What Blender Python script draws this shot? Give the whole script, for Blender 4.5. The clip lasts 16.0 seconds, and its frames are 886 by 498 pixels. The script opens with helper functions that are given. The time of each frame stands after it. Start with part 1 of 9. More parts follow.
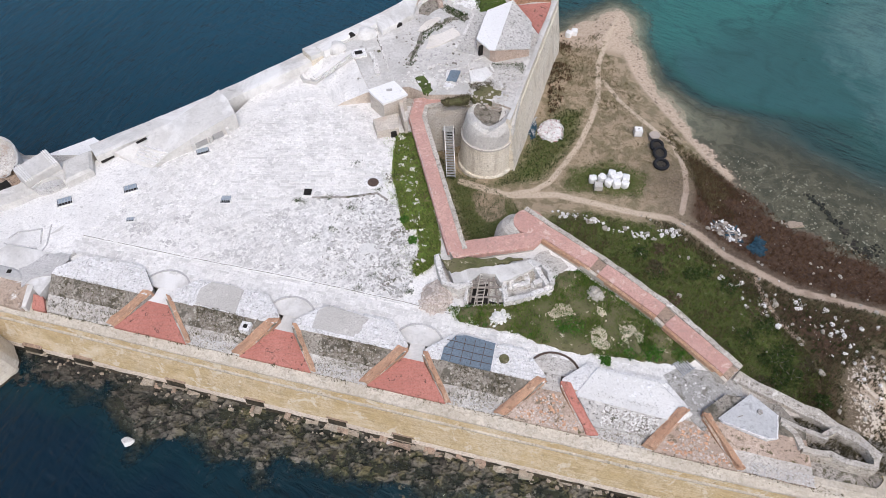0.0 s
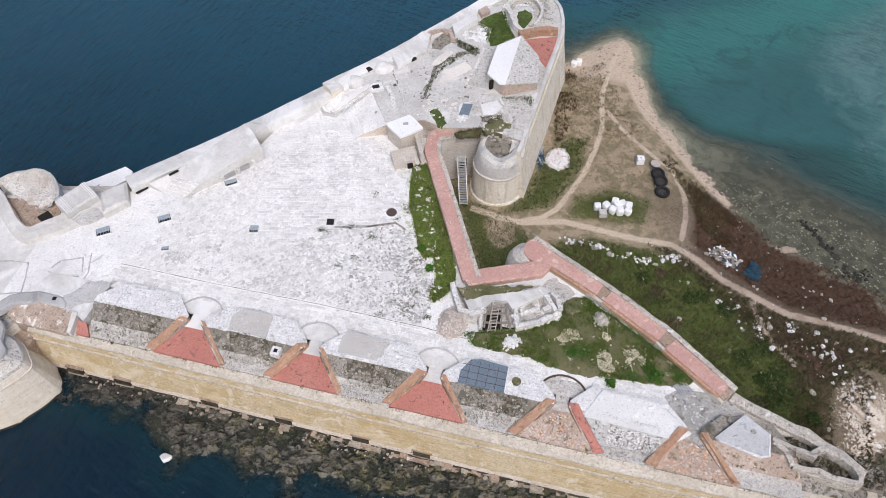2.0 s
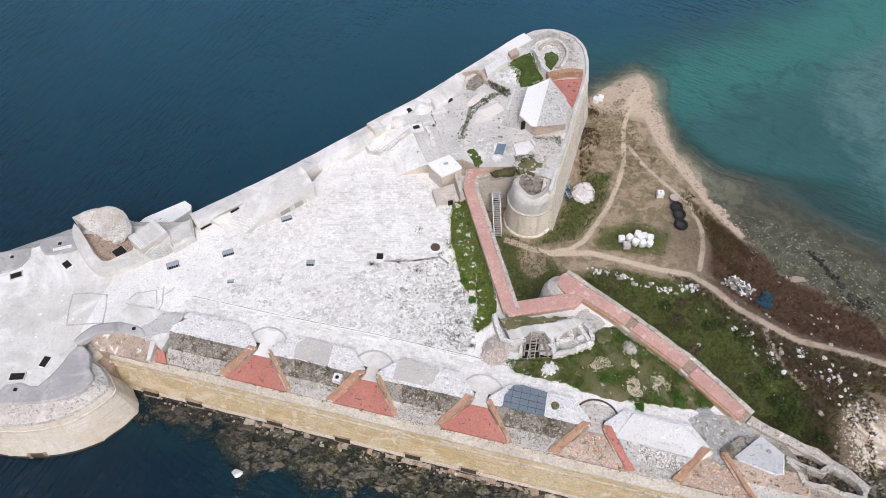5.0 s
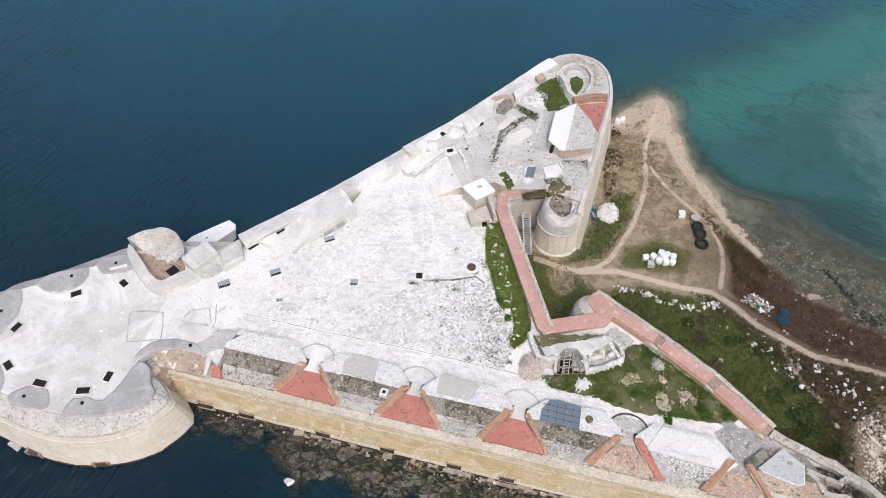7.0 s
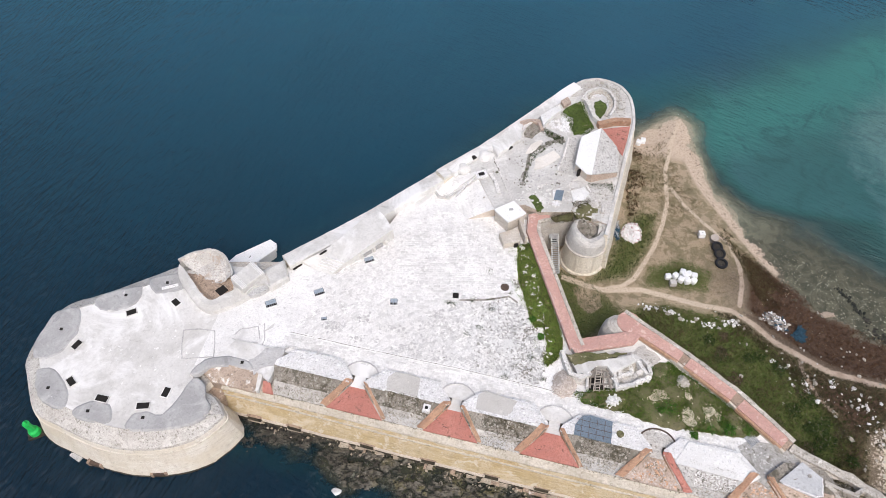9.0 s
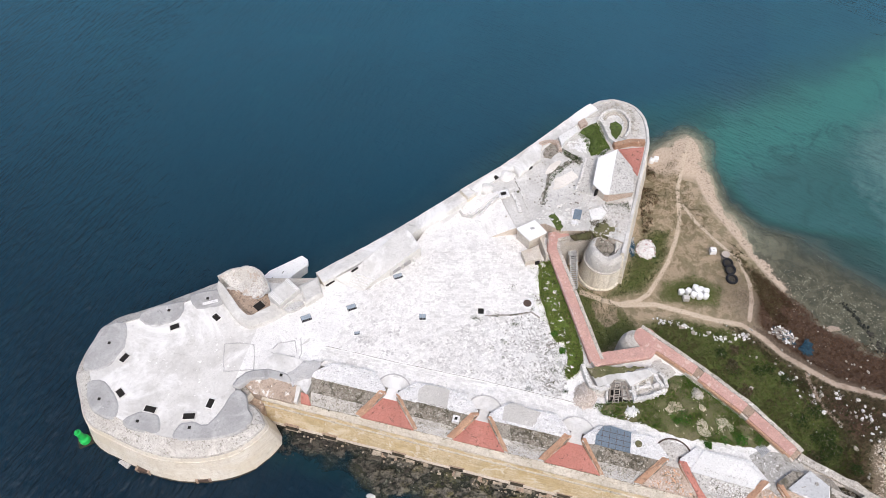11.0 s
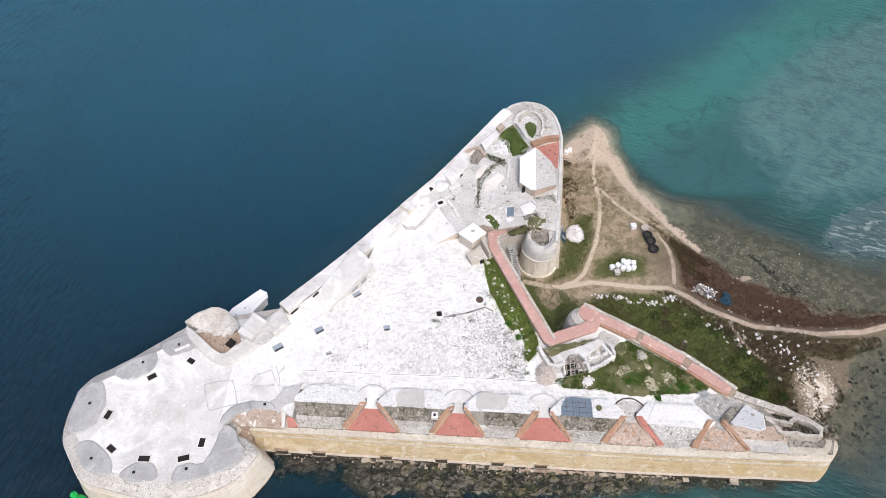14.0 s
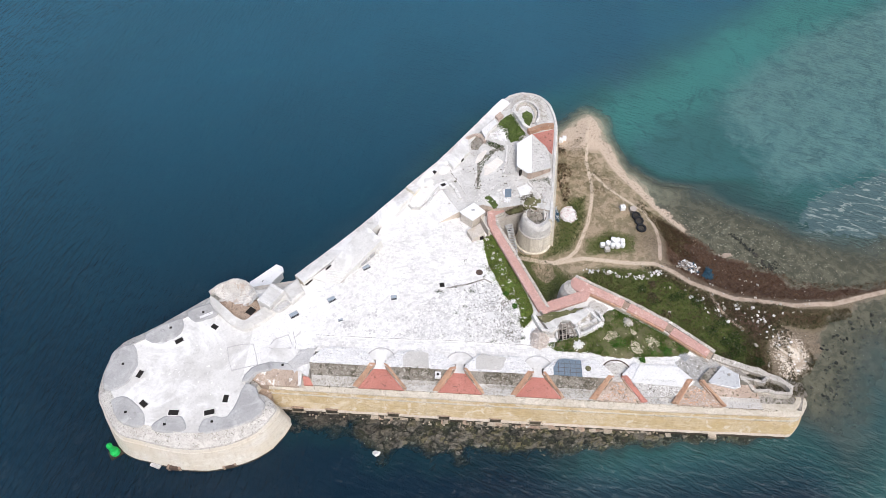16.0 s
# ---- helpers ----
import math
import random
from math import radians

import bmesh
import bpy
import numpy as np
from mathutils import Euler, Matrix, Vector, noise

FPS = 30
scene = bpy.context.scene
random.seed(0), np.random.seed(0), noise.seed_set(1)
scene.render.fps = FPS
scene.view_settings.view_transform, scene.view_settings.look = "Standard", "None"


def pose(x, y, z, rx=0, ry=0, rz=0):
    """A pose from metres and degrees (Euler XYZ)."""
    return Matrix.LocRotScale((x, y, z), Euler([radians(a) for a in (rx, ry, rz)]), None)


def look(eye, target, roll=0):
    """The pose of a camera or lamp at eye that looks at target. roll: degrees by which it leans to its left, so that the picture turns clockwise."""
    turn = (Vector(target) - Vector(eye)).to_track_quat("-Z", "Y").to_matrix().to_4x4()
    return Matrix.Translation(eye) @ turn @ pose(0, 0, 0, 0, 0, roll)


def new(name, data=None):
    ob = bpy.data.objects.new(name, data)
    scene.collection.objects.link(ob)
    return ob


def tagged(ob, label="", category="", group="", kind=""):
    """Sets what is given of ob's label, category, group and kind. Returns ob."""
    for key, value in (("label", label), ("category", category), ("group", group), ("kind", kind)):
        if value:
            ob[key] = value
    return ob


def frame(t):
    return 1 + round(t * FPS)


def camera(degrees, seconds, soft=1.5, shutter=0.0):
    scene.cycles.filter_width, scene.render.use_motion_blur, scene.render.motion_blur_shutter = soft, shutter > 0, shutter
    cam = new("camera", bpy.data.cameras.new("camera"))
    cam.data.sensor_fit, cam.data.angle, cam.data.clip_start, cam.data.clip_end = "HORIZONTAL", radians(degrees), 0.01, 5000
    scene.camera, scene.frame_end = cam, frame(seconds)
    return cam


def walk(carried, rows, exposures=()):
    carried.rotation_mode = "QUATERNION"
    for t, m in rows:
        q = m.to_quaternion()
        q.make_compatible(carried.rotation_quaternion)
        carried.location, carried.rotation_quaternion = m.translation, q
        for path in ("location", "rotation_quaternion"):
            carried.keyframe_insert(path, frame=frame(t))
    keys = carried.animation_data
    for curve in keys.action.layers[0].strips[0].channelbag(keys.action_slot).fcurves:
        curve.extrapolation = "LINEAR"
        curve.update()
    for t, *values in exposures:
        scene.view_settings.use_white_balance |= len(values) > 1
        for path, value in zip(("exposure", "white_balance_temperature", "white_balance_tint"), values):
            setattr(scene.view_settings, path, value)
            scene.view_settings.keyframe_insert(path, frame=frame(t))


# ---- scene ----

# the flight: seconds, place, degrees from straight down, roll, yaw
PATH = [
    (0.0, 5.10, 3.41, 69.97, 36.78, 0.25, 2.17), (0.5, 4.90, 3.19, 71.31, 36.89, 0.16, 2.26),
    (1.0, 4.61, 3.05, 72.91, 36.89, 0.05, 2.39), (1.5, 4.17, 2.84, 74.52, 36.90, 0.00, 2.47),
    (2.0, 3.56, 2.52, 76.12, 36.91, 0.02, 2.39), (2.5, 2.87, 2.27, 77.82, 36.85, 0.04, 2.38),
    (3.0, 2.04, 2.01, 79.47, 36.81, 0.12, 2.30), (3.5, 1.25, 1.80, 81.10, 36.74, 0.08, 2.33),
    (4.0, 0.37, 1.61, 82.65, 36.71, 0.00, 2.37), (6.5, -5.32, 0.22, 90.15, 36.65, -0.09, 2.58),
    (7.0, -6.71, 0.09, 91.87, 36.51, 0.00, 2.51), (7.5, -8.09, -0.07, 93.59, 36.43, 0.03, 2.49),
    (8.0, -9.43, -0.16, 95.24, 36.35, 0.05, 2.51), (8.5, -10.78, -0.27, 97.00, 36.25, 0.08, 2.49),
    (9.0, -12.06, -0.37, 98.63, 36.16, 0.15, 2.45), (11.5, -16.81, -1.91, 107.09, 35.93, -0.02, 2.72),
    (12.0, -17.73, -2.49, 108.70, 35.97, -0.08, 2.78), (12.5, -18.70, -2.96, 109.93, 36.02, -0.11, -0.71),
    (13.0, -19.81, -3.54, 111.13, 36.09, 0.03, -6.52), (13.5, -20.57, -4.28, 112.28, 36.15, 0.09, -8.30),
    (14.0, -21.11, -5.55, 113.63, 36.15, 0.08, -8.29), (14.5, -21.34, -7.55, 115.03, 36.16, -0.01, -8.18),
    (15.0, -21.46, -10.14, 116.46, 36.22, -0.10, -8.03), (15.5, -21.89, -13.05, 117.92, 36.30, -0.12, -8.01),
    (16.0, -22.53, -15.74, 119.27, 36.39, -0.20, -7.90),
]


def aim(x, y, z, up, roll, yaw):
    a, b = radians(up), radians(yaw)
    way = Vector((-math.sin(b) * math.sin(a), math.cos(b) * math.sin(a), -math.cos(a)))
    return look((x, y, z), Vector((x, y, z)) + way * 50, roll)


cam = camera(63.7, 16.0, soft=0.6)
walk(cam, [(r[0], aim(*r[1:])) for r in PATH], exposures=[(0.0, 0.26, 6340, 12), (3.5, 0.28, 6440, 12), (7.0, 0.37, 6560, 11), (9.0, 0.42, 6580, 11), (12.5, 0.49, 6580, 11), (16.0, 0.55, 6450, 10)])

# ---- light: a bright overcast day ----
SUN_UP, SUN_TURN = radians(54), radians(165)
sky_world = bpy.data.worlds.new("sky")
sky_world.use_nodes = True
wn = sky_world.node_tree.nodes
sky = wn.new("ShaderNodeTexSky")
sky.sky_type, sky.sun_disc = "NISHITA", False
sky.sun_elevation, sky.sun_rotation = SUN_UP, SUN_TURN
sky.air_density, sky.dust_density, sky.ozone_density = 1.0, 4.0, 1.0
soft_sky = wn.new("ShaderNodeHueSaturation")
soft_sky.inputs["Saturation"].default_value = 0.85
sky_world.node_tree.links.new(sky.outputs[0], soft_sky.inputs["Color"])
sky_world.node_tree.links.new(soft_sky.outputs[0], wn["Background"].inputs[0])
wn["Background"].inputs[1].default_value = 0.15
scene.world = sky_world
sun = new("sun", bpy.data.lights.new("sun", "SUN"))
sun.data.energy, sun.data.angle, sun.data.color = 0.95, radians(28), (1.0, 0.99, 0.985)
sun_way = Vector((math.sin(SUN_TURN) * math.cos(SUN_UP), math.cos(SUN_TURN) * math.cos(SUN_UP), math.sin(SUN_UP)))
sun.matrix_world = look(sun_way * 300, (0, 0, 0))


# ---- materials ----
class Net:
    """A short hand for node trees."""

    def __init__(self, name):
        self.m = bpy.data.materials.new(name)
        self.m.use_nodes = True
        self.t = self.m.node_tree
        self.b = self.t.nodes["Principled BSDF"]
        self.out = self.t.nodes["Material Output"]

    def n(self, kind, **sets):
        node = self.t.nodes.new("ShaderNode" + kind)
        for k, v in sets.items():
            if k in node.inputs:
                self.feed(v, node.inputs[k])
        return node

    def feed(self, v, socket):
        if isinstance(v, bpy.types.NodeSocket):
            self.t.links.new(v, socket)
        else:
            if socket.type == "RGBA" and len(v) == 3:
                v = (*v, 1)
            socket.default_value = v

    def math(self, op, a, b=0.0, c=None):
        node = self.t.nodes.new("ShaderNodeMath")
        node.operation = op
        self.feed(a, node.inputs[0])
        self.feed(b, node.inputs[1])
        if c is not None:
            self.feed(c, node.inputs[2])
        return node.outputs[0]

    def mix(self, f, a, b, blend="MIX"):
        node = self.t.nodes.new("ShaderNodeMix")
        node.data_type, node.blend_type = "RGBA", blend
        self.feed(f, node.inputs[0])
        self.feed(a, node.inputs[6])
        self.feed(b, node.inputs[7])
        return node.outputs[2]

    def noise(self, at, scale, detail=4.0, rough=0.55, warp=0.0):
        node = self.n("TexNoise", Vector=at, Scale=scale, Detail=detail, Roughness=rough, Distortion=warp)
        return node.outputs[0]

    def step(self, v, a, b):
        node = self.t.nodes.new("ShaderNodeMapRange")
        node.interpolation_type = "SMOOTHSTEP"
        self.feed(v, node.inputs[0])
        self.feed(a, node.inputs[1])
        self.feed(b, node.inputs[2])
        return node.outputs[0]

    def spot(self):
        co = self.t.nodes.new("ShaderNodeTexCoord")
        info = self.t.nodes.new("ShaderNodeObjectInfo")
        add = self.t.nodes.new("ShaderNodeVectorMath")
        add.operation = "MULTIPLY_ADD"
        self.feed(info.outputs["Random"], add.inputs[0])
        add.inputs[1].default_value = (37, 53, 19)
        self.feed(co.outputs["Object"], add.inputs[2])
        return add.outputs[0]

    def done(self, color, rough, bump, strength, far=0.05):
        self.feed(color, self.b.inputs["Base Color"])
        self.feed(rough, self.b.inputs["Roughness"])
        self.b.inputs["Specular IOR Level"].default_value = 0.25
        if bump is not None:
            node = self.n("Bump", Strength=strength, Distance=far, Height=bump)
            self.feed(node.outputs[0], self.b.inputs["Normal"])
        return self.m


def stone(name, light, dark, stain, stain_at=0.6, stain_size=0.8, grain=6.0, bricks=None, joint=(0.2, 0.17, 0.14), islands=0.0,
          moss=None, moss_at=0.62, moss_size=0.35, bump=0.6, rough=0.92, joint_size=0.02, streak=0.0, speck=0.55, strata=0.0, joints=0.7, cloud=None, fleck=0.85):
    """Weathered mineral surface: two tones, stains with edges, grain; bricks=(width, height) lays courses along the mesh's own UV."""
    k = Net(name)
    p = k.spot()
    big, mid, fine = k.noise(p, 0.22, 3), k.noise(p, stain_size, 6, 0.65, 0.4), k.noise(p, grain, 6, 0.7)
    c = k.mix(k.step(big, 0.35, 0.65), light, dark)
    c = k.mix(k.math("MULTIPLY", k.step(fine, 0.42, 0.62), fleck), c, tuple(v * 0.8 for v in dark))
    pock = k.noise(p, grain * 0.55, 5, 0.75, 0.3)
    c = k.mix(k.math("MULTIPLY", k.step(pock, 0.57, 0.63), speck), c, tuple(v * 0.7 for v in stain))
    pale = k.noise(p, grain * 0.3, 4, 0.7, 0.5)
    c = k.mix(k.math("MULTIPLY", k.step(pale, 0.56, 0.7), 0.7 * fleck), c, tuple(min(0.86, v * 1.25) for v in light))
    if islands:
        geo = k.t.nodes.new("ShaderNodeNewGeometry")
        isl = geo.outputs["Random Per Island"]
        c = k.mix(k.math("MULTIPLY", k.math("POWER", isl, 2.5), islands), c, stain)
    c = k.mix(k.math("MULTIPLY", k.step(mid, stain_at, stain_at + 0.12), 0.75), c, stain)
    if streak:
        sq = k.n("Mapping", Vector=p, Scale=(1.2, 1.2, 0.12))
        c = k.mix(k.math("MULTIPLY", k.step(k.noise(sq.outputs[0], 1.0, 5), 0.5, 0.75), streak), c, stain)
    if strata:
        sq = k.n("Mapping", Vector=p, Scale=(0.3, 0.3, 2.4))
        band = k.noise(sq.outputs[0], 1.0, 8, 0.78, 0.5)
        c = k.mix(k.math("MULTIPLY", k.step(band, 0.52, 0.68), strata), c, tuple(v * 0.72 for v in stain))
        c = k.mix(k.math("MULTIPLY", k.math("SUBTRACT", 1.0, k.step(band, 0.34, 0.48)), strata), c, tuple(min(0.85, v * 1.2) for v in light))
    if cloud:
        tone, cloud_at, cloud_size, amount = cloud
        c = k.mix(k.math("MULTIPLY", k.step(k.noise(p, cloud_size, 6, 0.68, 0.7), cloud_at, cloud_at + 0.16), amount), c, tone)
    if moss:
        mo = k.noise(p, moss_size, 7, 0.7, 0.6)
        c = k.mix(k.step(mo, moss_at, moss_at + 0.07), c, moss)
    h = k.math("ADD", k.math("MULTIPLY", fine, 0.8), k.math("SUBTRACT", mid, k.math("MULTIPLY", pock, 0.8)))
    if bricks:
        uv = k.t.nodes.new("ShaderNodeUVMap")
        wob = k.n("TexNoise", Vector=p, Scale=1.5, Detail=2.0)
        vec = k.t.nodes.new("ShaderNodeVectorMath")
        vec.operation = "MULTIPLY_ADD"
        k.feed(wob.outputs[1], vec.inputs[0])
        vec.inputs[1].default_value = (0.06, 0.06, 0.0)
        k.feed(uv.outputs[0], vec.inputs[2])
        br = k.n("TexBrick", Vector=vec.outputs[0], Color1=(0.0, 0.0, 0.0), Color2=(1.0, 1.0, 1.0), Mortar=(0.5, 0.5, 0.5), Scale=1.0)
        br.inputs["Mortar Size"].default_value = joint_size
        br.inputs["Mortar Smooth"].default_value = 0.4
        br.inputs["Brick Width"].default_value, br.inputs["Row Height"].default_value = bricks
        c = k.mix(k.math("MULTIPLY", br.outputs[0], 0.3), c, dark)
        c = k.mix(k.math("MULTIPLY", br.outputs[1], joints), c, joint)
        h = k.math("SUBTRACT", h, k.math("MULTIPLY", br.outputs[1], 1.2))
    return k.done(c, rough, h, bump, 0.06)


def plain(name, color, rough=0.6, metal=0.0, vary=0.25, size=3.0, bump=0.15):
    k = Net(name)
    p = k.spot()
    a, b = k.noise(p, size, 5), k.noise(p, size * 6, 5, 0.7)
    low = tuple(v * (1 - vary) for v in color)
    c = k.mix(k.step(a, 0.35, 0.7), color, low)
    c = k.mix(k.math("MULTIPLY", k.step(b, 0.5, 0.8), 0.4), c, tuple(v * 0.6 for v in color))
    k.b.inputs["Metallic"].default_value = metal
    return k.done(c, rough, b, bump, 0.02)


M_TERRACE = stone("lime_terrace", (0.83, 0.815, 0.795), (0.70, 0.687, 0.668), (0.42, 0.41, 0.395), 0.60, 0.9, 4.0, speck=0.4, moss=(0.30, 0.29, 0.26), moss_at=0.68, moss_size=0.9, cloud=((0.48, 0.47, 0.46), 0.52, 0.25, 0.65), fleck=0.55)
M_BASTION = stone("lime_bastion", (0.64, 0.625, 0.60), (0.53, 0.515, 0.49), (0.36, 0.345, 0.32), 0.62, 0.4, 3.0, speck=0.2, cloud=((0.79, 0.78, 0.765), 0.46, 0.10, 0.8), fleck=0.3)
M_PAVER = stone("paver", (0.84, 0.825, 0.805), (0.72, 0.707, 0.688), (0.42, 0.41, 0.395), 0.60, 0.7, 4.0, islands=0.5, speck=0.4, moss=(0.30, 0.29, 0.26), moss_at=0.67, moss_size=0.8, cloud=((0.48, 0.47, 0.46), 0.52, 0.3, 0.6), fleck=0.6)
M_PAVER_OLD = stone("old_paver", (0.845, 0.83, 0.81), (0.70, 0.69, 0.675), (0.36, 0.35, 0.335), 0.57, 1.1, 4.0, islands=0.42, moss=(0.16, 0.16, 0.11), moss_at=0.63, moss_size=0.9, speck=0.55, cloud=((0.50, 0.49, 0.475), 0.47, 0.45, 0.6))
M_UPPER = stone("platform_render", (0.60, 0.585, 0.56), (0.47, 0.455, 0.43), (0.34, 0.325, 0.30), 0.60, 0.5, 3.0, moss=(0.20, 0.19, 0.13), moss_at=0.68, moss_size=0.7, speck=0.2, cloud=((0.73, 0.715, 0.69), 0.52, 0.3, 0.7), fleck=0.5)
M_FLANK = stone("flank_rubble", (0.48, 0.395, 0.325), (0.38, 0.295, 0.235), (0.20, 0.155, 0.12), 0.53, 1.2, 5.0, moss=(0.66, 0.64, 0.61), moss_at=0.56, moss_size=0.8, bump=1.0, speck=0.8)
M_SLAB = stone("slab_stone", (0.80, 0.79, 0.785), (0.68, 0.67, 0.66), (0.36, 0.35, 0.34), 0.58, 1.2, 5.0, speck=0.7)
M_SCARP = stone("yellow_ashlar", (0.60, 0.51, 0.37), (0.52, 0.395, 0.215), (0.36, 0.27, 0.15), 0.57, 0.7, 5.0, bricks=(0.8, 0.34), joint=(0.33, 0.27, 0.18), cloud=((0.72, 0.64, 0.50), 0.5, 0.16, 0.6), streak=0.45, strata=0.5, joints=0.28, moss=(0.64, 0.585, 0.48), moss_at=0.55, moss_size=0.5, speck=0.7)
M_PALE = stone("pale_ashlar", (0.60, 0.555, 0.48), (0.49, 0.44, 0.365), (0.36, 0.32, 0.25), 0.55, 0.8, 4.0, speck=0.8, moss=(0.24, 0.22, 0.18), moss_at=0.60, moss_size=1.0, bricks=(0.9, 0.38), joint=(0.42, 0.37, 0.29), streak=0.5, joint_size=0.012, strata=0.5, joints=0.3)
M_EAST = stone("east_ashlar", (0.80, 0.75, 0.66), (0.72, 0.655, 0.54), (0.33, 0.28, 0.21), 0.58, 0.5, 5.0, bricks=(0.7, 0.35), joint=(0.30, 0.25, 0.19), streak=0.6, joints=0.45, strata=0.3)
M_GREY = stone("grey_ashlar", (0.63, 0.60, 0.56), (0.51, 0.475, 0.43), (0.27, 0.24, 0.205), 0.58, 0.7, 6.0, bricks=(0.5, 0.28), joint=(0.32, 0.285, 0.24), streak=0.5, cloud=((0.53, 0.46, 0.38), 0.5, 0.35, 0.5))
M_RUBBLE = stone("rubble_fill", (0.44, 0.41, 0.38), (0.27, 0.245, 0.215), (0.085, 0.08, 0.06), 0.49, 1.1, 6.0, moss=(0.10, 0.095, 0.06), moss_at=0.53, moss_size=0.8, bump=1.0, speck=0.9)
M_LIMEWALL = stone("limewashed_wall", (0.68, 0.635, 0.575), (0.56, 0.505, 0.44), (0.34, 0.29, 0.24), 0.57, 0.7, 6.0, bricks=(0.6, 0.3), joint=(0.42, 0.37, 0.31), streak=0.5, cloud=((0.52, 0.42, 0.33), 0.52, 0.35, 0.6))
M_BROWN = stone("brown_rubble", (0.44, 0.34, 0.26), (0.34, 0.25, 0.19), (0.15, 0.12, 0.09), 0.53, 1.0, 6.0, moss=(0.60, 0.57, 0.53), moss_at=0.6, moss_size=0.9, bump=1.0, speck=0.8)
M_CONCRETE = stone("grey_render", (0.42, 0.415, 0.41), (0.34, 0.335, 0.33), (0.24, 0.235, 0.23), 0.58, 0.5, 4.0, moss=(0.60, 0.59, 0.575), moss_at=0.64, moss_size=0.45, bump=0.3, speck=0.25, cloud=((0.52, 0.51, 0.50), 0.5, 0.35, 0.6), fleck=0.35)
M_RED = stone("red_tile_floor", (0.56, 0.25, 0.20), (0.48, 0.19, 0.15), (0.20, 0.10, 0.08), 0.6, 1.4, 5.0, speck=0.6, moss=(0.085, 0.055, 0.045), moss_at=0.575, moss_size=1.5, bricks=(0.28, 0.14), joint=(0.42, 0.22, 0.18), joint_size=0.012)
M_PINK = stone("pink_tile", (0.66, 0.42, 0.36), (0.56, 0.325, 0.275), (0.40, 0.27, 0.23), 0.57, 0.9, 5.0, speck=0.7, moss=(0.70, 0.53, 0.47), moss_at=0.56, moss_size=0.8, bricks=(0.26, 0.13), joint=(0.50, 0.34, 0.30), joint_size=0.012, cloud=((0.50, 0.33, 0.285), 0.55, 0.5, 0.6))
M_BRICK = stone("old_brick", (0.64, 0.42, 0.28), (0.54, 0.31, 0.20), (0.24, 0.15, 0.10), 0.55, 1.6, 5.0, speck=0.8, moss=(0.70, 0.56, 0.43), moss_at=0.58, moss_size=1.3, bricks=(0.27, 0.09), joint=(0.36, 0.24, 0.17), bump=0.8)
M_PLASTER = stone("white_roof_render", (0.76, 0.75, 0.73), (0.66, 0.65, 0.63), (0.42, 0.41, 0.40), 0.63, 0.7, 7.0, bump=0.3, fleck=0.4)
M_ROOFGREY = stone("grey_roof_stone", (0.55, 0.54, 0.53), (0.45, 0.44, 0.43), (0.22, 0.21, 0.205), 0.6, 0.9, 7.0)
M_TARFELT = stone("blue_roofing_felt", (0.175, 0.225, 0.275), (0.145, 0.185, 0.225), (0.10, 0.115, 0.14), 0.57, 0.9, 6.0, bump=0.3, rough=0.7)
# near-black paint for the shade inside holes, which are modelled solid
M_DARK = plain("hole_shade", (0.02, 0.018, 0.016), 0.95)
M_WOOD = plain("grey_timber", (0.26, 0.23, 0.20), 0.85)
M_STEEL = plain("galvanised_steel", (0.48, 0.49, 0.50), 0.5, 0.5)
M_RUST = plain("rusty_iron", (0.10, 0.07, 0.055), 0.8)
M_BAGWOOD = plain("pale_timber", (0.42, 0.38, 0.33), 0.85)
M_BAG = plain("white_woven_bag", (0.80, 0.80, 0.80), 0.6, 0.0, 0.12)
M_TYRE = plain("tyre_rubber", (0.016, 0.017, 0.020), 0.75)
M_GREEN = plain("buoy_green", (0.02, 0.48, 0.10), 0.4, 0.0, 0.2)
M_ROCK = stone("shore_rock", (0.10, 0.088, 0.068), (0.045, 0.04, 0.034), (0.012, 0.012, 0.012), 0.53, 1.6, 4.0, islands=0.95, moss=(0.075, 0.066, 0.032), moss_at=0.60, moss_size=0.3, bump=1.0, speck=0.9)
M_BOULDER = stone("limestone_boulder", (0.52, 0.49, 0.44), (0.42, 0.39, 0.34), (0.25, 0.23, 0.19), 0.58, 1.4, 6.0, islands=0.6, bump=1.0)
M_CHIPS = stone("building_rubble", (0.68, 0.62, 0.57), (0.56, 0.49, 0.44), (0.30, 0.25, 0.21), 0.6, 1.5, 8.0, islands=0.7)
M_FLAKE_PALE = stone("pale_flakes", (0.86, 0.85, 0.83), (0.78, 0.765, 0.74), (0.5, 0.49, 0.48), 0.62, 1.5, 5.0, islands=0.7, speck=0.4)
M_PALESTONE = stone("pale_foot_stone", (0.50, 0.45, 0.37), (0.32, 0.27, 0.21), (0.30, 0.24, 0.18), 0.6, 1.5, 6.0, islands=0.8, bump=1.0)
M_GRAVEL = stone("pale_gravel", (0.57, 0.55, 0.515), (0.46, 0.43, 0.395), (0.20, 0.185, 0.155), 0.56, 1.2, 5.0, moss=(0.19, 0.185, 0.13), moss_at=0.64, moss_size=0.5, bump=1.0, speck=0.8, cloud=((0.66, 0.64, 0.60), 0.52, 0.3, 0.6))
M_EARTHSLOPE = stone("overgrown_slope", (0.34, 0.31, 0.27), (0.21, 0.185, 0.15), (0.075, 0.07, 0.05), 0.50, 1.0, 5.0, moss=(0.36, 0.34, 0.31), moss_at=0.6, moss_size=0.9, bump=1.0, speck=0.9)
M_COBBLE = stone("pebbled_slope", (0.60, 0.585, 0.56), (0.47, 0.455, 0.43), (0.20, 0.19, 0.175), 0.56, 2.0, 4.0, bump=1.0, speck=0.95)
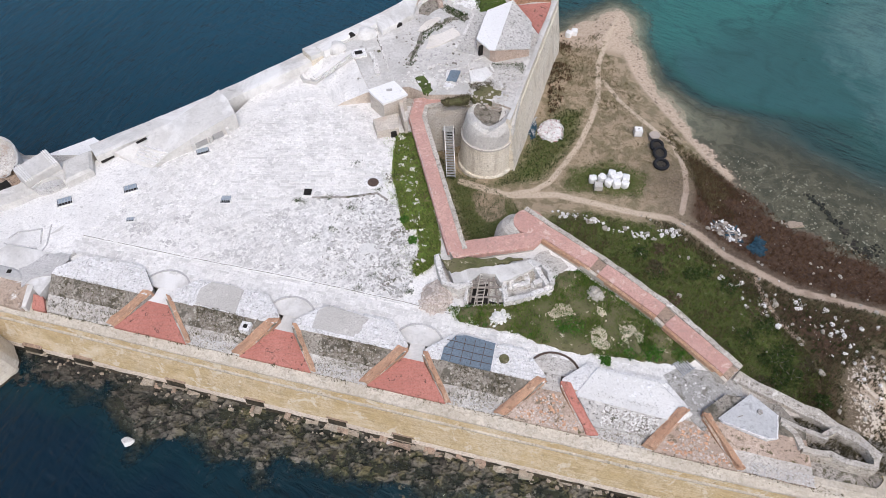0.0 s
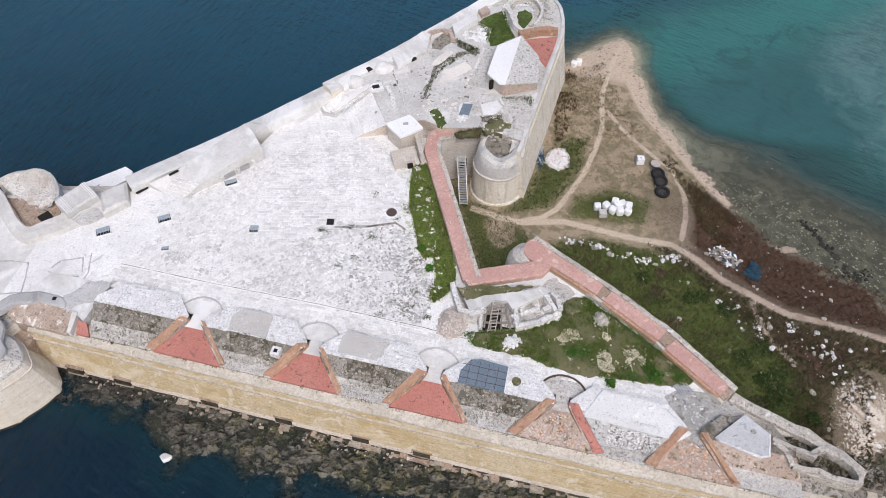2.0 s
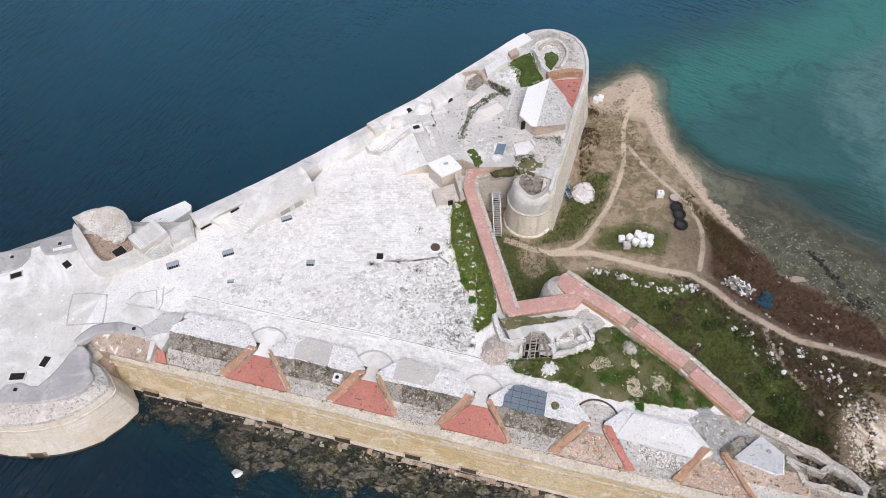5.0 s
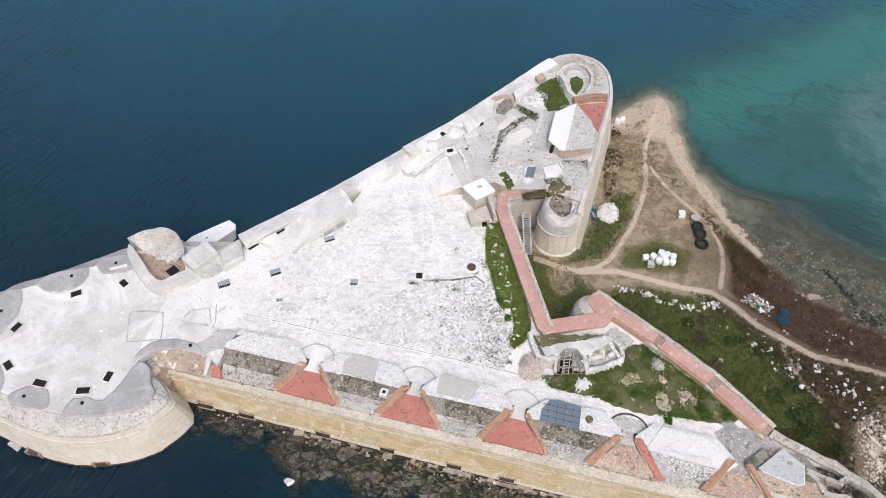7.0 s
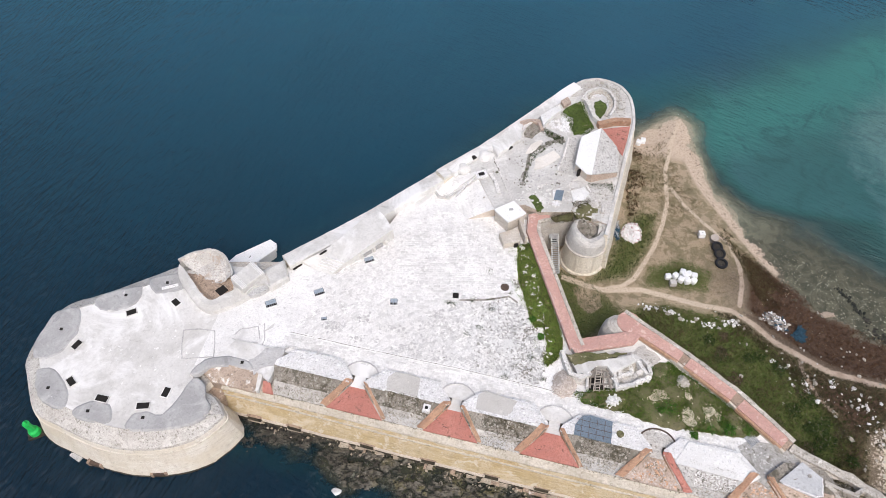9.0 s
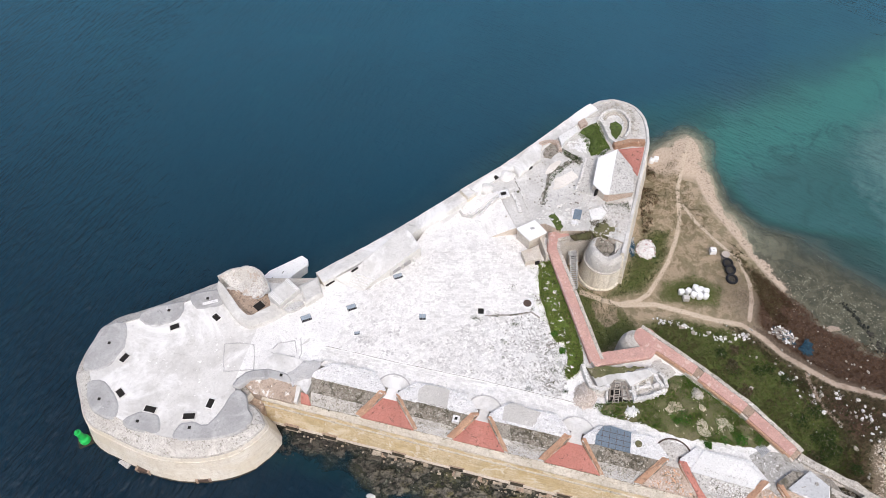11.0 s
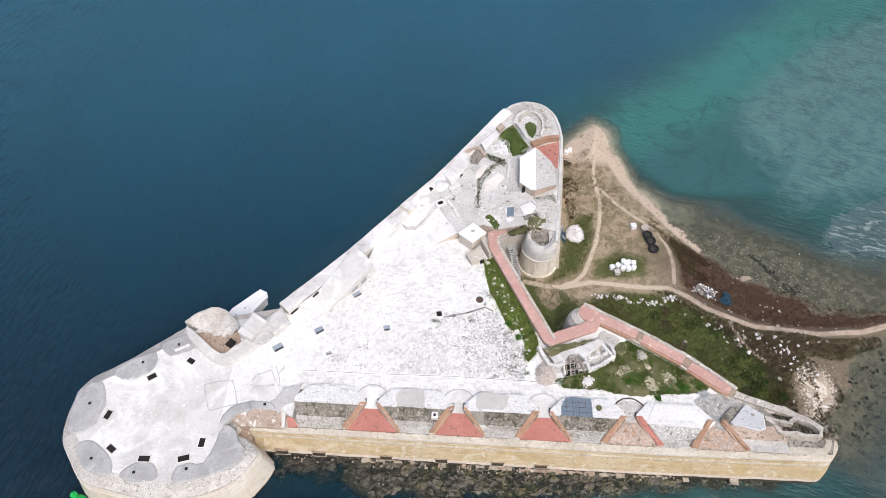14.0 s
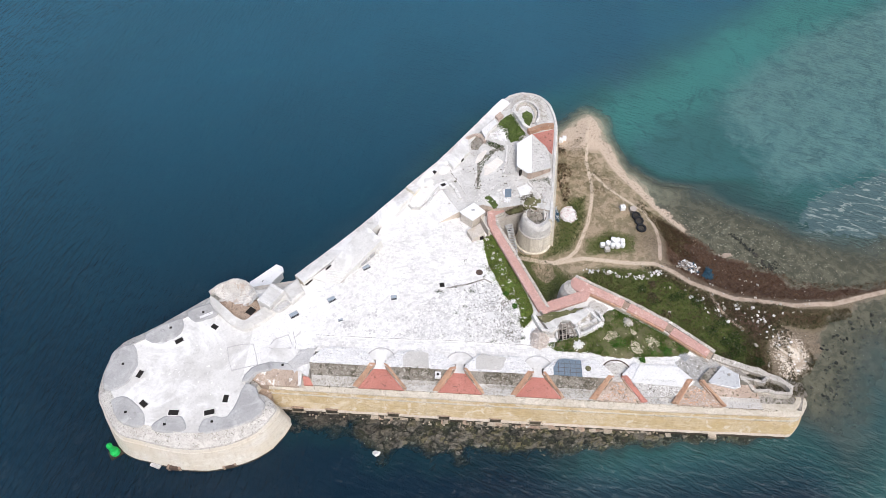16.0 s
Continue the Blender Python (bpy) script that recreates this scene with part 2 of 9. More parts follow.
M_WHITEROOF = stone("bright_roof_render", (0.82, 0.815, 0.81), (0.78, 0.775, 0.77), (0.5, 0.49, 0.48), 0.68, 0.7, 5.0, bump=0.3, speck=0.3, fleck=0.3)
M_BASTWALL = stone("bastion_ashlar", (0.72, 0.685, 0.625), (0.64, 0.585, 0.495), (0.46, 0.39, 0.32), 0.60, 0.5, 5.0, bricks=(0.9, 0.38), joint=(0.5, 0.45, 0.38), cloud=((0.60, 0.53, 0.42), 0.53, 0.2, 0.6), streak=0.5, joint_size=0.012, strata=0.35, joints=0.3, fleck=0.5)
M_PINKSTONE = stone("pinkish_masonry", (0.66, 0.54, 0.455), (0.56, 0.435, 0.355), (0.26, 0.20, 0.16), 0.56, 1.0, 5.0, bricks=(0.3, 0.14), joint=(0.40, 0.32, 0.26), bump=0.9, speck=0.7)
M_RUINSTONE = stone("ruined_masonry", (0.76, 0.74, 0.71), (0.60, 0.58, 0.55), (0.24, 0.225, 0.19), 0.58, 1.3, 4.0, bump=1.0, speck=0.7)
M_LAWN = stone("rough_lawn", (0.11, 0.155, 0.04), (0.065, 0.09, 0.022), (0.03, 0.038, 0.014), 0.52, 1.2, 4.0, moss=(0.26, 0.23, 0.15), moss_at=0.60, speck=0.9, moss_size=0.9, bump=1.0)
M_BEACH = stone("beach_pebble", (0.44, 0.36, 0.29), (0.33, 0.26, 0.20), (0.18, 0.14, 0.10), 0.58, 1.5, 6.0, islands=0.7)
M_GRILLE = plain("blue_grey_grille", (0.34, 0.40, 0.46), 0.4)
M_BRICKRUBBLE = stone("brick_rubble", (0.54, 0.44, 0.37), (0.40, 0.31, 0.25), (0.14, 0.115, 0.075), 0.54, 1.2, 5.0, bump=1.0, speck=0.8, moss=(0.11, 0.095, 0.05), moss_at=0.58, moss_size=1.0)
M_COPING = stone("coping_stone", (0.58, 0.54, 0.48), (0.45, 0.41, 0.355), (0.20, 0.175, 0.145), 0.54, 1.6, 5.0, bump=1.0, speck=0.8, moss=(0.70, 0.675, 0.63), moss_at=0.58, moss_size=0.9)
M_CREAM = stone("cream_screed", (0.74, 0.70, 0.645), (0.65, 0.605, 0.55), (0.46, 0.42, 0.37), 0.62, 0.6, 4.0, bump=0.4, speck=0.3, fleck=0.3)
M_NECK = stone("neck_render", (0.60, 0.585, 0.56), (0.49, 0.475, 0.45), (0.40, 0.38, 0.355), 0.58, 0.5, 4.0, bump=0.4, speck=0.3, cloud=((0.70, 0.685, 0.66), 0.52, 0.3, 0.6), fleck=0.35)
M_SHELL = stone("turret_plaster", (0.60, 0.58, 0.55), (0.47, 0.445, 0.41), (0.36, 0.285, 0.23), 0.55, 0.6, 4.0, bump=1.0, speck=0.6, moss=(0.27, 0.22, 0.18), moss_at=0.60, moss_size=0.5)
M_FLAKE_GREY = stone("grey_lichen_flakes", (0.62, 0.61, 0.60), (0.52, 0.51, 0.50), (0.36, 0.355, 0.34), 0.6, 1.5, 5.0, islands=0.4, speck=0.4)
# tide-line algae; the same dark colour paints the shade in wall niches
M_ALGAE_SHADE = stone("wet_algae_and_niche_shade", (0.09, 0.075, 0.05), (0.05, 0.042, 0.03), (0.02, 0.018, 0.014), 0.5, 1.2, 5.0, bump=1.0, speck=0.8)
M_FLAKE_DARK = stone("lichen_flakes", (0.52, 0.51, 0.495), (0.38, 0.37, 0.35), (0.12, 0.12, 0.09), 0.56, 1.5, 5.0, islands=0.5)
M_REEFGREY = stone("grey_reef_slab", (0.26, 0.24, 0.20), (0.15, 0.135, 0.11), (0.035, 0.032, 0.026), 0.53, 1.6, 4.0, islands=0.85, moss=(0.17, 0.15, 0.06), moss_at=0.60, moss_size=0.3, bump=1.0, speck=0.9)


# ---- mesh helpers ----
def part(name, bm, material, parent=None, label=""):
    """One mesh object from a bmesh, under a thing or a part."""
    me = bpy.data.meshes.new(name)
    bm.to_mesh(me)
    bm.free()
    for m in material if isinstance(material, (list, tuple)) else (material,):
        me.materials.append(m)
    ob = new(name, me)
    if parent is not None:
        ob.parent = parent
    if label:
        tagged(ob, label)
    return ob


def from_arrays(name, verts, faces, material, parent=None, label="", smooth=False):
    me = bpy.data.meshes.new(name)
    me.from_pydata([tuple(v) for v in verts], [], faces)
    me.materials.append(material)
    if smooth:
        me.shade_smooth()
    ob = new(name, me)
    if parent is not None:
        ob.parent = parent
    if label:
        tagged(ob, label)
    return ob


def at_uv(bm):
    return bm.loops.layers.uv.verify()


def quad_uv(face, layer, uvs):
    for loop, uv in zip(face.loops, uvs):
        loop[layer].uv = uv


def loft(rings, bm=None, top=True, bottom=True, mat=0, top_mat=None):
    """A solid through closed rings of equally many points; UV in metres along the ring and up."""
    bm = bm or bmesh.new()
    uv = at_uv(bm)
    vs = [[bm.verts.new(p) for p in r] for r in rings]
    n = len(rings[0])
    run = [0.0]
    for i in range(n):
        run.append(run[-1] + (Vector(rings[0][(i + 1) % n]) - Vector(rings[0][i])).length)
    up = 0.0
    for a in range(len(rings) - 1):
        step = (Vector(rings[a + 1][0]) - Vector(rings[a][0])).length
        for i in range(n):
            j = (i + 1) % n
            f = bm.faces.new((vs[a][i], vs[a][j], vs[a + 1][j], vs[a + 1][i]))
            f.material_index = mat
            quad_uv(f, uv, ((run[i], up), (run[i + 1], up), (run[i + 1], up + step), (run[i], up + step)))
        up += step
    caps = []
    if bottom:
        caps.append(bm.faces.new(vs[0][::-1]))
    if top:
        caps.append(bm.faces.new(vs[-1]))
        caps[-1].material_index = mat if top_mat is None else top_mat
    for f in caps:
        for loop in f.loops:
            loop[uv].uv = loop.vert.co.xy
    for f in caps:
        f.normal_update()
    bmesh.ops.triangulate(bm, faces=caps)
    bmesh.ops.recalc_face_normals(bm, faces=bm.faces[:])
    return bm


def flat(pts, z):
    return [(p[0], p[1], z) for p in pts]


def prism(pts, z0, z1, bm=None, mat=0, top_mat=None):
    return loft([flat(pts, z0), flat(pts, z1)], bm, mat=mat, top_mat=top_mat)


def offset(pts, d, closed=False):
    """The line shifted d metres to its left, mitred."""
    n, out = len(pts), []
    for i in range(n):
        p = Vector(pts[i][:2])
        a = Vector(pts[i - 1][:2]) if i or closed else None
        b = Vector(pts[(i + 1) % n][:2]) if i < n - 1 or closed else None
        n1 = None if a is None else (p - a).normalized()
        n2 = None if b is None else (b - p).normalized()
        t = (n1 or n2) if n1 is None or n2 is None else (n1 + n2).normalized()
        s = 1.0 if n1 is None or n2 is None else 1.0 / max(0.45, t.dot(n2))
        out.append((p.x - t.y * d * s, p.y + t.x * d * s))
    return out


def sweep(pts, profile, bm=None, closed=False, mats=None):
    """A solid with the closed profile [(to the left, height)] along a line; mats gives each profile side its material."""
    bm = bm or bmesh.new()
    uv = at_uv(bm)
    rows = [flat(offset(pts, d, closed), z) for d, z in profile]
    n, m = len(pts), len(profile)
    vs = [[bm.verts.new(p) for p in r] for r in rows]
    run = [0.0]
    for i in range(n):
        run.append(run[-1] + (Vector(pts[(i + 1) % n][:2]) - Vector(pts[i][:2])).length)
    side = 0.0
    for a in range(m):
        b = (a + 1) % m
        step = math.dist(profile[a], profile[b])
        for i in range(n if closed else n - 1):
            j = (i + 1) % n
            f = bm.faces.new((vs[a][i], vs[a][j], vs[b][j], vs[b][i]))
            f.material_index = mats[a] if mats else 0
            quad_uv(f, uv, ((run[i], side), (run[i + 1], side), (run[i + 1], side + step), (run[i], side + step)))
        side += step
    if not closed:
        caps = [bm.faces.new([vs[a][0] for a in range(m)]), bm.faces.new([vs[a][-1] for a in range(m)][::-1])]
        for f in caps:
            f.material_index = mats[0] if mats else 0
            for loop in f.loops:
                loop[uv].uv = (loop.vert.co.x + loop.vert.co.y, loop.vert.co.z)
        for f in caps:
            f.normal_update()
        bmesh.ops.triangulate(bm, faces=caps)
    bmesh.ops.recalc_face_normals(bm, faces=bm.faces[:])
    return bm


def curve(pts, n=6, closed=False):
    """A smooth line through the points."""
    out, m = [], len(pts)
    for i in range(m if closed else m - 1):
        p = [Vector(pts[(i + k) % m] if closed else pts[min(max(i + k, 0), m - 1)]) for k in (-1, 0, 1, 2)]
        for s in range(n):
            t = s / n
            q = 0.5 * (2 * p[1] + (p[2] - p[0]) * t + (2 * p[0] - 5 * p[1] + 4 * p[2] - p[3]) * t * t + (3 * p[1] - p[0] - 3 * p[2] + p[3]) * t ** 3)
            out.append(tuple(q))
    if not closed:
        out.append(tuple(pts[-1]))
    return out


def split_long(pts, step, closed=False):
    out = []
    for i in range(len(pts) if closed else len(pts) - 1):
        a, b = Vector(pts[i][:2]), Vector(pts[(i + 1) % len(pts)][:2])
        n = max(1, int((b - a).length / step))
        out += [tuple(a.lerp(b, k / n)) for k in range(n)]
    if not closed:
        out.append(tuple(pts[-1][:2]))
    return out


def weather(bm, amount, size=1.0, seed=0.0):
    """Pushes the vertices about, so that edges look worn."""
    for v in bm.verts:
        v.co += noise.noise_vector(v.co * size + Vector((seed, seed * 2, seed * 3))) * amount
    return bm


def box(bm, cx, cy, z0, sx, sy, sz, turn=0.0, mat=0):
    c, s = math.cos(turn), math.sin(turn)
    ring = [(cx + c * x - s * y, cy + s * x + c * y) for x, y in ((-sx / 2, -sy / 2), (sx / 2, -sy / 2), (sx / 2, sy / 2), (-sx / 2, sy / 2))]
    return loft([flat(ring, z0), flat(ring, z0 + sz)], bm, mat=mat)


def bar(bm, a, b, wide, high):
    """A beam from a to b."""
    a, b = Vector(a), Vector(b)
    t = (b - a).normalized()
    s = t.cross(Vector((0, 0, 1)))
    s = s.normalized() if s.length > 1e-4 else Vector((1, 0, 0))
    u = s.cross(t)
    q = [s * x * wide / 2 + u * y * high / 2 for x, y in ((-1, -1), (1, -1), (1, 1), (-1, 1))]
    return loft([[a + k for k in q], [b + k for k in q]], bm)


def inside(x, y, poly):
    """Which of the places lie in the outline, and how far each is from its edge."""
    far, odd = np.full(np.shape(x), 1e9), np.zeros(np.shape(x), bool)
    for (ax, ay), (bx, by) in zip(poly, poly[1:] + poly[:1]):
        dx, dy = bx - ax, by - ay
        t = np.clip(((x - ax) * dx + (y - ay) * dy) / (dx * dx + dy * dy + 1e-9), 0, 1)
        far = np.minimum(far, np.hypot(x - ax - t * dx, y - ay - t * dy))
        if by != ay:
            odd ^= ((ay > y) != (by > y)) & (x < dx * (y - ay) / dy + ax)
    return odd, far


def from_line(x, y, line):
    far = np.full(np.shape(x), 1e9)
    for (ax, ay), (bx, by) in zip(line, line[1:]):
        dx, dy = bx - ax, by - ay
        t = np.clip(((x - ax) * dx + (y - ay) * dy) / (dx * dx + dy * dy + 1e-9), 0, 1)
        far = np.minimum(far, np.hypot(x - ax - t * dx, y - ay - t * dy))
    return far


def smooth(v, a, b):
    t = np.clip((v - a) / (b - a), 0, 1)
    return t * t * (3 - 2 * t)


def wavy(x, y, size, seed=0.0):
    """Soft noise in the plane, about -1 to 1."""
    s, out = 1.0 / size, 0.0
    for k in range(4):
        a = seed + k * 1.7
        out = out + (np.sin(x * s * math.cos(a) + y * s * math.sin(a) * 1.3 + a * 5) * np.sin(y * s * math.cos(a * 1.9) - x * s * 0.8 * math.sin(a) + a * 3)) * 0.6 ** k
        s *= 1.9
    return out / 1.6


# ---- ground, seabed and sea ----
LAND = [(20.3, 99.5), (26.4, 104.3), (29.6, 105.8), (31.8, 103.5), (31.3, 96.9), (32.9, 88.5), (36.6, 79.5), (40.4, 71.7), (43.6, 65.1),
        (47.5, 60.9), (52.9, 58.0), (55.5, 55.5), (59.7, 52.8), (68.2, 50.6), (76.3, 50.4), (140, 56), (140, 42), (74.4, 46.9), (68.0, 45.6),
        (62.0, 43.3), (57.9, 41.2), (56.7, 37.7), (53.6, 34.7), (50.0, 31.0), (44, 30), (30, 34), (2, 48), (-2, 74), (12, 96)]
REEF = [(-47, 41.5), (-43, 38.6), (-40.9, 36.0), (-37.3, 35.6), (-33.0, 34.6), (-30.1, 32.2), (-27.6, 29.2), (-25.1, 28.7), (-22.1, 30.4), (-17.8, 27.2), (-13.2, 26.4), (-12.0, 28.6), (-8.2, 26.7), (-3.1, 26.2), (0.1, 25.2), (12, 25.0), (27, 24.4), (36, 23.2), (40, 26), (0, 34), (-40, 43)]
PATH_LONG = [(5.0, 66.2), (8.5, 64.4), (11.6, 63.7), (17.5, 64.0), (23.0, 62.5), (27.5, 61.3), (31.3, 60.7), (34.2, 58.4), (37.0, 55.2), (40.6, 52.6), (44.2, 50.4), (49.2, 49.0), (55.0, 47.4), (63.6, 47.0), (74.7, 48.4), (140, 50)]
PATH_SPIT = [(11.6, 64.0), (14.4, 64.6), (16.4, 66.0), (18.6, 69.4), (20.7, 72.9), (22.8, 78), (24.2, 82.5), (24.9, 90.2), (28.0, 100.2), (29.5, 104)]
PATH_LOOP = [(32.8, 61.7), (34.0, 65.6), (34.5, 69.5), (33.8, 74.0), (32.1, 76.4), (29.5, 79.2), (27.2, 82.4), (25.4, 86.5)]
PATH_TRAIL = [(39.9, 51.8), (40.3, 48.4), (41.8, 45.5), (43.0, 43.7)]
MARSH = [(36.0, 72.5), (38.5, 70), (43, 66), (47, 60.5), (53, 58), (60, 53), (70, 50.8), (80, 51), (80, 49.2), (64, 47.8), (56, 48.4), (48.5, 50), (44.4, 51.5), (40.8, 53.8), (37.6, 56.6), (35.2, 59.0), (34.0, 61.5), (35.2, 65.5), (35.6, 69.5)]
WEED = [(130, 92), (91, 82), (76.6, 78.5), (65.7, 74), (62.9, 69.2), (63.7, 62), (78, 58), (130, 60)]
MEADOW = [(130, 142), (116, 136), (90.6, 130.5), (68.4, 116.3), (62.7, 109), (62, 99.8), (63.5, 84), (66, 77), (78, 76), (130, 90)]
MUD = [(43, 67), (48, 70), (54, 67), (60, 61), (70, 53), (62, 51), (54, 57)]
SCRUB = [(28, 60.6), (31.6, 59.6), (34.5, 56.8), (38, 53.6), (44, 49.8), (52, 47.8), (57, 46.2), (66, 45.8), (66, 44), (57, 42), (51, 43.5), (46.5, 40), (45, 34), (40, 35), (43, 41), (40, 47), (36.5, 51), (33, 56), (30, 58.6)]
GREEN = [(15, 60), (21, 61.2), (28, 59.6), (31.5, 58.6), (34.0, 56.2), (37.4, 53.0), (39.6, 49.6), (41, 46), (45, 40), (44, 36), (40, 35), (33, 41), (26, 49), (19, 55), (15, 57)]
YARD = [(12.5, 69.5), (9, 65.0), (16, 66.5), (20.5, 74), (22, 80), (19, 80), (15.5, 77)]
BAGS_GREEN = [(18, 64.6), (28, 63.8), (29.5, 68), (25, 70.5), (19, 68.5)]
MOAT = [(1.2, 72), (5, 67.5), (9, 65), (12.5, 62), (15, 58.5), (11, 56), (9, 54.5), (6.3, 52.3)]
MOAT_SOIL = [(6.6, 64.0), (8.4, 64.4), (10.3, 63.0), (10.7, 60.5), (8.7, 59.2), (7.2, 60.9)]
CHALK = [(48.2, 40.5), (50.3, 41.6), (52.6, 39.9), (53.5, 36.0), (51.0, 33.6), (47.6, 32.5), (46.4, 33.2), (48.3, 35.1), (47.3, 37.4)]


def steps_of(edges):
    out = []
    for (a, b, s) in edges:
        out += list(np.arange(a, b - 1e-6, s))
    return np.array(out + [edges[-1][1]])


def sheet(name, xs, ys, height, material):
    x, y = np.meshgrid(xs, ys)
    z = height(x, y)
    me = bpy.data.meshes.new(name)
    nx, ny = len(xs), len(ys)
    i = (np.arange(ny - 1)[:, None] * nx + np.arange(nx - 1)[None, :]).ravel()
    me.from_pydata(np.stack([x, y, z], -1).reshape(-1, 3).tolist(), [], np.stack([i, i + 1, i + nx + 1, i + nx], -1).tolist())
    me.shade_smooth()
    me.materials.append(material)
    return tagged(new(name, me), kind="structure"), x.ravel(), y.ravel()


def mark(ob, name, values):
    ob.data.attributes.new(name, "FLOAT", "POINT").data.foreach_set("value", np.asarray(values, np.float32).ravel())


def bed(x, y):
    """Height of the ground over the sea, and of the seabed below it."""
    odd, far = inside(x, y, LAND)
    far = far + 0.9 * wavy(x, y, 2.2) * np.where(odd, smooth(far, 0, 4), 1)
    marsh_in, marsh_far = inside(x, y, MARSH)
    low = np.where(marsh_in, smooth(marsh_far, 0, 3), 0)
    land = 1.25 * smooth(far, -0.5, 9) * (1 - 0.5 * low) + 0.12 * wavy(x, y, 1.3, 2) + 0.06 * wavy(x, y, 0.5, 5)
    east = smooth(x - 0.25 * (y - 60), 22, 36) * smooth(y, 22, 34) + smooth(x, 44, 52) * (1 - smooth(y, 22, 34))
    flats = (0.10 * far + 0.0022 * far ** 2) * (1 + 9 * smooth(y, 80, 92))
    mud_in, mud_far = inside(x, y, MUD)
    flats = flats * (1 - 0.8 * np.where(mud_in, 1, 1 - smooth(mud_far, 0, 9)))
    deep = (0.35 * far) * (1 - east) + flats * east
    deep = np.minimum(deep, 9.0 - 4.2 * east) + 0.12 * wavy(x, y, 1.7, 3) * smooth(far, 0, 2)
    z = np.where(odd, land, -deep - 0.05)
    reef_in, reef_far = inside(x, y, REEF)
    reef_far = np.where(reef_in, reef_far, -reef_far) + 1.6 * wavy(x, y, 1.6, 7)
    ledge = -9.0 + 7.0 * smooth(reef_far, -9.0, 0.5) + 1.85 * smooth(reef_far, -2.5, 2.0) + 0.22 * wavy(x, y, 0.9, 8)
    return np.where(odd, z, np.maximum(z, ledge))


def ground_material():
    k = Net("ground")
    p = k.spot()
    col = {}
    for name in ("path", "grass", "marsh", "chalk", "beach", "wet", "mud", "sand_bed", "rut", "brown"):
        a = k.t.nodes.new("ShaderNodeAttribute")
        a.attribute_name = name
        col[name] = a.outputs["Fac"]
    big, mid, fine, tiny = k.noise(p, 0.12, 4), k.noise(p, 0.6, 6, 0.65, 0.5), k.noise(p, 3.0, 6, 0.7), k.noise(p, 11.0, 4, 0.7)

    def edge(mask, wide=0.18, amount=0.5):
        return k.step(k.math("ADD", mask, k.math("MULTIPLY", k.math("SUBTRACT", fine, 0.5), amount)), 0.5 - wide, 0.5 + wide)

    dry = k.mix(k.step(mid, 0.42, 0.58), (0.345, 0.27, 0.185), (0.19, 0.158, 0.092))
    dry = k.mix(k.math("MULTIPLY", k.step(tiny, 0.45, 0.75), 0.6), dry, (0.43, 0.36, 0.28))
    soil = k.mix(k.step(fine, 0.40, 0.6), (0.115, 0.088, 0.058), (0.20, 0.158, 0.112))
    soil = k.mix(k.math("MULTIPLY", k.step(tiny, 0.45, 0.75), 0.5), soil, (0.30, 0.25, 0.20))
    dry = k.mix(col["brown"], dry, soil)
    green = k.mix(k.step(fine, 0.35, 0.62), (0.075, 0.11, 0.026), (0.11, 0.115, 0.04))
    green = k.mix(k.math("MULTIPLY", k.step(mid, 0.5, 0.7), 0.75), green, (0.11, 0.095, 0.045))
    green = k.mix(k.math("MULTIPLY", k.step(tiny, 0.5, 0.8), 0.5), green, (0.03, 0.05, 0.014))
    c = k.mix(edge(col["grass"], 0.22, 0.9), dry, green)
    reed = k.mix(k.step(fine, 0.35, 0.65), (0.055, 0.035, 0.025), (0.10, 0.058, 0.036))
    reed = k.mix(k.math("MULTIPLY", k.step(tiny, 0.5, 0.75), 0.6), reed, (0.035, 0.024, 0.017))
    c = k.mix(edge(col["marsh"], 0.2, 0.8), c, reed)
    sand = k.mix(k.step(fine, 0.4, 0.65), (0.54, 0.44, 0.345), (0.41, 0.32, 0.24))
    c = k.mix(edge(col["beach"], 0.2, 0.8), c, sand)
    track = k.mix(k.step(fine, 0.4, 0.7), (0.56, 0.465, 0.36), (0.45, 0.365, 0.275))
    track = k.mix(col["brown"], track, k.mix(k.step(mid, 0.4, 0.65), (0.42, 0.335, 0.265), (0.31, 0.24, 0.185)))
    c = k.mix(k.math("MULTIPLY", edge(col["rut"], 0.2, 0.6), 0.85), c, k.mix(k.step(fine, 0.4, 0.65), (0.075, 0.052, 0.038), (0.13, 0.095, 0.07)))
    c = k.mix(edge(col["path"], 0.22, 0.5), c, track)
    c = k.mix(edge(col["chalk"], 0.10, 2.6), c, k.mix(k.step(mid, 0.42, 0.6), (0.64, 0.57, 0.48), (0.36, 0.29, 0.22)))
    under = k.mix(k.step(mid, 0.4, 0.62), (0.06, 0.054, 0.036), (0.028, 0.028, 0.022))
    under = k.mix(col["mud"], under, k.mix(k.step(mid, 0.4, 0.6), (0.175, 0.15, 0.11), (0.10, 0.088, 0.066)))
    under = k.mix(k.math("MULTIPLY", k.step(fine, 0.55, 0.7), 0.7), under, (0.045, 0.045, 0.036))
    under = k.mix(k.math("MULTIPLY", col["sand_bed"], 0.85), under, k.mix(k.step(mid, 0.4, 0.6), (0.50, 0.45, 0.35), (0.34, 0.31, 0.24)))
    c = k.mix(edge(col["wet"], 0.15, 0.4), c, under)
    c = k.mix(k.math("MULTIPLY", k.step(k.noise(p, 5.0, 5, 0.75, 0.4), 0.57, 0.66), k.math("SUBTRACT", 0.6, k.math("MULTIPLY", col["sand_bed"], 0.45))), c, (0.04, 0.035, 0.022))
    c = k.mix(k.math("MULTIPLY", k.step(k.noise(p, 7.0, 3, 0.7), 0.63, 0.7), k.math("SUBTRACT", 0.7, k.math("MULTIPLY", col["wet"], 0.6))), c, (0.40, 0.34, 0.27))
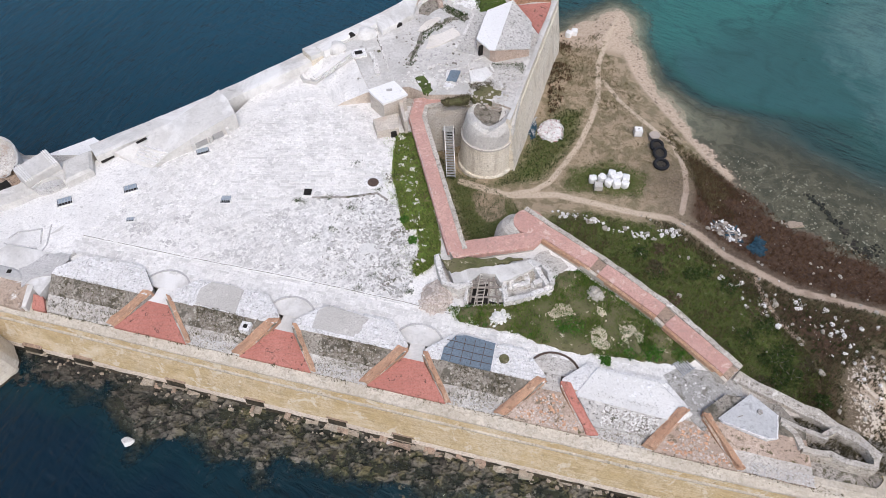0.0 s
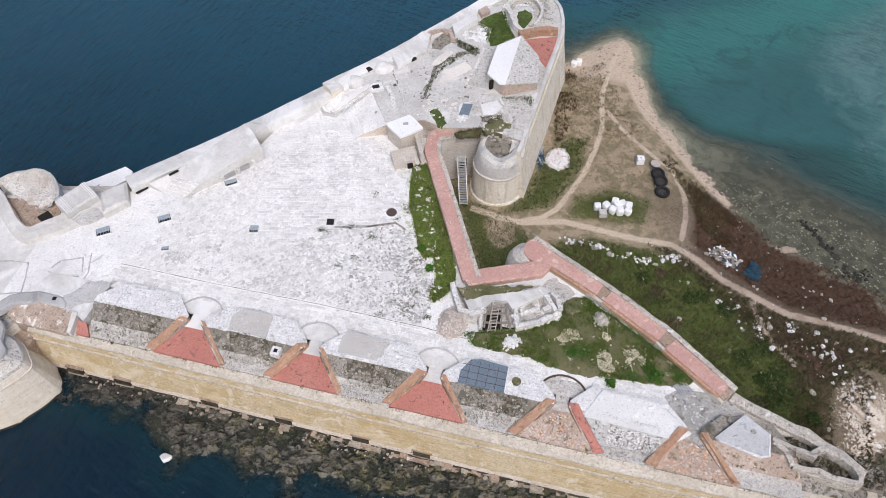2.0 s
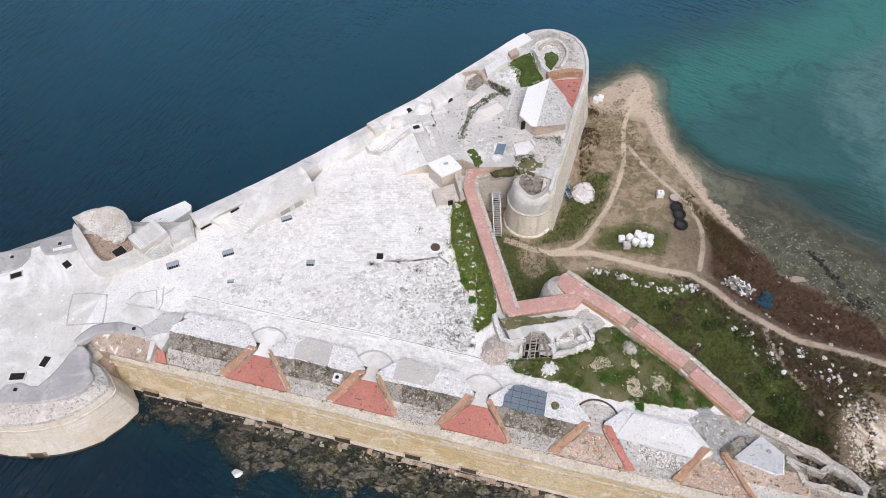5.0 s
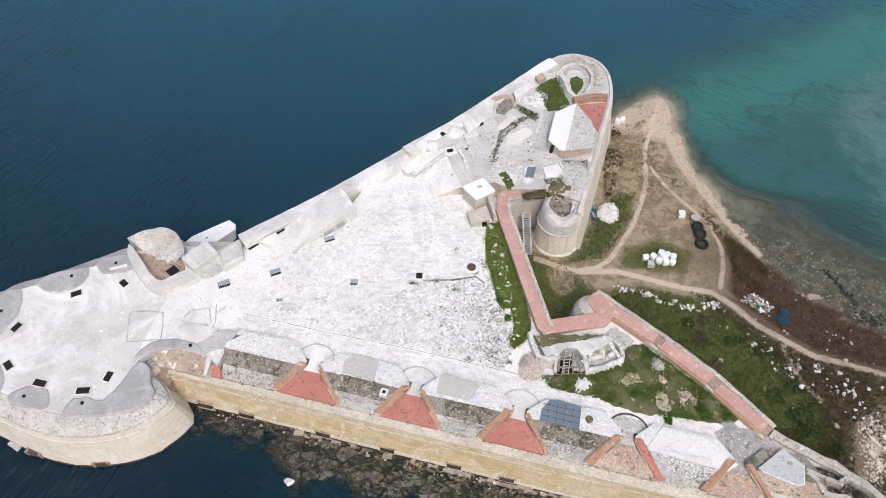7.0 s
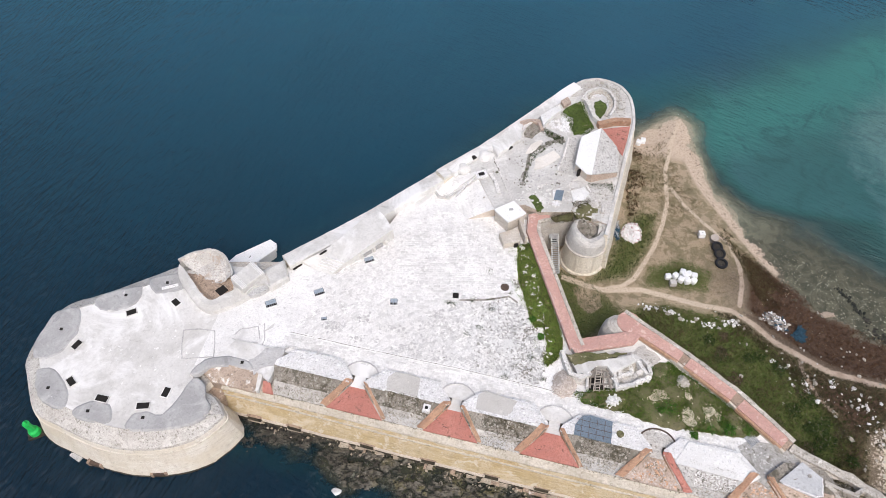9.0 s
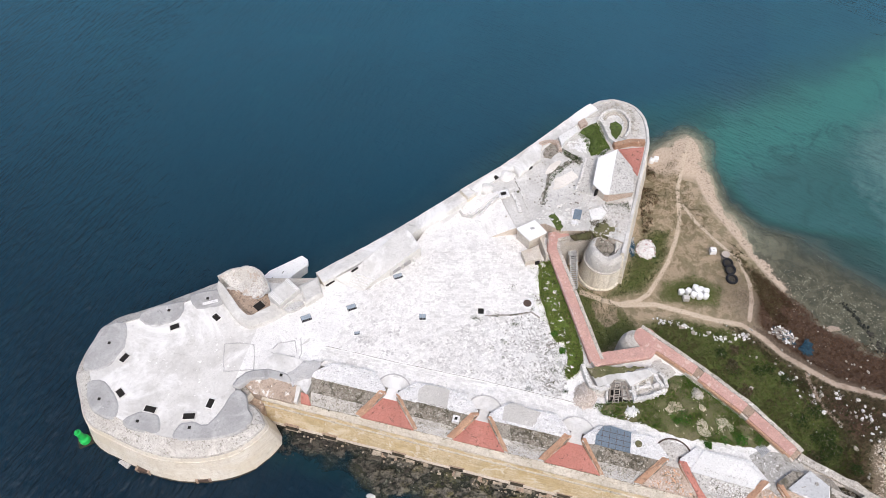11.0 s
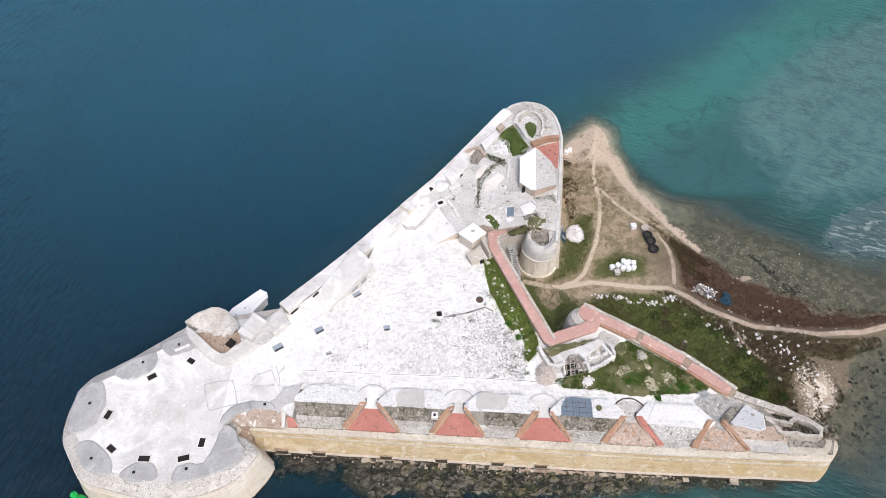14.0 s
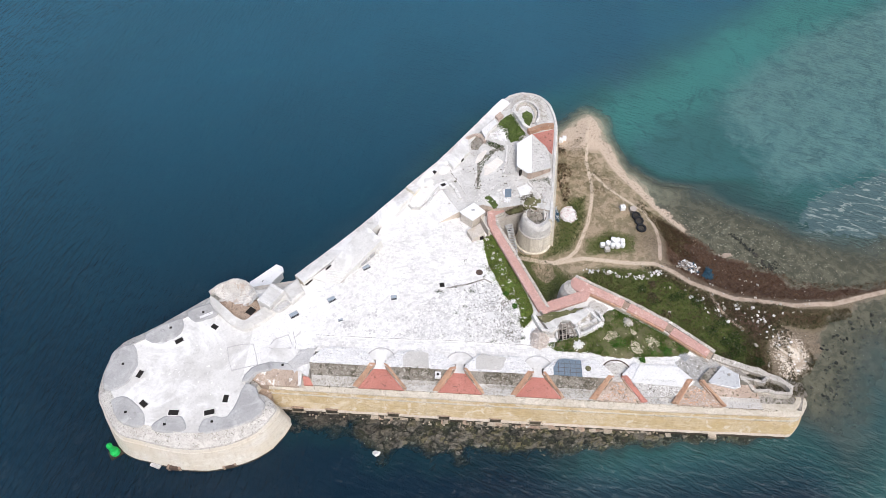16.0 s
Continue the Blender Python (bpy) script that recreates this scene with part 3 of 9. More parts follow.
    return k.done(c, 0.95, k.math("ADD", fine, k.math("MULTIPLY", tiny, 0.6)), 0.9, 0.10)


def water_material():
    k = Net("sea_water")
    p = k.spot()
    a = k.t.nodes.new("ShaderNodeAttribute")
    a.attribute_name = "depth"
    d = k.math("ADD", a.outputs["Fac"], k.math("MULTIPLY", k.math("SUBTRACT", k.noise(p, 0.05, 5, 0.6, 0.8), 0.5), 1.8))
    ramp = k.n("ValToRGB", Fac=k.math("DIVIDE", d, 9.0))
    el = ramp.color_ramp.elements
    el[0].position, el[0].color = 0.0, (0.13, 0.14, 0.11, 1)
    el[1].position, el[1].color = 1.0, (0.04, 0.095, 0.115, 1)
    for at, c in ((0.08, (0.085, 0.105, 0.088, 1)), (0.2, (0.025, 0.060, 0.058, 1)), (0.36, (0.025, 0.088, 0.084, 1)), (0.55, (0.032, 0.104, 0.106, 1))):
        e = el.new(at)
        e.color = c
    open_sea = k.t.nodes.new("ShaderNodeAttribute")
    open_sea.attribute_name = "open_sea"
    # distance pales the base colour, painting in the sky's reflection on far water
    far_sheen = k.t.nodes.new("ShaderNodeAttribute")
    far_sheen.attribute_name = "far_sheen"
    tint = k.mix(k.math("MULTIPLY", k.step(d, -0.4, 0.8), open_sea.outputs["Fac"]), ramp.outputs[0], k.mix(k.step(d, 2.0, 6.0), k.mix(far_sheen.outputs["Fac"], (0.003, 0.017, 0.026), (0.024, 0.112, 0.138)), k.mix(far_sheen.outputs["Fac"], (0.0025, 0.013, 0.025), (0.019, 0.085, 0.130))))
    meadow = k.t.nodes.new("ShaderNodeAttribute")
    meadow.attribute_name = "meadow"
    lawn = k.step(k.math("ADD", meadow.outputs["Fac"], k.math("MULTIPLY", k.math("SUBTRACT", k.noise(p, 0.12, 6, 0.65, 0.8), 0.5), 1.0)), 0.35, 0.75)
    tint = k.mix(k.math("MULTIPLY", lawn, 0.9), tint, k.mix(k.step(k.noise(p, 0.3, 6, 0.7, 0.6), 0.42, 0.62), (0.086, 0.176, 0.172), (0.065, 0.143, 0.145)))
    shoal = k.t.nodes.new("ShaderNodeAttribute")
    shoal.attribute_name = "shoal"
    tint = k.mix(k.step(k.math("ADD", shoal.outputs["Fac"], k.math("MULTIPLY", k.math("SUBTRACT", k.noise(p, 0.09, 6, 0.65, 0.8), 0.5), 1.0)), 0.05, 1.15), tint, (0.037, 0.155, 0.145))
    cover = k.step(k.noise(p, 0.14, 7, 0.7, 1.0), 0.50, 0.68)
    tint = k.mix(k.math("MULTIPLY", cover, k.math("MULTIPLY", k.math("SUBTRACT", 1.0, open_sea.outputs["Fac"]), 0.45)), tint, (0.022, 0.062, 0.066))
    weed = a.id_data.nodes.new("ShaderNodeAttribute")
    weed.attribute_name = "weed"
    leaf = k.step(k.math("ADD", weed.outputs["Fac"], k.math("MULTIPLY", k.math("SUBTRACT", k.noise(p, 0.35, 6, 0.7, 1.2), 0.5), 1.5)), 0.45, 0.6)
    c = k.mix(k.math("MULTIPLY", leaf, 0.8), tint, (0.072, 0.118, 0.124))
    drift = k.n("Mapping", Vector=p, Scale=(2.0, 0.62, 1.0))
    drift.vector_type = "TEXTURE"
    drift.inputs["Rotation"].default_value = (0, 0, radians(-24))
    sand = k.step(k.noise(drift.outputs[0], 0.45, 6, 0.7, 1.0), 0.53, 0.60)
    c = k.mix(k.math("MULTIPLY", k.math("MULTIPLY", sand, weed.outputs["Fac"]), 0.8), c, (0.27, 0.32, 0.30))
    waves = []
    for turn in (-32, 72):
        stretch = k.n("Mapping", Vector=p, Scale=(1.9, 0.62, 1.0))
        stretch.vector_type = "TEXTURE"
        stretch.inputs["Rotation"].default_value = (0, 0, radians(turn))
        waves.append(k.noise(stretch.outputs[0], 0.72, 5, 0.55, 0.35))
    axis = k.t.nodes.new("ShaderNodeSeparateXYZ")
    k.feed(p, axis.inputs[0])
    share = k.step(k.math("ADD", axis.outputs[0], k.math("MULTIPLY", k.noise(p, 0.02, 2), 40.0)), -10.0, 60.0)
    wave = k.math("ADD", k.math("MULTIPLY", waves[0], k.math("ADD", 0.25, k.math("MULTIPLY", share, 0.75))), k.math("MULTIPLY", waves[1], k.math("SUBTRACT", 1.0, k.math("MULTIPLY", share, 0.75))))
    wave = k.math("MULTIPLY", wave, k.math("ADD", 0.45, k.math("MULTIPLY", k.step(k.noise(p, 0.03, 3), 0.35, 0.65), 0.5)))
    swell = k.noise(p, 0.16, 3)
    k.b.inputs["IOR"].default_value = 1.33
    k.done(c, 0.08, k.math("ADD", wave, k.math("MULTIPLY", swell, 0.8)), 1.0, 0.95)
    k.b.inputs["Specular IOR Level"].default_value = 0.38
    clear = k.n("BsdfTransparent")
    clear.inputs[0].default_value = (0.80, 0.86, 0.84, 1)
    mixer = k.t.nodes.new("ShaderNodeMixShader")
    k.feed(k.math("ADD", k.math("MULTIPLY", k.step(a.outputs["Fac"], 0.0, 1.7), 0.92), 0.06), mixer.inputs[0])
    k.feed(clear.outputs[0], mixer.inputs[1])
    k.feed(k.b.outputs[0], mixer.inputs[2])
    k.feed(mixer.outputs[0], k.out.inputs[0])
    return k.m


far_west, far_east = [(-2600, -300, 460), (-300, -100, 25), (-100, -50, 2.5)], [(90, 150, 4), (150, 400, 25), (400, 2800, 480)]
xs = steps_of(far_west + [(-50, 0, 0.7), (0, 70, 0.45), (70, 90, 1.0)] + far_east)
ys = steps_of([(-2600, -200, 480), (-200, 10, 15), (10, 22, 1.5), (22, 44, 0.5), (44, 108, 0.5), (108, 160, 4), (160, 400, 24), (400, 2800, 480)])
ground, gx, gy = sheet("ground", xs, ys, bed, ground_material())
tagged(ground, "dry grass, bare earth paths and rocky seabed", "ground")


def soft_in(poly, wide):
    odd, far = inside(gx, gy, poly)
    return np.where(odd, 0.5 + np.clip(far / wide, 0, 1) * 0.5, 0.5 - np.clip(far / wide, 0, 1) * 0.5)


gz = bed(gx, gy)
EDGE_RUT = offset(PATH_LONG[6:], 0.95)
walked = np.maximum.reduce([np.clip(1.25 - from_line(gx, gy, l) / w, 0, 1) for l, w in ((PATH_LONG, 0.62), (PATH_SPIT, 0.5), (PATH_LOOP, 0.48), (PATH_TRAIL, 0.45))])
mark(ground, "path", walked)
mark(ground, "grass", np.maximum.reduce([soft_in(GREEN, 2.5), soft_in(YARD, 2.5) * 0.9, soft_in(BAGS_GREEN, 2.5) * 0.85, soft_in(MOAT, 1.5) * 0.7 * (1 - smooth(soft_in(MOAT_SOIL, 1.2), 0.35, 0.65)), soft_in(SCRUB, 3.0) * 0.8]))
mark(ground, "marsh", np.maximum(soft_in(MARSH, 2.0), soft_in(SCRUB, 3.0) * 0.78))
mark(ground, "chalk", soft_in(CHALK, 2.5))
shore_odd, shore_far = inside(gx, gy, LAND)
mark(ground, "beach", smooth(gz, -0.6, -0.1) * np.maximum(smooth(gy, 92, 99), smooth(gy, 62, 74) * (1 - smooth(shore_far, 1.0, 3.2))) + 0.3 * smooth(gy, 78, 86) * smooth(gx - 0.25 * gy, -4, 0))
mark(ground, "mud", np.maximum(smooth(gx + 0.2 * gy, 48, 56), smooth(gx + 0.2 * gy, 34, 42) * smooth(gy, 60, 75)))
mark(ground, "rut", np.clip(1.2 - from_line(gx, gy, EDGE_RUT) / 0.5, 0, 1) * smooth(gx, 31, 35))
mark(ground, "brown", smooth(gx + 0.3 * (gy - 60), 27, 36) * (1 - smooth(gy, 66, 74)))
mark(ground, "sand_bed", smooth(gy - 0.6 * (gx - 30), 66, 84) * smooth(gx, 15, 22))
mark(ground, "wet", np.maximum(1 - smooth(gz + 0.45 * smooth(gy, 74, 84), -0.1, 0.25), soft_in(REEF, 0.5)))

xs = steps_of([(-2600, -300, 460), (-300, -100, 25), (-100, -50, 2.0), (-50, 80, 0.65), (80, 150, 2.0), (150, 400, 25), (400, 2800, 480)])
ys = steps_of([(-2600, -200, 480), (-200, 0, 20), (0, 18, 1.5), (18, 108, 0.65), (108, 170, 2.0), (170, 400, 23), (400, 2800, 480)])
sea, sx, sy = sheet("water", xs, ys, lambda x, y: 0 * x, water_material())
tagged(sea, "calm blue-green sea water with small ripples", "water")
mark(sea, "depth", np.maximum(-bed(sx, sy), 0))
teal = smooth(sx - 0.25 * (sy - 60), 4, 24) * smooth(0.52 * (sx - 30) - (sy - 107), -18, 8)
fringe = 0.8 * (1 - smooth(from_line(sx, sy, [(-38, 64), (-26, 73), (-9, 87.5), (6, 103), (16, 107)]) + 1.5 * wavy(sx, sy, 6, 2), 0, 12))
mark(sea, "open_sea", np.clip(1 - teal * smooth(sy, 10, 30) - (1 - smooth(sy, 10, 30)) * smooth(sx, 40, 60) - fringe, 0, 1))
meadow_in, meadow_far = inside(sx, sy, MEADOW)
mark(sea, "meadow", np.where(meadow_in, 0.5 + 0.5 * smooth(meadow_far, 0, 10), 0.5 - 0.5 * smooth(meadow_far, 0, 10)))
# sky reflection put into the colour: stronger northwards and in the far west
mark(sea, "far_sheen", np.maximum(smooth(sy + 0.15 * sx, 5, 170), 0.22 * smooth(-sx, 62, 110)))
mark(sea, "shoal", 1 - smooth(from_line(sx, sy, [(37, 103.5), (45, 107.8), (56, 112.0), (66, 118.5), (85, 130), (125, 150)]), 0.0, 16.0))
weed_in, weed_far = inside(sx, sy, WEED)
mark(sea, "weed", np.where(weed_in, smooth(weed_far, 0, 7), 0))
sea.visible_shadow = False


# ---- the fortress ----
ZT, ZU, ZY = 7.8, 9.6, 1.1      # terrace, upper platform, yard
U, V = Vector((0.98, -0.199)), Vector((0.199, 0.98))


def F(u, v):
    """A place by metres along the sea front and inwards from its foot."""
    q = Vector((0, 30.5)) + U * u + V * v
    return (q.x, q.y)


def structure(ob, label, category="wall"):
    return tagged(ob, label, category, kind="structure")


# sea front: battered scarp with two string courses, round the eastern point
FRONT = [F(-46.2, 0.5), F(-20, 0.3), F(0, 0.2), F(20, 0.2), F(43.2, 0.5)] + curve([F(44.3, 0.9), F(45.6, 2.2), F(46.6, 4.0), F(46.4, 6.2), F(45.2, 8.0)], 4)
front = split_long(FRONT, 1.0)
scarp = sweep(front, [(0, -2), (0.28, 1.3), (1.15, 4.9), (1.0, 4.92), (1.0, 5.14), (1.2, 5.16), (1.4, 6.15), (1.22, 6.17), (1.22, 6.42), (2.55, 7.05), (3.2, 7.05), (3.2, -2)],
              mats=[2, 0, 1, 1, 1, 0, 1, 1, 1, 1, 0, 0])
M_FOOT = stone("eroded_foot", (0.76, 0.68, 0.60), (0.64, 0.555, 0.47), (0.34, 0.27, 0.20), 0.58, 1.0, 5.0, speck=0.7, moss=(0.16, 0.125, 0.085), moss_at=0.62, moss_size=1.1, bump=1.0)
structure(part("wall_south", weather(scarp, 0.07, 0.8), [M_SCARP, M_PALE, M_FOOT]), "yellow limestone sea wall with pale string courses and worn foot")

# body of the fort under the terrace
body = [F(-43, 8.7), F(36, 8.7), (39.0, 32.0), (31.0, 37.5), (25, 43.8), (14.2, 52.5), (5.8, 50.2), (0.0, 71.4), (6.0, 72.5), (-12, 76), (-31, 61), (-38.5, 60.5), (-46, 56)]
structure(part("parapet_base", prism([F(-43.6, 2.6), F(44, 2.8), F(45, 5.5), F(38, 8.8), F(-43.6, 8.8)], -1, 6.9), [M_RUBBLE]), "rubble core below the sea parapet", "wall")
structure(part("terrace_base", prism(body, -1, ZT - 0.06), [M_GREY]), "solid masonry body below the terrace", "wall")

structure(part("floor_fill", prism([(-24.5, 69.0), (-12.5, 72.8), (-9, 80), (-13.5, 84.0), (-20, 78)], 2, ZT - 0.03), M_TERRACE), "worn stone floor beside the sea wall", "floor")
floor = [F(-43, 8.6), F(29.5, 8.6), F(30.5, 9.5), (31.0, 36.9), (25, 42.6), (14.0, 51.0), (5.2, 48.8), (-1.2, 72.4), (-7, 73.4), (-12, 73.2), (-12.0, 77.2), (-20.5, 72.4), (-24, 69.8), (-31, 60.4), (-37.0, 62.5), (-47, 55.4), (-49, 44)]
structure(part("floor", prism(floor, ZT - 0.5, ZT), M_TERRACE), "lime-washed worn stone terrace floor", "floor")

# round bastion
RIM = curve([(-47.5, 41.1), (-45.5, 40.0), (-44.2, 38.5)] + [(-43.7, 36.9), (-47.1, 33.6), (-52.3, 32.1), (-58.6, 32.4), (-65.5, 34.8), (-69.8, 37.0)] + [(-73.0, 42.4), (-73.7, 44.2), (-73.7, 47.0), (-72.7, 50.8), (-70.8, 53.9), (-65.8, 56.2), (-60.5, 59.1), (-55.1, 62.0)] + [(-49.5, 63.5)], 5)
rim = list(reversed(RIM)) + [(-40, 52), F(-47.5, 6.5), F(-50.8, 2.8)]
rim = split_long(rim[::-1], 1.2, True)
rings = []
for d, z in ((-1.35, -2), (-1.3, 0.4), (-0.25, 5.2), (-0.32, 5.25), (-0.32, 5.5), (-0.2, 5.55), (0.0, 6.4), (0.15, 6.7)):
    rings.append(flat(offset(rim, -d, True), z))
bast = loft(rings, top=True)
for f in bast.faces:
    zc = f.calc_center_median().z
    f.material_index = 0 if zc < 6.5 else 1
structure(part("bastion", weather(bast, 0.08, 0.7), [M_BASTWALL, M_GRAVEL, M_BASTION]), "round pale stone bastion rising from the sea", "wall")

edge_line = split_long(RIM, 0.7)
structure(part("bastion_slope", weather(sweep(edge_line, [(-0.15, 6.72), (-2.3, 7.86), (-2.5, 7.4), (-0.15, 6.2)]), 0.07, 1.1), M_GRAVEL), "sloping ring of weathered stones round the bastion roof", "parapet")
inner = np.array(offset(edge_line, -2.35))
inner = inner[from_line(inner[:, 0], inner[:, 1], edge_line) > 2.2]
roof = [tuple(p) for p in inner.tolist()] + [(-44, 61), (-38, 56), (-40, 46), F(-46.5, 6.5), F(-50.6, 4.0)]
structure(part("bastion_roof", weather(prism(split_long(roof, 1.5, True), 6.0, ZT - 0.01), 0.04), M_BASTION), "lime-washed roof of the round bastion", "roof")
structure(part("tide_line", weather(sweep(split_long(RIM, 0.6), [(1.42, -1.0), (1.36, 0.3), (1.0, 0.35), (1.0, -1.0)]), 0.13, 1.3), M_ALGAE_SHADE), "dark wet algae band at the foot of the bastion", "ledge")
structure(part("tide_line", weather(sweep(split_long(FRONT[:5], 0.6), [(-0.06, -1.0), (0.06, 0.4), (0.6, 0.45), (0.6, -1.0)]), 0.13, 1.3), M_ALGAE_SHADE), "dark wet algae band at the foot of the sea wall", "ledge")

# parapet of the sea front between the embrasures: throat left/right, mouth left/right
MOUTHS = [(-40.2, -39.7, -40.6, -38.5), (-28.2, -26.6, -30.8, -22.9), (-14.3, -12.9, -17.1, -9.6), (-0.9, 0.6, -3.9, 3.9), (12.7, 14.1, 9.5, 17.3), (26.0, 27.2, 23.2, 30.8)]
ZC = 8.35


def parapet(a, b, label, side=None, top=None, slope=None):
    """Masonry between two embrasures: outward slope of rubble and a crown."""
    t0, m0, t1, m1 = a[1], a[3], b[0], b[2]
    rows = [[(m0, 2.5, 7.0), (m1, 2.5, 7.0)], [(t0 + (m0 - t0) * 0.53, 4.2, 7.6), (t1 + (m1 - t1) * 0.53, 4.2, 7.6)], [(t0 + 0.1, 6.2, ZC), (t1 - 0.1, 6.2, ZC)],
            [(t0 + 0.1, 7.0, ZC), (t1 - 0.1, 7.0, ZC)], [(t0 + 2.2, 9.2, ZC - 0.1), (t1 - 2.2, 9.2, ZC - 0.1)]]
    bm = bmesh.new()
    uv = at_uv(bm)
    grid = []
    n = max(4, int((t1 - t0) / 0.8))
    for (u0, v0, z0), (u1, v1, z1) in rows:
        line = []
        for i in range(n + 1):
            x, y = F(u0 + (u1 - u0) * i / n, v0)
            line.append((bm.verts.new((x, y, z0)), bm.verts.new((x, y, 6.0))))
        grid.append(line)
    for r in range(len(grid) - 1):
        for i in range(n):
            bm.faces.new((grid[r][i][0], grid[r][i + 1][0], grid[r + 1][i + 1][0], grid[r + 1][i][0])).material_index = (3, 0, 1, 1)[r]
        for i, flip in ((0, 1), (n, 0)):
            bm.faces.new((grid[r][i][1], grid[r + 1][i][1], grid[r + 1][i][0], grid[r][i][0])).material_index = 2
    for r in (0, len(grid) - 1):
        for i in range(n):
            bm.faces.new((grid[r][i][1], grid[r][i + 1][1], grid[r][i + 1][0], grid[r][i][0])).material_index = 0
    for f in bm.faces:
        for loop in f.loops:
            c = loop.vert.co
            loop[uv].uv = (c.x + 0.3 * c.y, c.z if abs(f.normal.z) < 0.5 else c.y)
    bmesh.ops.recalc_face_normals(bm, faces=bm.faces[:])
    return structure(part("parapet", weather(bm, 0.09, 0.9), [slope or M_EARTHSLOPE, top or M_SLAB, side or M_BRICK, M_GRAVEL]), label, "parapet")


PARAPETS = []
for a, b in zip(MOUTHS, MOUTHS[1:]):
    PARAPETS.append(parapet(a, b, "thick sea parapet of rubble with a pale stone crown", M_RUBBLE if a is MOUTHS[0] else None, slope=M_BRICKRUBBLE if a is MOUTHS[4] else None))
# slope of brick rubble where the sea wall meets the bastion
bm = bmesh.new()
loft([[(*F(u, v), 5.0) for u, v in ((-49.6, 3.1), (-47.6, 2.1), (-41.0, 2.1), (-41.3, 4.5), (-49.2, 4.7))], [(*F(u, v), z) for u, v, z in ((-49.6, 3.1, 7.3), (-47.6, 2.1, 7.1), (-41.0, 2.1, 7.1), (-41.3, 4.5, 8.15), (-49.2, 4.7, 8.15))]], bm)
bmesh.ops.subdivide_edges(bm, edges=bm.edges[:], cuts=5, use_grid_fill=True)
structure(part("flank_slope", weather(bm, 0.1, 1.2), M_FLANK), "brown brick rubble slope beside the bastion", "parapet")
structure(part("flank_top", weather(prism(split_long([F(-48.6, 4.6), F(-41.2, 4.4), F(-39.5, 3.6), F(-39.2, 8.7), F(-46.5, 8.7), F(-48.0, 6.0)], 0.8, True), 6, 8.1), 0.05, 1.2), M_BASTION), "pale rendered top beside the bastion", "parapet")
structure(part("flank_pier", weather(loft([flat([F(-41.0, 2.2), F(-40.55, 2.2), F(-40.6, 4.4), F(-41.3, 4.4)], 6.5), [(*F(-41.0, 2.2), 7.5), (*F(-40.55, 2.2), 7.5), (*F(-40.6, 4.4), 8.3), (*F(-41.3, 4.4), 8.3)]]), 0.05), M_BASTION), "white plastered pier beside a small embrasure", "wall")
bm = weather(loft([flat(split_long([F(-50.5, 2.0), F(-47.4, 0.9), F(-45.9, 0.4), F(-45.9, 2.6), F(-49, 3.2)], 0.6, True), z) for z in (-1, 3.0, 5.2)]), 0.25, 0.9)
structure(part("notch_rock", bm, M_BROWN), "rough brown masonry in the notch beside the bastion", "wall")
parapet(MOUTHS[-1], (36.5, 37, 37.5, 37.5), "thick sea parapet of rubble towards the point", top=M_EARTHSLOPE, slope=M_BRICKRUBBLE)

for i, (t0, t1, m0, m1) in enumerate(MOUTHS):
    bm = bmesh.new()
    uv = at_uv(bm)
    pts = [(*F(m0, 2.45), 7.12), (*F(m1, 2.45), 7.12), (*F(t1 + 0.25, 5.9), ZT - 0.03), (*F(t0 - 0.25, 5.9), ZT - 0.03)]
    if i == 0:
        pts = [(*F(-40.1, 2.4), 7.15), (*F(-38.5, 2.4), 7.15), (*F(-39.4, 3.75), ZT - 0.1), (*F(-40.5, 3.75), ZT - 0.1)]
    loft([[(x, y, 6.4) for x, y, z in pts], pts], bm, mat=0)
    red = i < 4
    if i:
        throat = [F(t0 - 0.3, 5.85), F(t1 + 0.3, 5.85), F(t1, 6.6), F(t1, 8.8), F(t0, 8.8), F(t0, 6.6)]
        structure(part("throat_ramp", weather(prism(throat, 6.5, ZT - 0.01), 0.02), M_BASTION if red else M_GRAVEL), "pale rendered throat of a gun embrasure", "floor")
    ob = part("embrasure_floor", bm, M_RED if red else M_BRICKRUBBLE)
    structure(ob, "sloping red tile floor of a gun embrasure" if red else "overgrown earthen floor of a gun embrasure", "embrasure")
    for (tu, mu, wide) in ((t0, m0, -0.95), (t1, m1, 0.95 if i == 4 else 0.5)):
        if i == 0:
            continue
        bm = bmesh.new()
        q = [F(mu, 2.55), F(mu + wide, 2.7), F(tu + wide, 6.6), F(tu, 6.6)]
        h = [7.3, 7.3, ZC + 0.25, ZC + 0.25] if i < 5 else [7.65, 7.65, ZC + 0.35, ZC + 0.35]
        lean = 0.45 if wide < 0 else -0.15
        low = [F(mu + lean, 2.55), F(mu + wide, 2.7), F(tu + wide, 6.6), F(tu + lean * 0.5, 6.6)]
        loft([[(*p, 6.7) for p in low], [(*p, z) for p, z in zip(q, h)]], bm)
        bmesh.ops.subdivide_edges(bm, edges=bm.edges[:], cuts=5, use_grid_fill=True)
        structure(part("embrasure_cheek", weather(weather(bm, 0.16, 0.9), 0.10, 3.1), M_RED if i == 4 and wide > 0 else M_BRICK), "worn brick cheek wall of an embrasure", "wall")

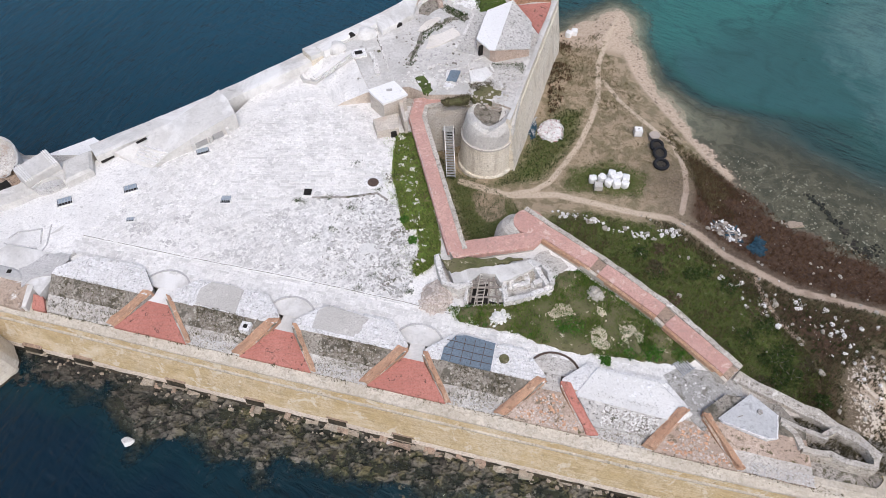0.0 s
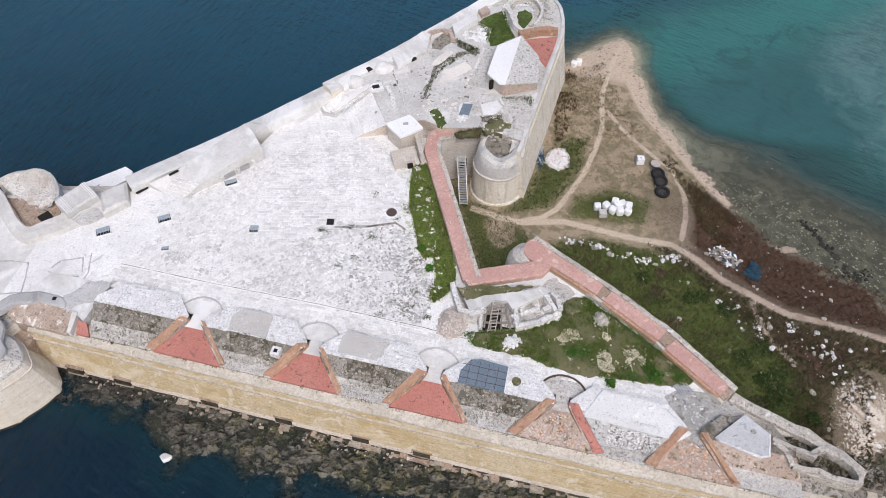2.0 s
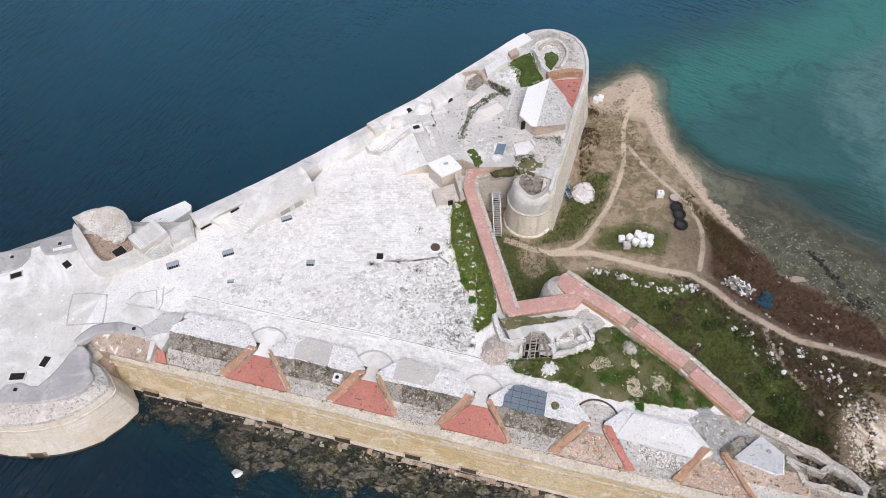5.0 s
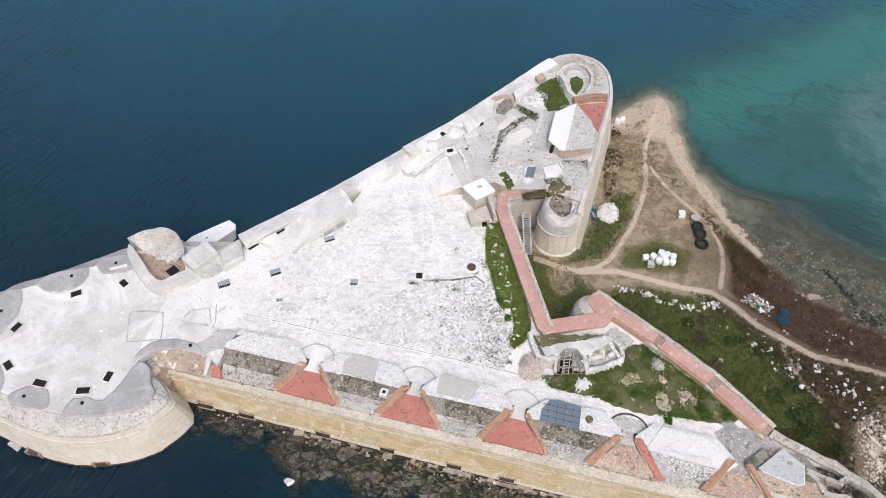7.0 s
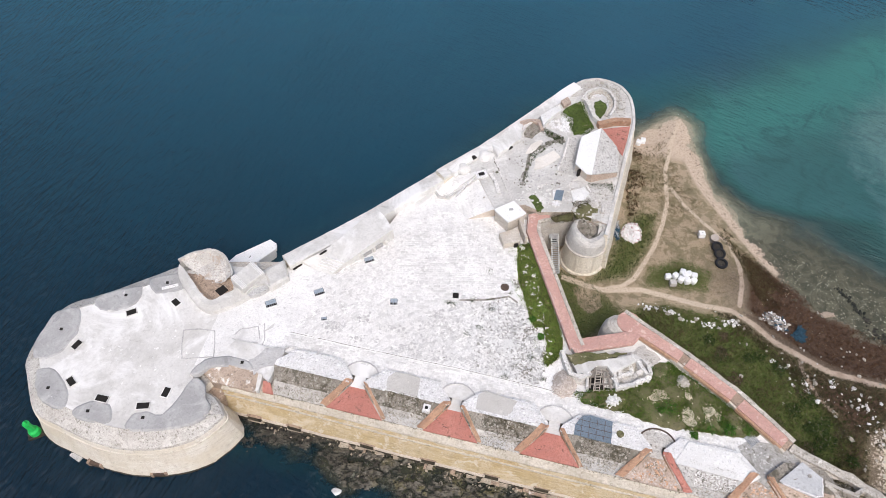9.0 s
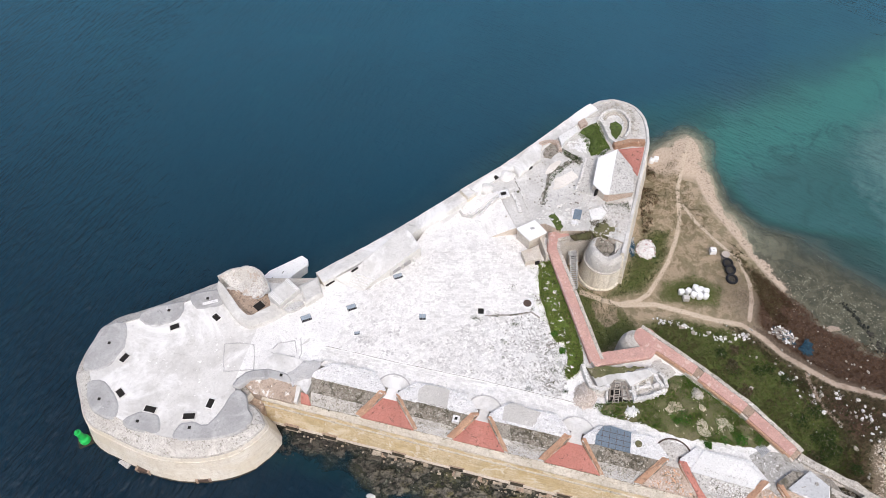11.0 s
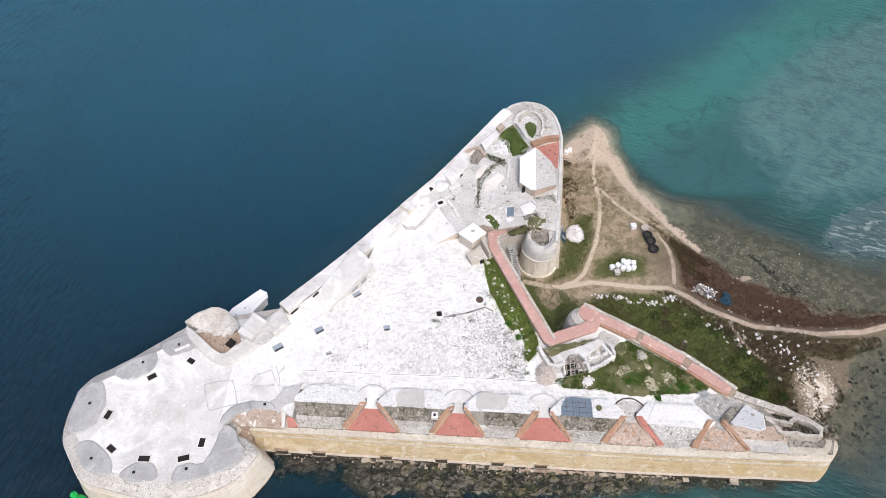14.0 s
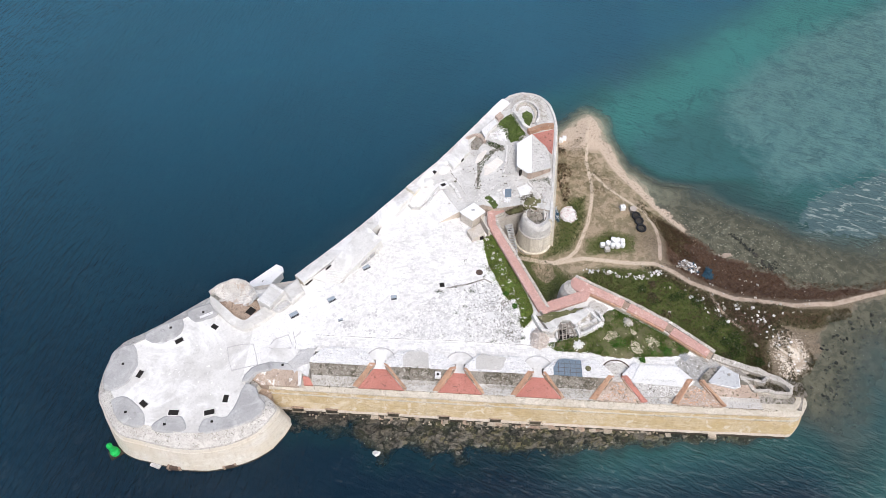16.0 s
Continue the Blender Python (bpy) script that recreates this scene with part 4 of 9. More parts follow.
# broken ledge of pale blocks along the foot of the sea wall
lr = random.Random(5)
ledge = structure(new("foot_ledge"), "broken ledge of pale eroded blocks at the foot of the sea wall", "ledge")
u = -31.0
while u < 30:
    l, w, h = lr.uniform(0.4, 1.4), lr.uniform(0.05, 0.5), lr.uniform(0.15, 0.55)
    if lr.random() < (0.85 if -14 < u < 8 else 0.45):
        bm = box(bmesh.new(), *F(u + l / 2, 0.35 - w / 2), -0.4, l * 1.02, w + 0.3, h + 0.4, math.atan2(U.y, U.x) + lr.uniform(-0.08, 0.08))
        bmesh.ops.subdivide_edges(bm, edges=bm.edges[:], cuts=2, use_grid_fill=True)
        part("block", weather(weather(bm, 0.2, 1.1, u), 0.1, 2.7, u), M_PALESTONE if lr.random() < 0.6 else M_BROWN, ledge)
    u += l

# ---- upper platform, east wall and round tower ----
NORTH = [(-16.5, 80.6), (-9.4, 86.5), (-2.4, 93.4), (6.0, 102.0)] + curve([(9.4, 104.8), (12.6, 105.4), (16.0, 104.0), (17.9, 101.0), (18.3, 97.0)], 4) + [(18.0, 93.6), (15.0, 83.0), (12.0, 72.4), (10.8, 68.3)]
upper = [(-6.9, 73.0), (-2.0, 74.1), (0.6, 72.7), (6.0, 73.0), (11.2, 70.6)] + offset(NORTH[:-1], -0.5)[::-1] + [(-12.5, 82.2), (-9.4, 79.0)]
M_COURTWALL = stone("court_wall_rubble", (0.66, 0.58, 0.50), (0.56, 0.475, 0.40), (0.27, 0.21, 0.165), 0.56, 0.8, 5.0, bricks=(0.4, 0.2), joint=(0.36, 0.30, 0.24), streak=0.4, bump=0.9, cloud=((0.66, 0.62, 0.56), 0.5, 0.4, 0.6))
structure(part("upper_platform", weather(prism(split_long(upper, 1.5, True), 0.4, ZU, top_mat=1), 0.04), [M_COURTWALL, M_UPPER]), "raised stone platform with worn lime surface", "floor")
SLOPE_FOOT, SLOPE_TOP = [(-11.2, 72.1), (-17.6, 79.6)], [(-6.8, 73.0), (-9.0, 79.0), (-12.3, 82.4)]


def slope_z(x, y):
    """Height of the worn slope between the terrace and the platform."""
    a, b = from_line(np.array([x]), np.array([y]), SLOPE_FOOT)[0], from_line(np.array([x]), np.array([y]), SLOPE_TOP)[0]
    return ZT + 0.02 + (ZU - ZT - 0.03) * a / (a + b + 1e-6)


bm = bmesh.new()
low_line, top_line = split_long(SLOPE_FOOT, 0.4), split_long(SLOPE_TOP, 0.4)
rows = []
for i in range(15):
    a = Vector(low_line[round(i / 14 * (len(low_line) - 1))])
    b = Vector(top_line[round(i / 14 * (len(top_line) - 1))])
    rows.append([bm.verts.new((*a.lerp(b, k / 8), ZT + 0.02 + (ZU - ZT - 0.01) * smooth(k / 8, -0.25, 1.15) if k else ZT - 0.05)) for k in range(9)])
base_row = [bm.verts.new((*v.co.xy, 7.0)) for v in rows[0]]
for i in range(14):
    for k in range(8):
        bm.faces.new((rows[i][k], rows[i + 1][k], rows[i + 1][k + 1], rows[i][k + 1]))
for k in range(8):
    bm.faces.new((base_row[k], base_row[k + 1], rows[0][k + 1], rows[0][k])).material_index = 1
bmesh.ops.recalc_face_normals(bm, faces=bm.faces[:])
structure(part("ramp", weather(bm, 0.05, 0.9), [M_TERRACE, M_COURTWALL]), "worn white ramp up to the platform", "ramp")
wall = sweep(split_long(NORTH[:4] + [(8.0, 103.8)], 1.2), [(1.3, -2), (0.4, 7.0), (0.3, ZU + 0.25), (-1.9, ZU + 0.3), (-1.95, ZU - 0.3), (-1.95, -2)], mats=[0, 0, 1, 1, 0, 0])
structure(part("wall_north", weather(wall, 0.08, 0.8), [M_EAST, M_BASTION]), "whitewashed sea wall of the upper platform")
north = split_long(NORTH[3:], 1.2)
wall = sweep(north, [(1.35, -2), (1.3, 0.8), (0.1, 8.3), (0.2, 8.35), (0.2, 8.6), (0.05, 8.65), (0.0, ZU + 0.2), (-0.5, ZU + 0.24), (-0.6, ZU - 0.3), (-0.85, -2)],
             mats=[0, 0, 0, 0, 0, 0, 1, 1, 0, 0])
structure(part("wall_east", weather(wall, 0.07, 0.8), [M_EAST, M_NECK]), "tall battered ashlar wall with grey worn top")

M_DRUM = stone("drum_rubble", (0.70, 0.68, 0.65), (0.58, 0.555, 0.52), (0.32, 0.30, 0.27), 0.60, 0.9, 5.0, bricks=(0.35, 0.22), joint=(0.42, 0.40, 0.365), bump=0.9, joints=0.5)
tower = tagged(new("round_tower"), "round grey stone tower with a broken top and string course", "tower")


def round_ring(cx, cy, r, z, n=40):
    return [(cx + r * math.cos(a), cy + r * math.sin(a), z) for a in np.linspace(0, 2 * math.pi, n, endpoint=False)]


T0 = (8.2, 69.9)
low = loft([round_ring(*T0, 3.55, -0.5), round_ring(*T0, 3.5, 1.2), round_ring(*T0, 3.25, 5.9)])
part("base", weather(low, 0.06), M_EAST, tower)
part("string_course", loft([round_ring(*T0, 3.3, 5.88), round_ring(*T0, 3.42, 5.98), round_ring(*T0, 3.42, 6.18), round_ring(*T0, 3.2, 6.28)]), M_GREY, tower)
high = loft([round_ring(*T0, 3.2, 6.26), round_ring(*T0, 3.12, 7.2), round_ring(*T0, 3.0, 8.2), round_ring(T0[0] + 0.05, T0[1] + 0.1, 2.8, 8.9), round_ring(T0[0] + 0.1, T0[1] + 0.2, 2.5, 9.15), round_ring(T0[0] + 0.1, T0[1] + 0.5, 2.0, 9.05), round_ring(T0[0] + 0.1, T0[1] + 0.8, 1.4, 8.3)])
for f in high.faces:
    f.material_index = 1 if (f.calc_center_median().xy - Vector((T0[0] + 0.1, T0[1] + 0.7))).length < 1.9 and f.calc_center_median().z > 8 else 0
for v in high.verts:
    if v.co.z > 8.0:
        v.co.z += 0.3 * wavy(v.co.x, v.co.y, 0.8, 2) - 0.35 * max(0.0, 1.3 - abs(v.co.x - T0[0] - 0.2)) * (v.co.z > 8.7)
part("drum", weather(weather(high, 0.14, 0.9), 0.08, 2.5), [M_DRUM, M_EARTHSLOPE], tower)
part("foot_ring", weather(loft([round_ring(*T0, 3.62, 0.2), round_ring(*T0, 3.72, 0.9), round_ring(*T0, 3.72, 1.5), round_ring(*T0, 3.45, 1.65)]), 0.06), M_EAST, tower)
crest = [(9.2, 67.6), (11.3, 68.6), (12.1, 72.4), (12.8, 75.6), (10.6, 75.4), (10.1, 72.2)]
crest_bm = loft([flat(crest, 5.6), [(x, y, z) for (x, y), z in zip(crest, (8.3, 8.6, 9.7, 9.85, 9.9, 9.6))]])
bmesh.ops.subdivide_edges(crest_bm, edges=crest_bm.edges[:], cuts=4, use_grid_fill=True)
part("broken_crest", weather(weather(crest_bm, 0.16, 0.9), 0.1, 2.4), M_DRUM, tower, "jagged crest of grey stones joining the east wall")

# ---- the inner wall with its tiled walk ----
ZW = 8.75


def tiled_wall(name, line, left, right, z, label, tile=M_PINK, foot=0.6, coping=True):
    ob = structure(part(name, weather(sweep(split_long(line, 1.5), [(left, z), (left, foot), (right, foot), (right, z)]), 0.05), M_GREY), label)
    edge = left - 0.42 if coping else left
    deck = sweep(split_long(line, 0.8), [(edge, z + 0.05), (edge, z - 0.2), (right - 0.12, z - 0.55), (right - 0.1, z - 0.05), (right + 0.12, z + 0.05)])
    part("tiled_walk", weather(deck, 0.05, 1.2), tile, ob, "pink brick tile paving")
    if not coping:
        return ob
    cope = sweep(split_long(line, 0.6), [(left + 0.1, z + 0.12), (left + 0.1, z - 0.4), (left - 0.4, z - 0.4), (left - 0.4, z + 0.12)])
    part("coping", weather(cope, 0.09, 1.8), M_COPING, ob, "broken grey coping stones")
    return ob


tiled_wall("wall_inner_west", [(2.0, 72.9), (-0.4, 72.1), (-0.7, 69.5), (4.9, 49.0)], 1.0, -0.95, ZW, "inner court wall with a pink tiled walk on top")
tiled_wall("wall_inner_south", [(4.2, 48.7), (5.2, 49.2), (12.6, 50.8), (14.3, 52.8)], 1.0, -0.9, ZW, "inner wall bend with a pink tiled walk on top", coping=False)
LONG = [(11.7, 54.4), (14.2, 52.4), (19.7, 47.9), (25.9, 42.3), (31.6, 35.6)]
land = structure(part("wall_land", weather(sweep(split_long(LONG, 1.2), [(-1.2, ZW - 0.25), (-1.25, 0.5), (1.35, 0.5), (1.15, ZW - 0.25)]), 0.08), M_LIMEWALL), "long land wall with pink tiled walk and grey coping")
rough_top = sweep(split_long(LONG, 0.7), [(-0.85, ZW - 0.1), (-0.85, ZW - 0.4), (0.7, ZW - 0.4), (0.7, ZW - 0.1)])
part("rubble_top", weather(rough_top, 0.09, 1.6), M_BROWN, land, "bare rubble between the tiled stretches")
for line in ([(11.7, 54.3), (14.1, 52.4), (19.6, 48.2)], [(20.4, 47.4), (25.8, 42.5)], [(26.5, 41.4), (31.3, 36.2)]):
    deck = sweep(split_long(line, 1.2), [(-1.0, ZW + 0.05), (-1.0, ZW - 0.3), (0.72, ZW - 0.3), (0.72, ZW + 0.05)])
    part("tiled_walk", weather(deck, 0.03), M_PINK, land, "pink brick tile paving")
    lip = sweep(split_long(line, 0.8), [(-1.3, ZW - 0.15), (-1.3, ZW - 0.6), (-0.98, ZW - 0.6), (-0.98, ZW - 0.1)])
    part("brick_ledge", weather(lip, 0.05, 1.5), M_BRICK, land, "worn red brick ledge")
cope = sweep(split_long(LONG, 0.7), [(0.72, ZW + 0.12), (0.72, ZW - 0.35), (1.4, ZW - 0.35), (1.3, ZW + 0.1)])
part("coping", weather(cope, 0.11, 1.9), M_COPING, land, "broken grey coping stones")
cap = [(32.1, 35.8), (35.0, 34.0), (38.7, 32.0), (41.6, 30.0), (43.4, 28.2)]
structure(part("wall_point", weather(sweep(split_long(cap, 1.2), [(-0.65, 8.3), (-0.7, 0.5), (0.7, 0.5), (0.45, 8.1)]), 0.24, 1.2), M_COPING), "ruined grey land wall towards the point")

turret = tagged(new("wall_turret"), "small round turret of grey stone at the wall bend", "turret")
TU = (11.2, 53.1)
part("shaft", weather(loft([round_ring(*TU, 2.35, 0.4), round_ring(*TU, 2.25, 5.6), round_ring(*TU, 2.05, 7.2), round_ring(TU[0] + 0.15, TU[1] + 0.1, 1.65, 8.2), round_ring(TU[0] + 0.45, TU[1] + 0.1, 0.9, 8.72)]), 0.08), M_GREY, turret)
part("tiled_top", weather(loft([round_ring(TU[0] + 1.5, TU[1] + 0.25, 1.75, 8.3, 28), round_ring(TU[0] + 1.5, TU[1] + 0.25, 1.7, ZW + 0.08, 28)]), 0.03), M_PINK, turret, "pink brick tile paving")

# north-west bench walls along the sea
structure(part("wall_northwest", weather(sweep(split_long([(-39.5, 62.6), (-31.8, 68.4), (-26.3, 72.8), (-16.2, 81.6)], 1.2), [(1.2, -2), (0.35, 7.0), (0.33, 8.75), (-1.8, 9.05), (-2.3, 9.0), (-2.3, 7.2), (-2.3, -2)], mats=[0, 0, 1, 1, 1, 1, 0]), 0.08), [M_EAST, M_BASTION]), "broad whitewashed parapet wall along the open sea")
# broad ramp from the terrace up to the sea-side wall
RAMP = [(-31.7, 60.3, 7.86), (-29.8, 61.8, 8.8), (-27.9, 63.2, 9.4), (-25.4, 65.5, 9.8), (-22.8, 67.7, 10.1), (-24.2, 70.1, 10.0), (-25.9, 72.2, 9.9), (-28.6, 69.0, 9.6), (-31.0, 66.0, 9.5), (-33.6, 63.6, 9.1), (-36.4, 62.0, 8.6), (-34.4, 61.2, 7.86)]
bm = loft([[(x, y, 7.2) for x, y, z in RAMP], RAMP])
bmesh.ops.subdivide_edges(bm, edges=bm.edges[:], cuts=2, use_grid_fill=True)
ramp_ob = structure(part("wall_ramp", weather(bm, 0.05, 1.1), M_BASTION), "broad whitewashed ramp rising to the sea-side wall", "ramp")
for k in range(5):
    a, b = Vector((-34.2, 61.5, 7.9)).lerp(Vector((-33.0, 63.0, 9.35)), 0.1 + 0.19 * k), Vector((-31.7, 60.5, 7.9)).lerp(Vector((-29.6, 62.2, 8.95)), 0.1 + 0.19 * k)
    part("step", bar(bmesh.new(), a, b, 0.16, 0.16), M_SLAB, ramp_ob)
# dark boxes: one for a slot, one painting the shade in a gap
for (qx, qy, qz), l in (((-33.3, 63.3, 9.3), 1.3), ((-37.2, 61.3, 8.0), 1.6)):
    part("slot", box(bmesh.new(), qx, qy, qz, l, 0.3, 0.12, 0.75), M_DARK, ramp_ob, "dark box painting the shade of a narrow gap")

HUT = [(-6.8, 72.1), (-4.8, 69.8), (-2.1, 71.6), (-3.9, 73.9)]
hut = tagged(new("stone_hut"), "small square stone hut with a white flat roof", "hut")
part("wall", weather(prism(split_long(HUT, 1, True), 7.3, 10.3), 0.04), M_LIMEWALL, hut)
hut_roof = part("roof", weather(prism(split_long(offset(HUT, -0.12, True), 0.6, True), 10.3, 10.6), 0.06), M_WHITEROOF, hut)

house = tagged(new("stone_house"), "old stone house with a white hipped roof", "house")
HOUSE = [(6.5, 82.0, 11.35), (7.9, 88.2, 11.35), (11.3, 89.9, 11.85), (13.8, 86.4, 10.9), (13.4, 80.9, 10.9), (8.9, 79.4, 11.7), (8.2, 79.8, 11.4)]
bm = loft([[(x, y, 9.2) for x, y, z in HOUSE], [(x, y, z - 0.1) for x, y, z in HOUSE]], top=False)
for f in bm.faces:
    f.material_index = 1 if f.calc_center_median().x < 8.0 else 0
house_wall = part("wall", weather(bm, 0.04), [M_PINKSTONE, M_LIMEWALL], house)
for ring_, m_ in (((0, 1, 2, 5, 6), M_WHITEROOF), ((2, 3, 4, 5), M_COBBLE)):
    q = [HOUSE[i] for i in ring_]
    cx, cy = np.mean([(a[0], a[1]) for a in HOUSE], 0)
    q = [(x + (x - cx) * 0.025, y + (y - cy) * 0.025, z) for x, y, z in q]
    bm = loft([[(x, y, z - 0.16) for x, y, z in q], q])
    bmesh.ops.subdivide_edges(bm, edges=bm.edges[:], cuts=3, use_grid_fill=True)
    part("roof_pitch", weather(weather(bm, 0.05, 1.2), 0.03, 3.0), m_, house, "bright rendered roof pitch" if m_ is M_WHITEROOF else "grey pebbled roof pitch")


# ---- scattered pieces ----
def ball(sub):
    bm = bmesh.new()
    bmesh.ops.create_icosphere(bm, subdivisions=sub, radius=1.0)
    v, f = np.array([p.co[:] for p in bm.verts]), [[q.index for q in p.verts] for p in bm.faces]
    bm.free()
    return v, np.array(f)


BALLS = {1: ball(1), 2: ball(2)}


def chunk(rng, size, low=0.6, sub=1):
    """The points of one angular stone."""
    v = BALLS[sub][0].copy()
    for _ in range(5):
        n = rng.normal(size=3)
        n /= np.linalg.norm(n)
        over = np.maximum(v @ n - rng.uniform(0.35, 0.8), 0)
        v -= over[:, None] * n
    v *= np.array([rng.uniform(0.8, 1.5), rng.uniform(0.7, 1.1), low * rng.uniform(0.7, 1.2)]) * size
    a = rng.uniform(0, 6.28)
    c, s = math.cos(a), math.sin(a)
    return v @ np.array([[c, s, 0], [-s, c, 0], [0, 0, 1]])


def stones(name, places, material, label, category, low=0.6, sub=1, seed=1, parent=None):
    """Many angular stones in one mesh: places are x, y, z, size."""
    rng = np.random.default_rng(seed)
    vs, fs, n, f = [], [], 0, BALLS[sub][1]
    for x, y, z, size in places:
        v = chunk(rng, size, low, sub) + (x, y, z)
        vs.append(v)
        fs.append(f + n)
        n += len(v)
    ob = from_arrays(name, np.concatenate(vs), np.concatenate(fs).tolist(), material, parent)
    return tagged(ob, label, category, kind="stuff") if parent is None else ob


def spread(rng, poly, n, keep=None):
    xs_, ys_ = np.array(poly).T
    x, y = rng.uniform(xs_.min(), xs_.max(), n * 3), rng.uniform(ys_.min(), ys_.max(), n * 3)
    odd, far = inside(x, y, poly)
    ok = odd if keep is None else odd & keep(x, y)
    return x[ok][:n], y[ok][:n]


def area(line):
    return sum(a[0] * b[1] - b[0] * a[1] for a, b in zip(line, line[1:] + line[:1]))


def shrink(line, k):
    cx, cy = np.mean(line, 0)
    return [(cx + (p[0] - cx) * k, cy + (p[1] - cy) * k) for p in line]


# ---- worn paving of the terrace ----
GRASS_STRIP = [(-3.1, 67.1), (-1.1, 67.7), (0.9, 60.8), (3.0, 51.1), (2.9, 48.2), (1.3, 46.5), (0.5, 46.1), (-0.2, 47.4), (0.8, 49.7), (0.3, 52.4), (-1.1, 52.4), (-2.1, 56.5), (-2.4, 58.3), (-3.1, 60.2)]


def paving(name, poly, turn, long_, wide, material, label, seed, lift=0.0, skip=0.05, holes=(), single=None):
    """Courses of stones over an outline; those in the outline 'single' become objects of their own."""
    rng = np.random.default_rng(seed)
    c, s = math.cos(turn), math.sin(turn)
    pts = np.array(poly)
    ru, rv = pts @ (c, s), pts @ (-s, c)
    vs, fs, n, own = [], [], 0, []
    v0 = rv.min()
    corners = []
    while v0 < rv.max():
        w = wide * rng.uniform(0.75, 1.3)
        u0 = ru.min() - rng.uniform(0, long_)
        while u0 < ru.max():
            l = long_ * rng.uniform(0.55, 1.6)
            corners.append((u0, v0, l, w))
            u0 += l
        v0 += w
    q = np.array(corners)
    mu, mv = q[:, 0] + q[:, 2] / 2, q[:, 1] + q[:, 3] / 2
    mx, my = mu * c - mv * s, mu * s + mv * c
    ok, far = inside(mx, my, poly)
    ok &= far > 0.12
    for h in holes:
        ok &= ~inside(mx, my, h)[0]
    ok &= rng.random(len(mx)) > skip
    mine = inside(mx, my, single)[0] if single else np.zeros(len(mx), bool)
    for i in np.nonzero(ok)[0]:
        u, v, l, w = q[i]
        g = 0.01
        j = rng.uniform(-0.07, 0.07, 8)
        top = ZT + lift + rng.uniform(0.03, 0.06)
        ring = [(u + g + j[0], v + g + j[1]), (u + l - g + j[2], v + g + j[3]), (u + l - g + j[4], v + w - g + j[5]), (u + g + j[6], v + w - g + j[7])]
        xy = [(a * c - b * s, a * s + b * c) for a, b in ring]
        tilt = rng.uniform(-0.015, 0.015, 4)
        m = np.mean(xy, 0)
        hi = [(p[0], p[1], top - 0.03 + t) for p, t in zip(xy, tilt)] + [(m[0] + (p[0] - m[0]) * 0.88, m[1] + (p[1] - m[1]) * 0.88, top + t) for p, t in zip(xy, tilt)]
        verts = [(p[0], p[1], ZT + lift - 0.1) for p in xy] + hi
        faces = [[a, (a + 1) % 4, (a + 1) % 4 + 4, a + 4] for a in range(4)] + [[a + 4, (a + 1) % 4 + 4, (a + 1) % 4 + 8, a + 8] for a in range(4)] + [[8, 9, 10, 11]]
        if mine[i] and len(own) < 290:
            own.append((verts, faces))
            continue
        vs += verts
        fs += [[k + n for k in f] for f in faces]
        n += 12
    ob = from_arrays(name, vs, fs, material)
    tagged(ob, label, "paving", kind="stuff")
    return ob, own


OLD = [(-16.8, 53.2), (-11.6, 57.5), (-4.2, 57.2), (-2.4, 53.0), (0.4, 51.4), (0.5, 46.5), (-0.7, 42.6), (-12.9, 45.3), (-18.5, 46.3), (-22.1, 47.1)]
UPPER_COURT = [(-21.9, 66.3), (-16.6, 73.9), (-6.6, 71.8), (-5.3, 68.3), (-3.8, 66.1), (-3.1, 60.2), (-4.1, 57.2), (-11.6, 57.6), (-16.8, 53.4), (-21.6, 55.7)]
WEST_COURT = [(-35.6, 50.7), (-33.7, 54.7), (-31.8, 60.1), (-23.6, 67.3), (-19.4, 70.7), (-16.6, 73.9), (-21.9, 66.3), (-21.6, 55.7), (-16.8, 53.4), (-22.1, 47.1), (-25.6, 47.5), (-34.4, 49.2)]
FRONT_WALK = [F(-40, 9.4), F(-40, 11.6), F(-5, 11.7), F(12, 11.4), F(29, 10.6), F(29, 9.4)]
pavers = {}
for key, poly, turn, size, mat_, seed, skip in (("old", OLD, radians(48), (0.62, 0.36), "old", 3, 0.14), ("court", UPPER_COURT, radians(3), (0.75, 0.4), "new", 4, 0.03),
                                                ("west", WEST_COURT, radians(40), (0.6, 0.42), "new", 5, 0.06), ("walk", FRONT_WALK, math.atan2(U.y, U.x), (0.7, 0.42), "new", 6, 0.05)):
    single = [(-11.1, 53.5), (-5.4, 53.7), (-5.0, 47.8), (-10.5, 47.6)] if key == "old" else None
    pavers[key] = paving("paving_stones", poly, turn, *size, M_PAVER_OLD if mat_ == "old" else M_PAVER, "worn white paving stones with lichen and open joints" if mat_ == "new" else "broken lichen-spotted paving stones laid on the slant", seed, skip=skip, single=single)

structure(part("paving_bed", prism(OLD, ZT - 0.1, ZT + 0.012), M_TERRACE), "dark earth bed showing between broken paving", "floor")
for (qx, qy), w, turn in zip([(-4.8, 49.5), (-6.0, 53.7), (-9.8, 50.9), (-7.5, 62.0), (-6.9, 46.1)], (1.7, 1.2, 0.9, 0.8, 1.0), (20, 5, 40, 3, 45)):
    structure(part("fresh_patch", weather(box(bmesh.new(), qx, qy, ZT - 0.05, w, w * 0.8, 0.14, radians(turn)), 0.06, 1.5), M_PLASTER), "fresh white lime patch in the paving", "patch")

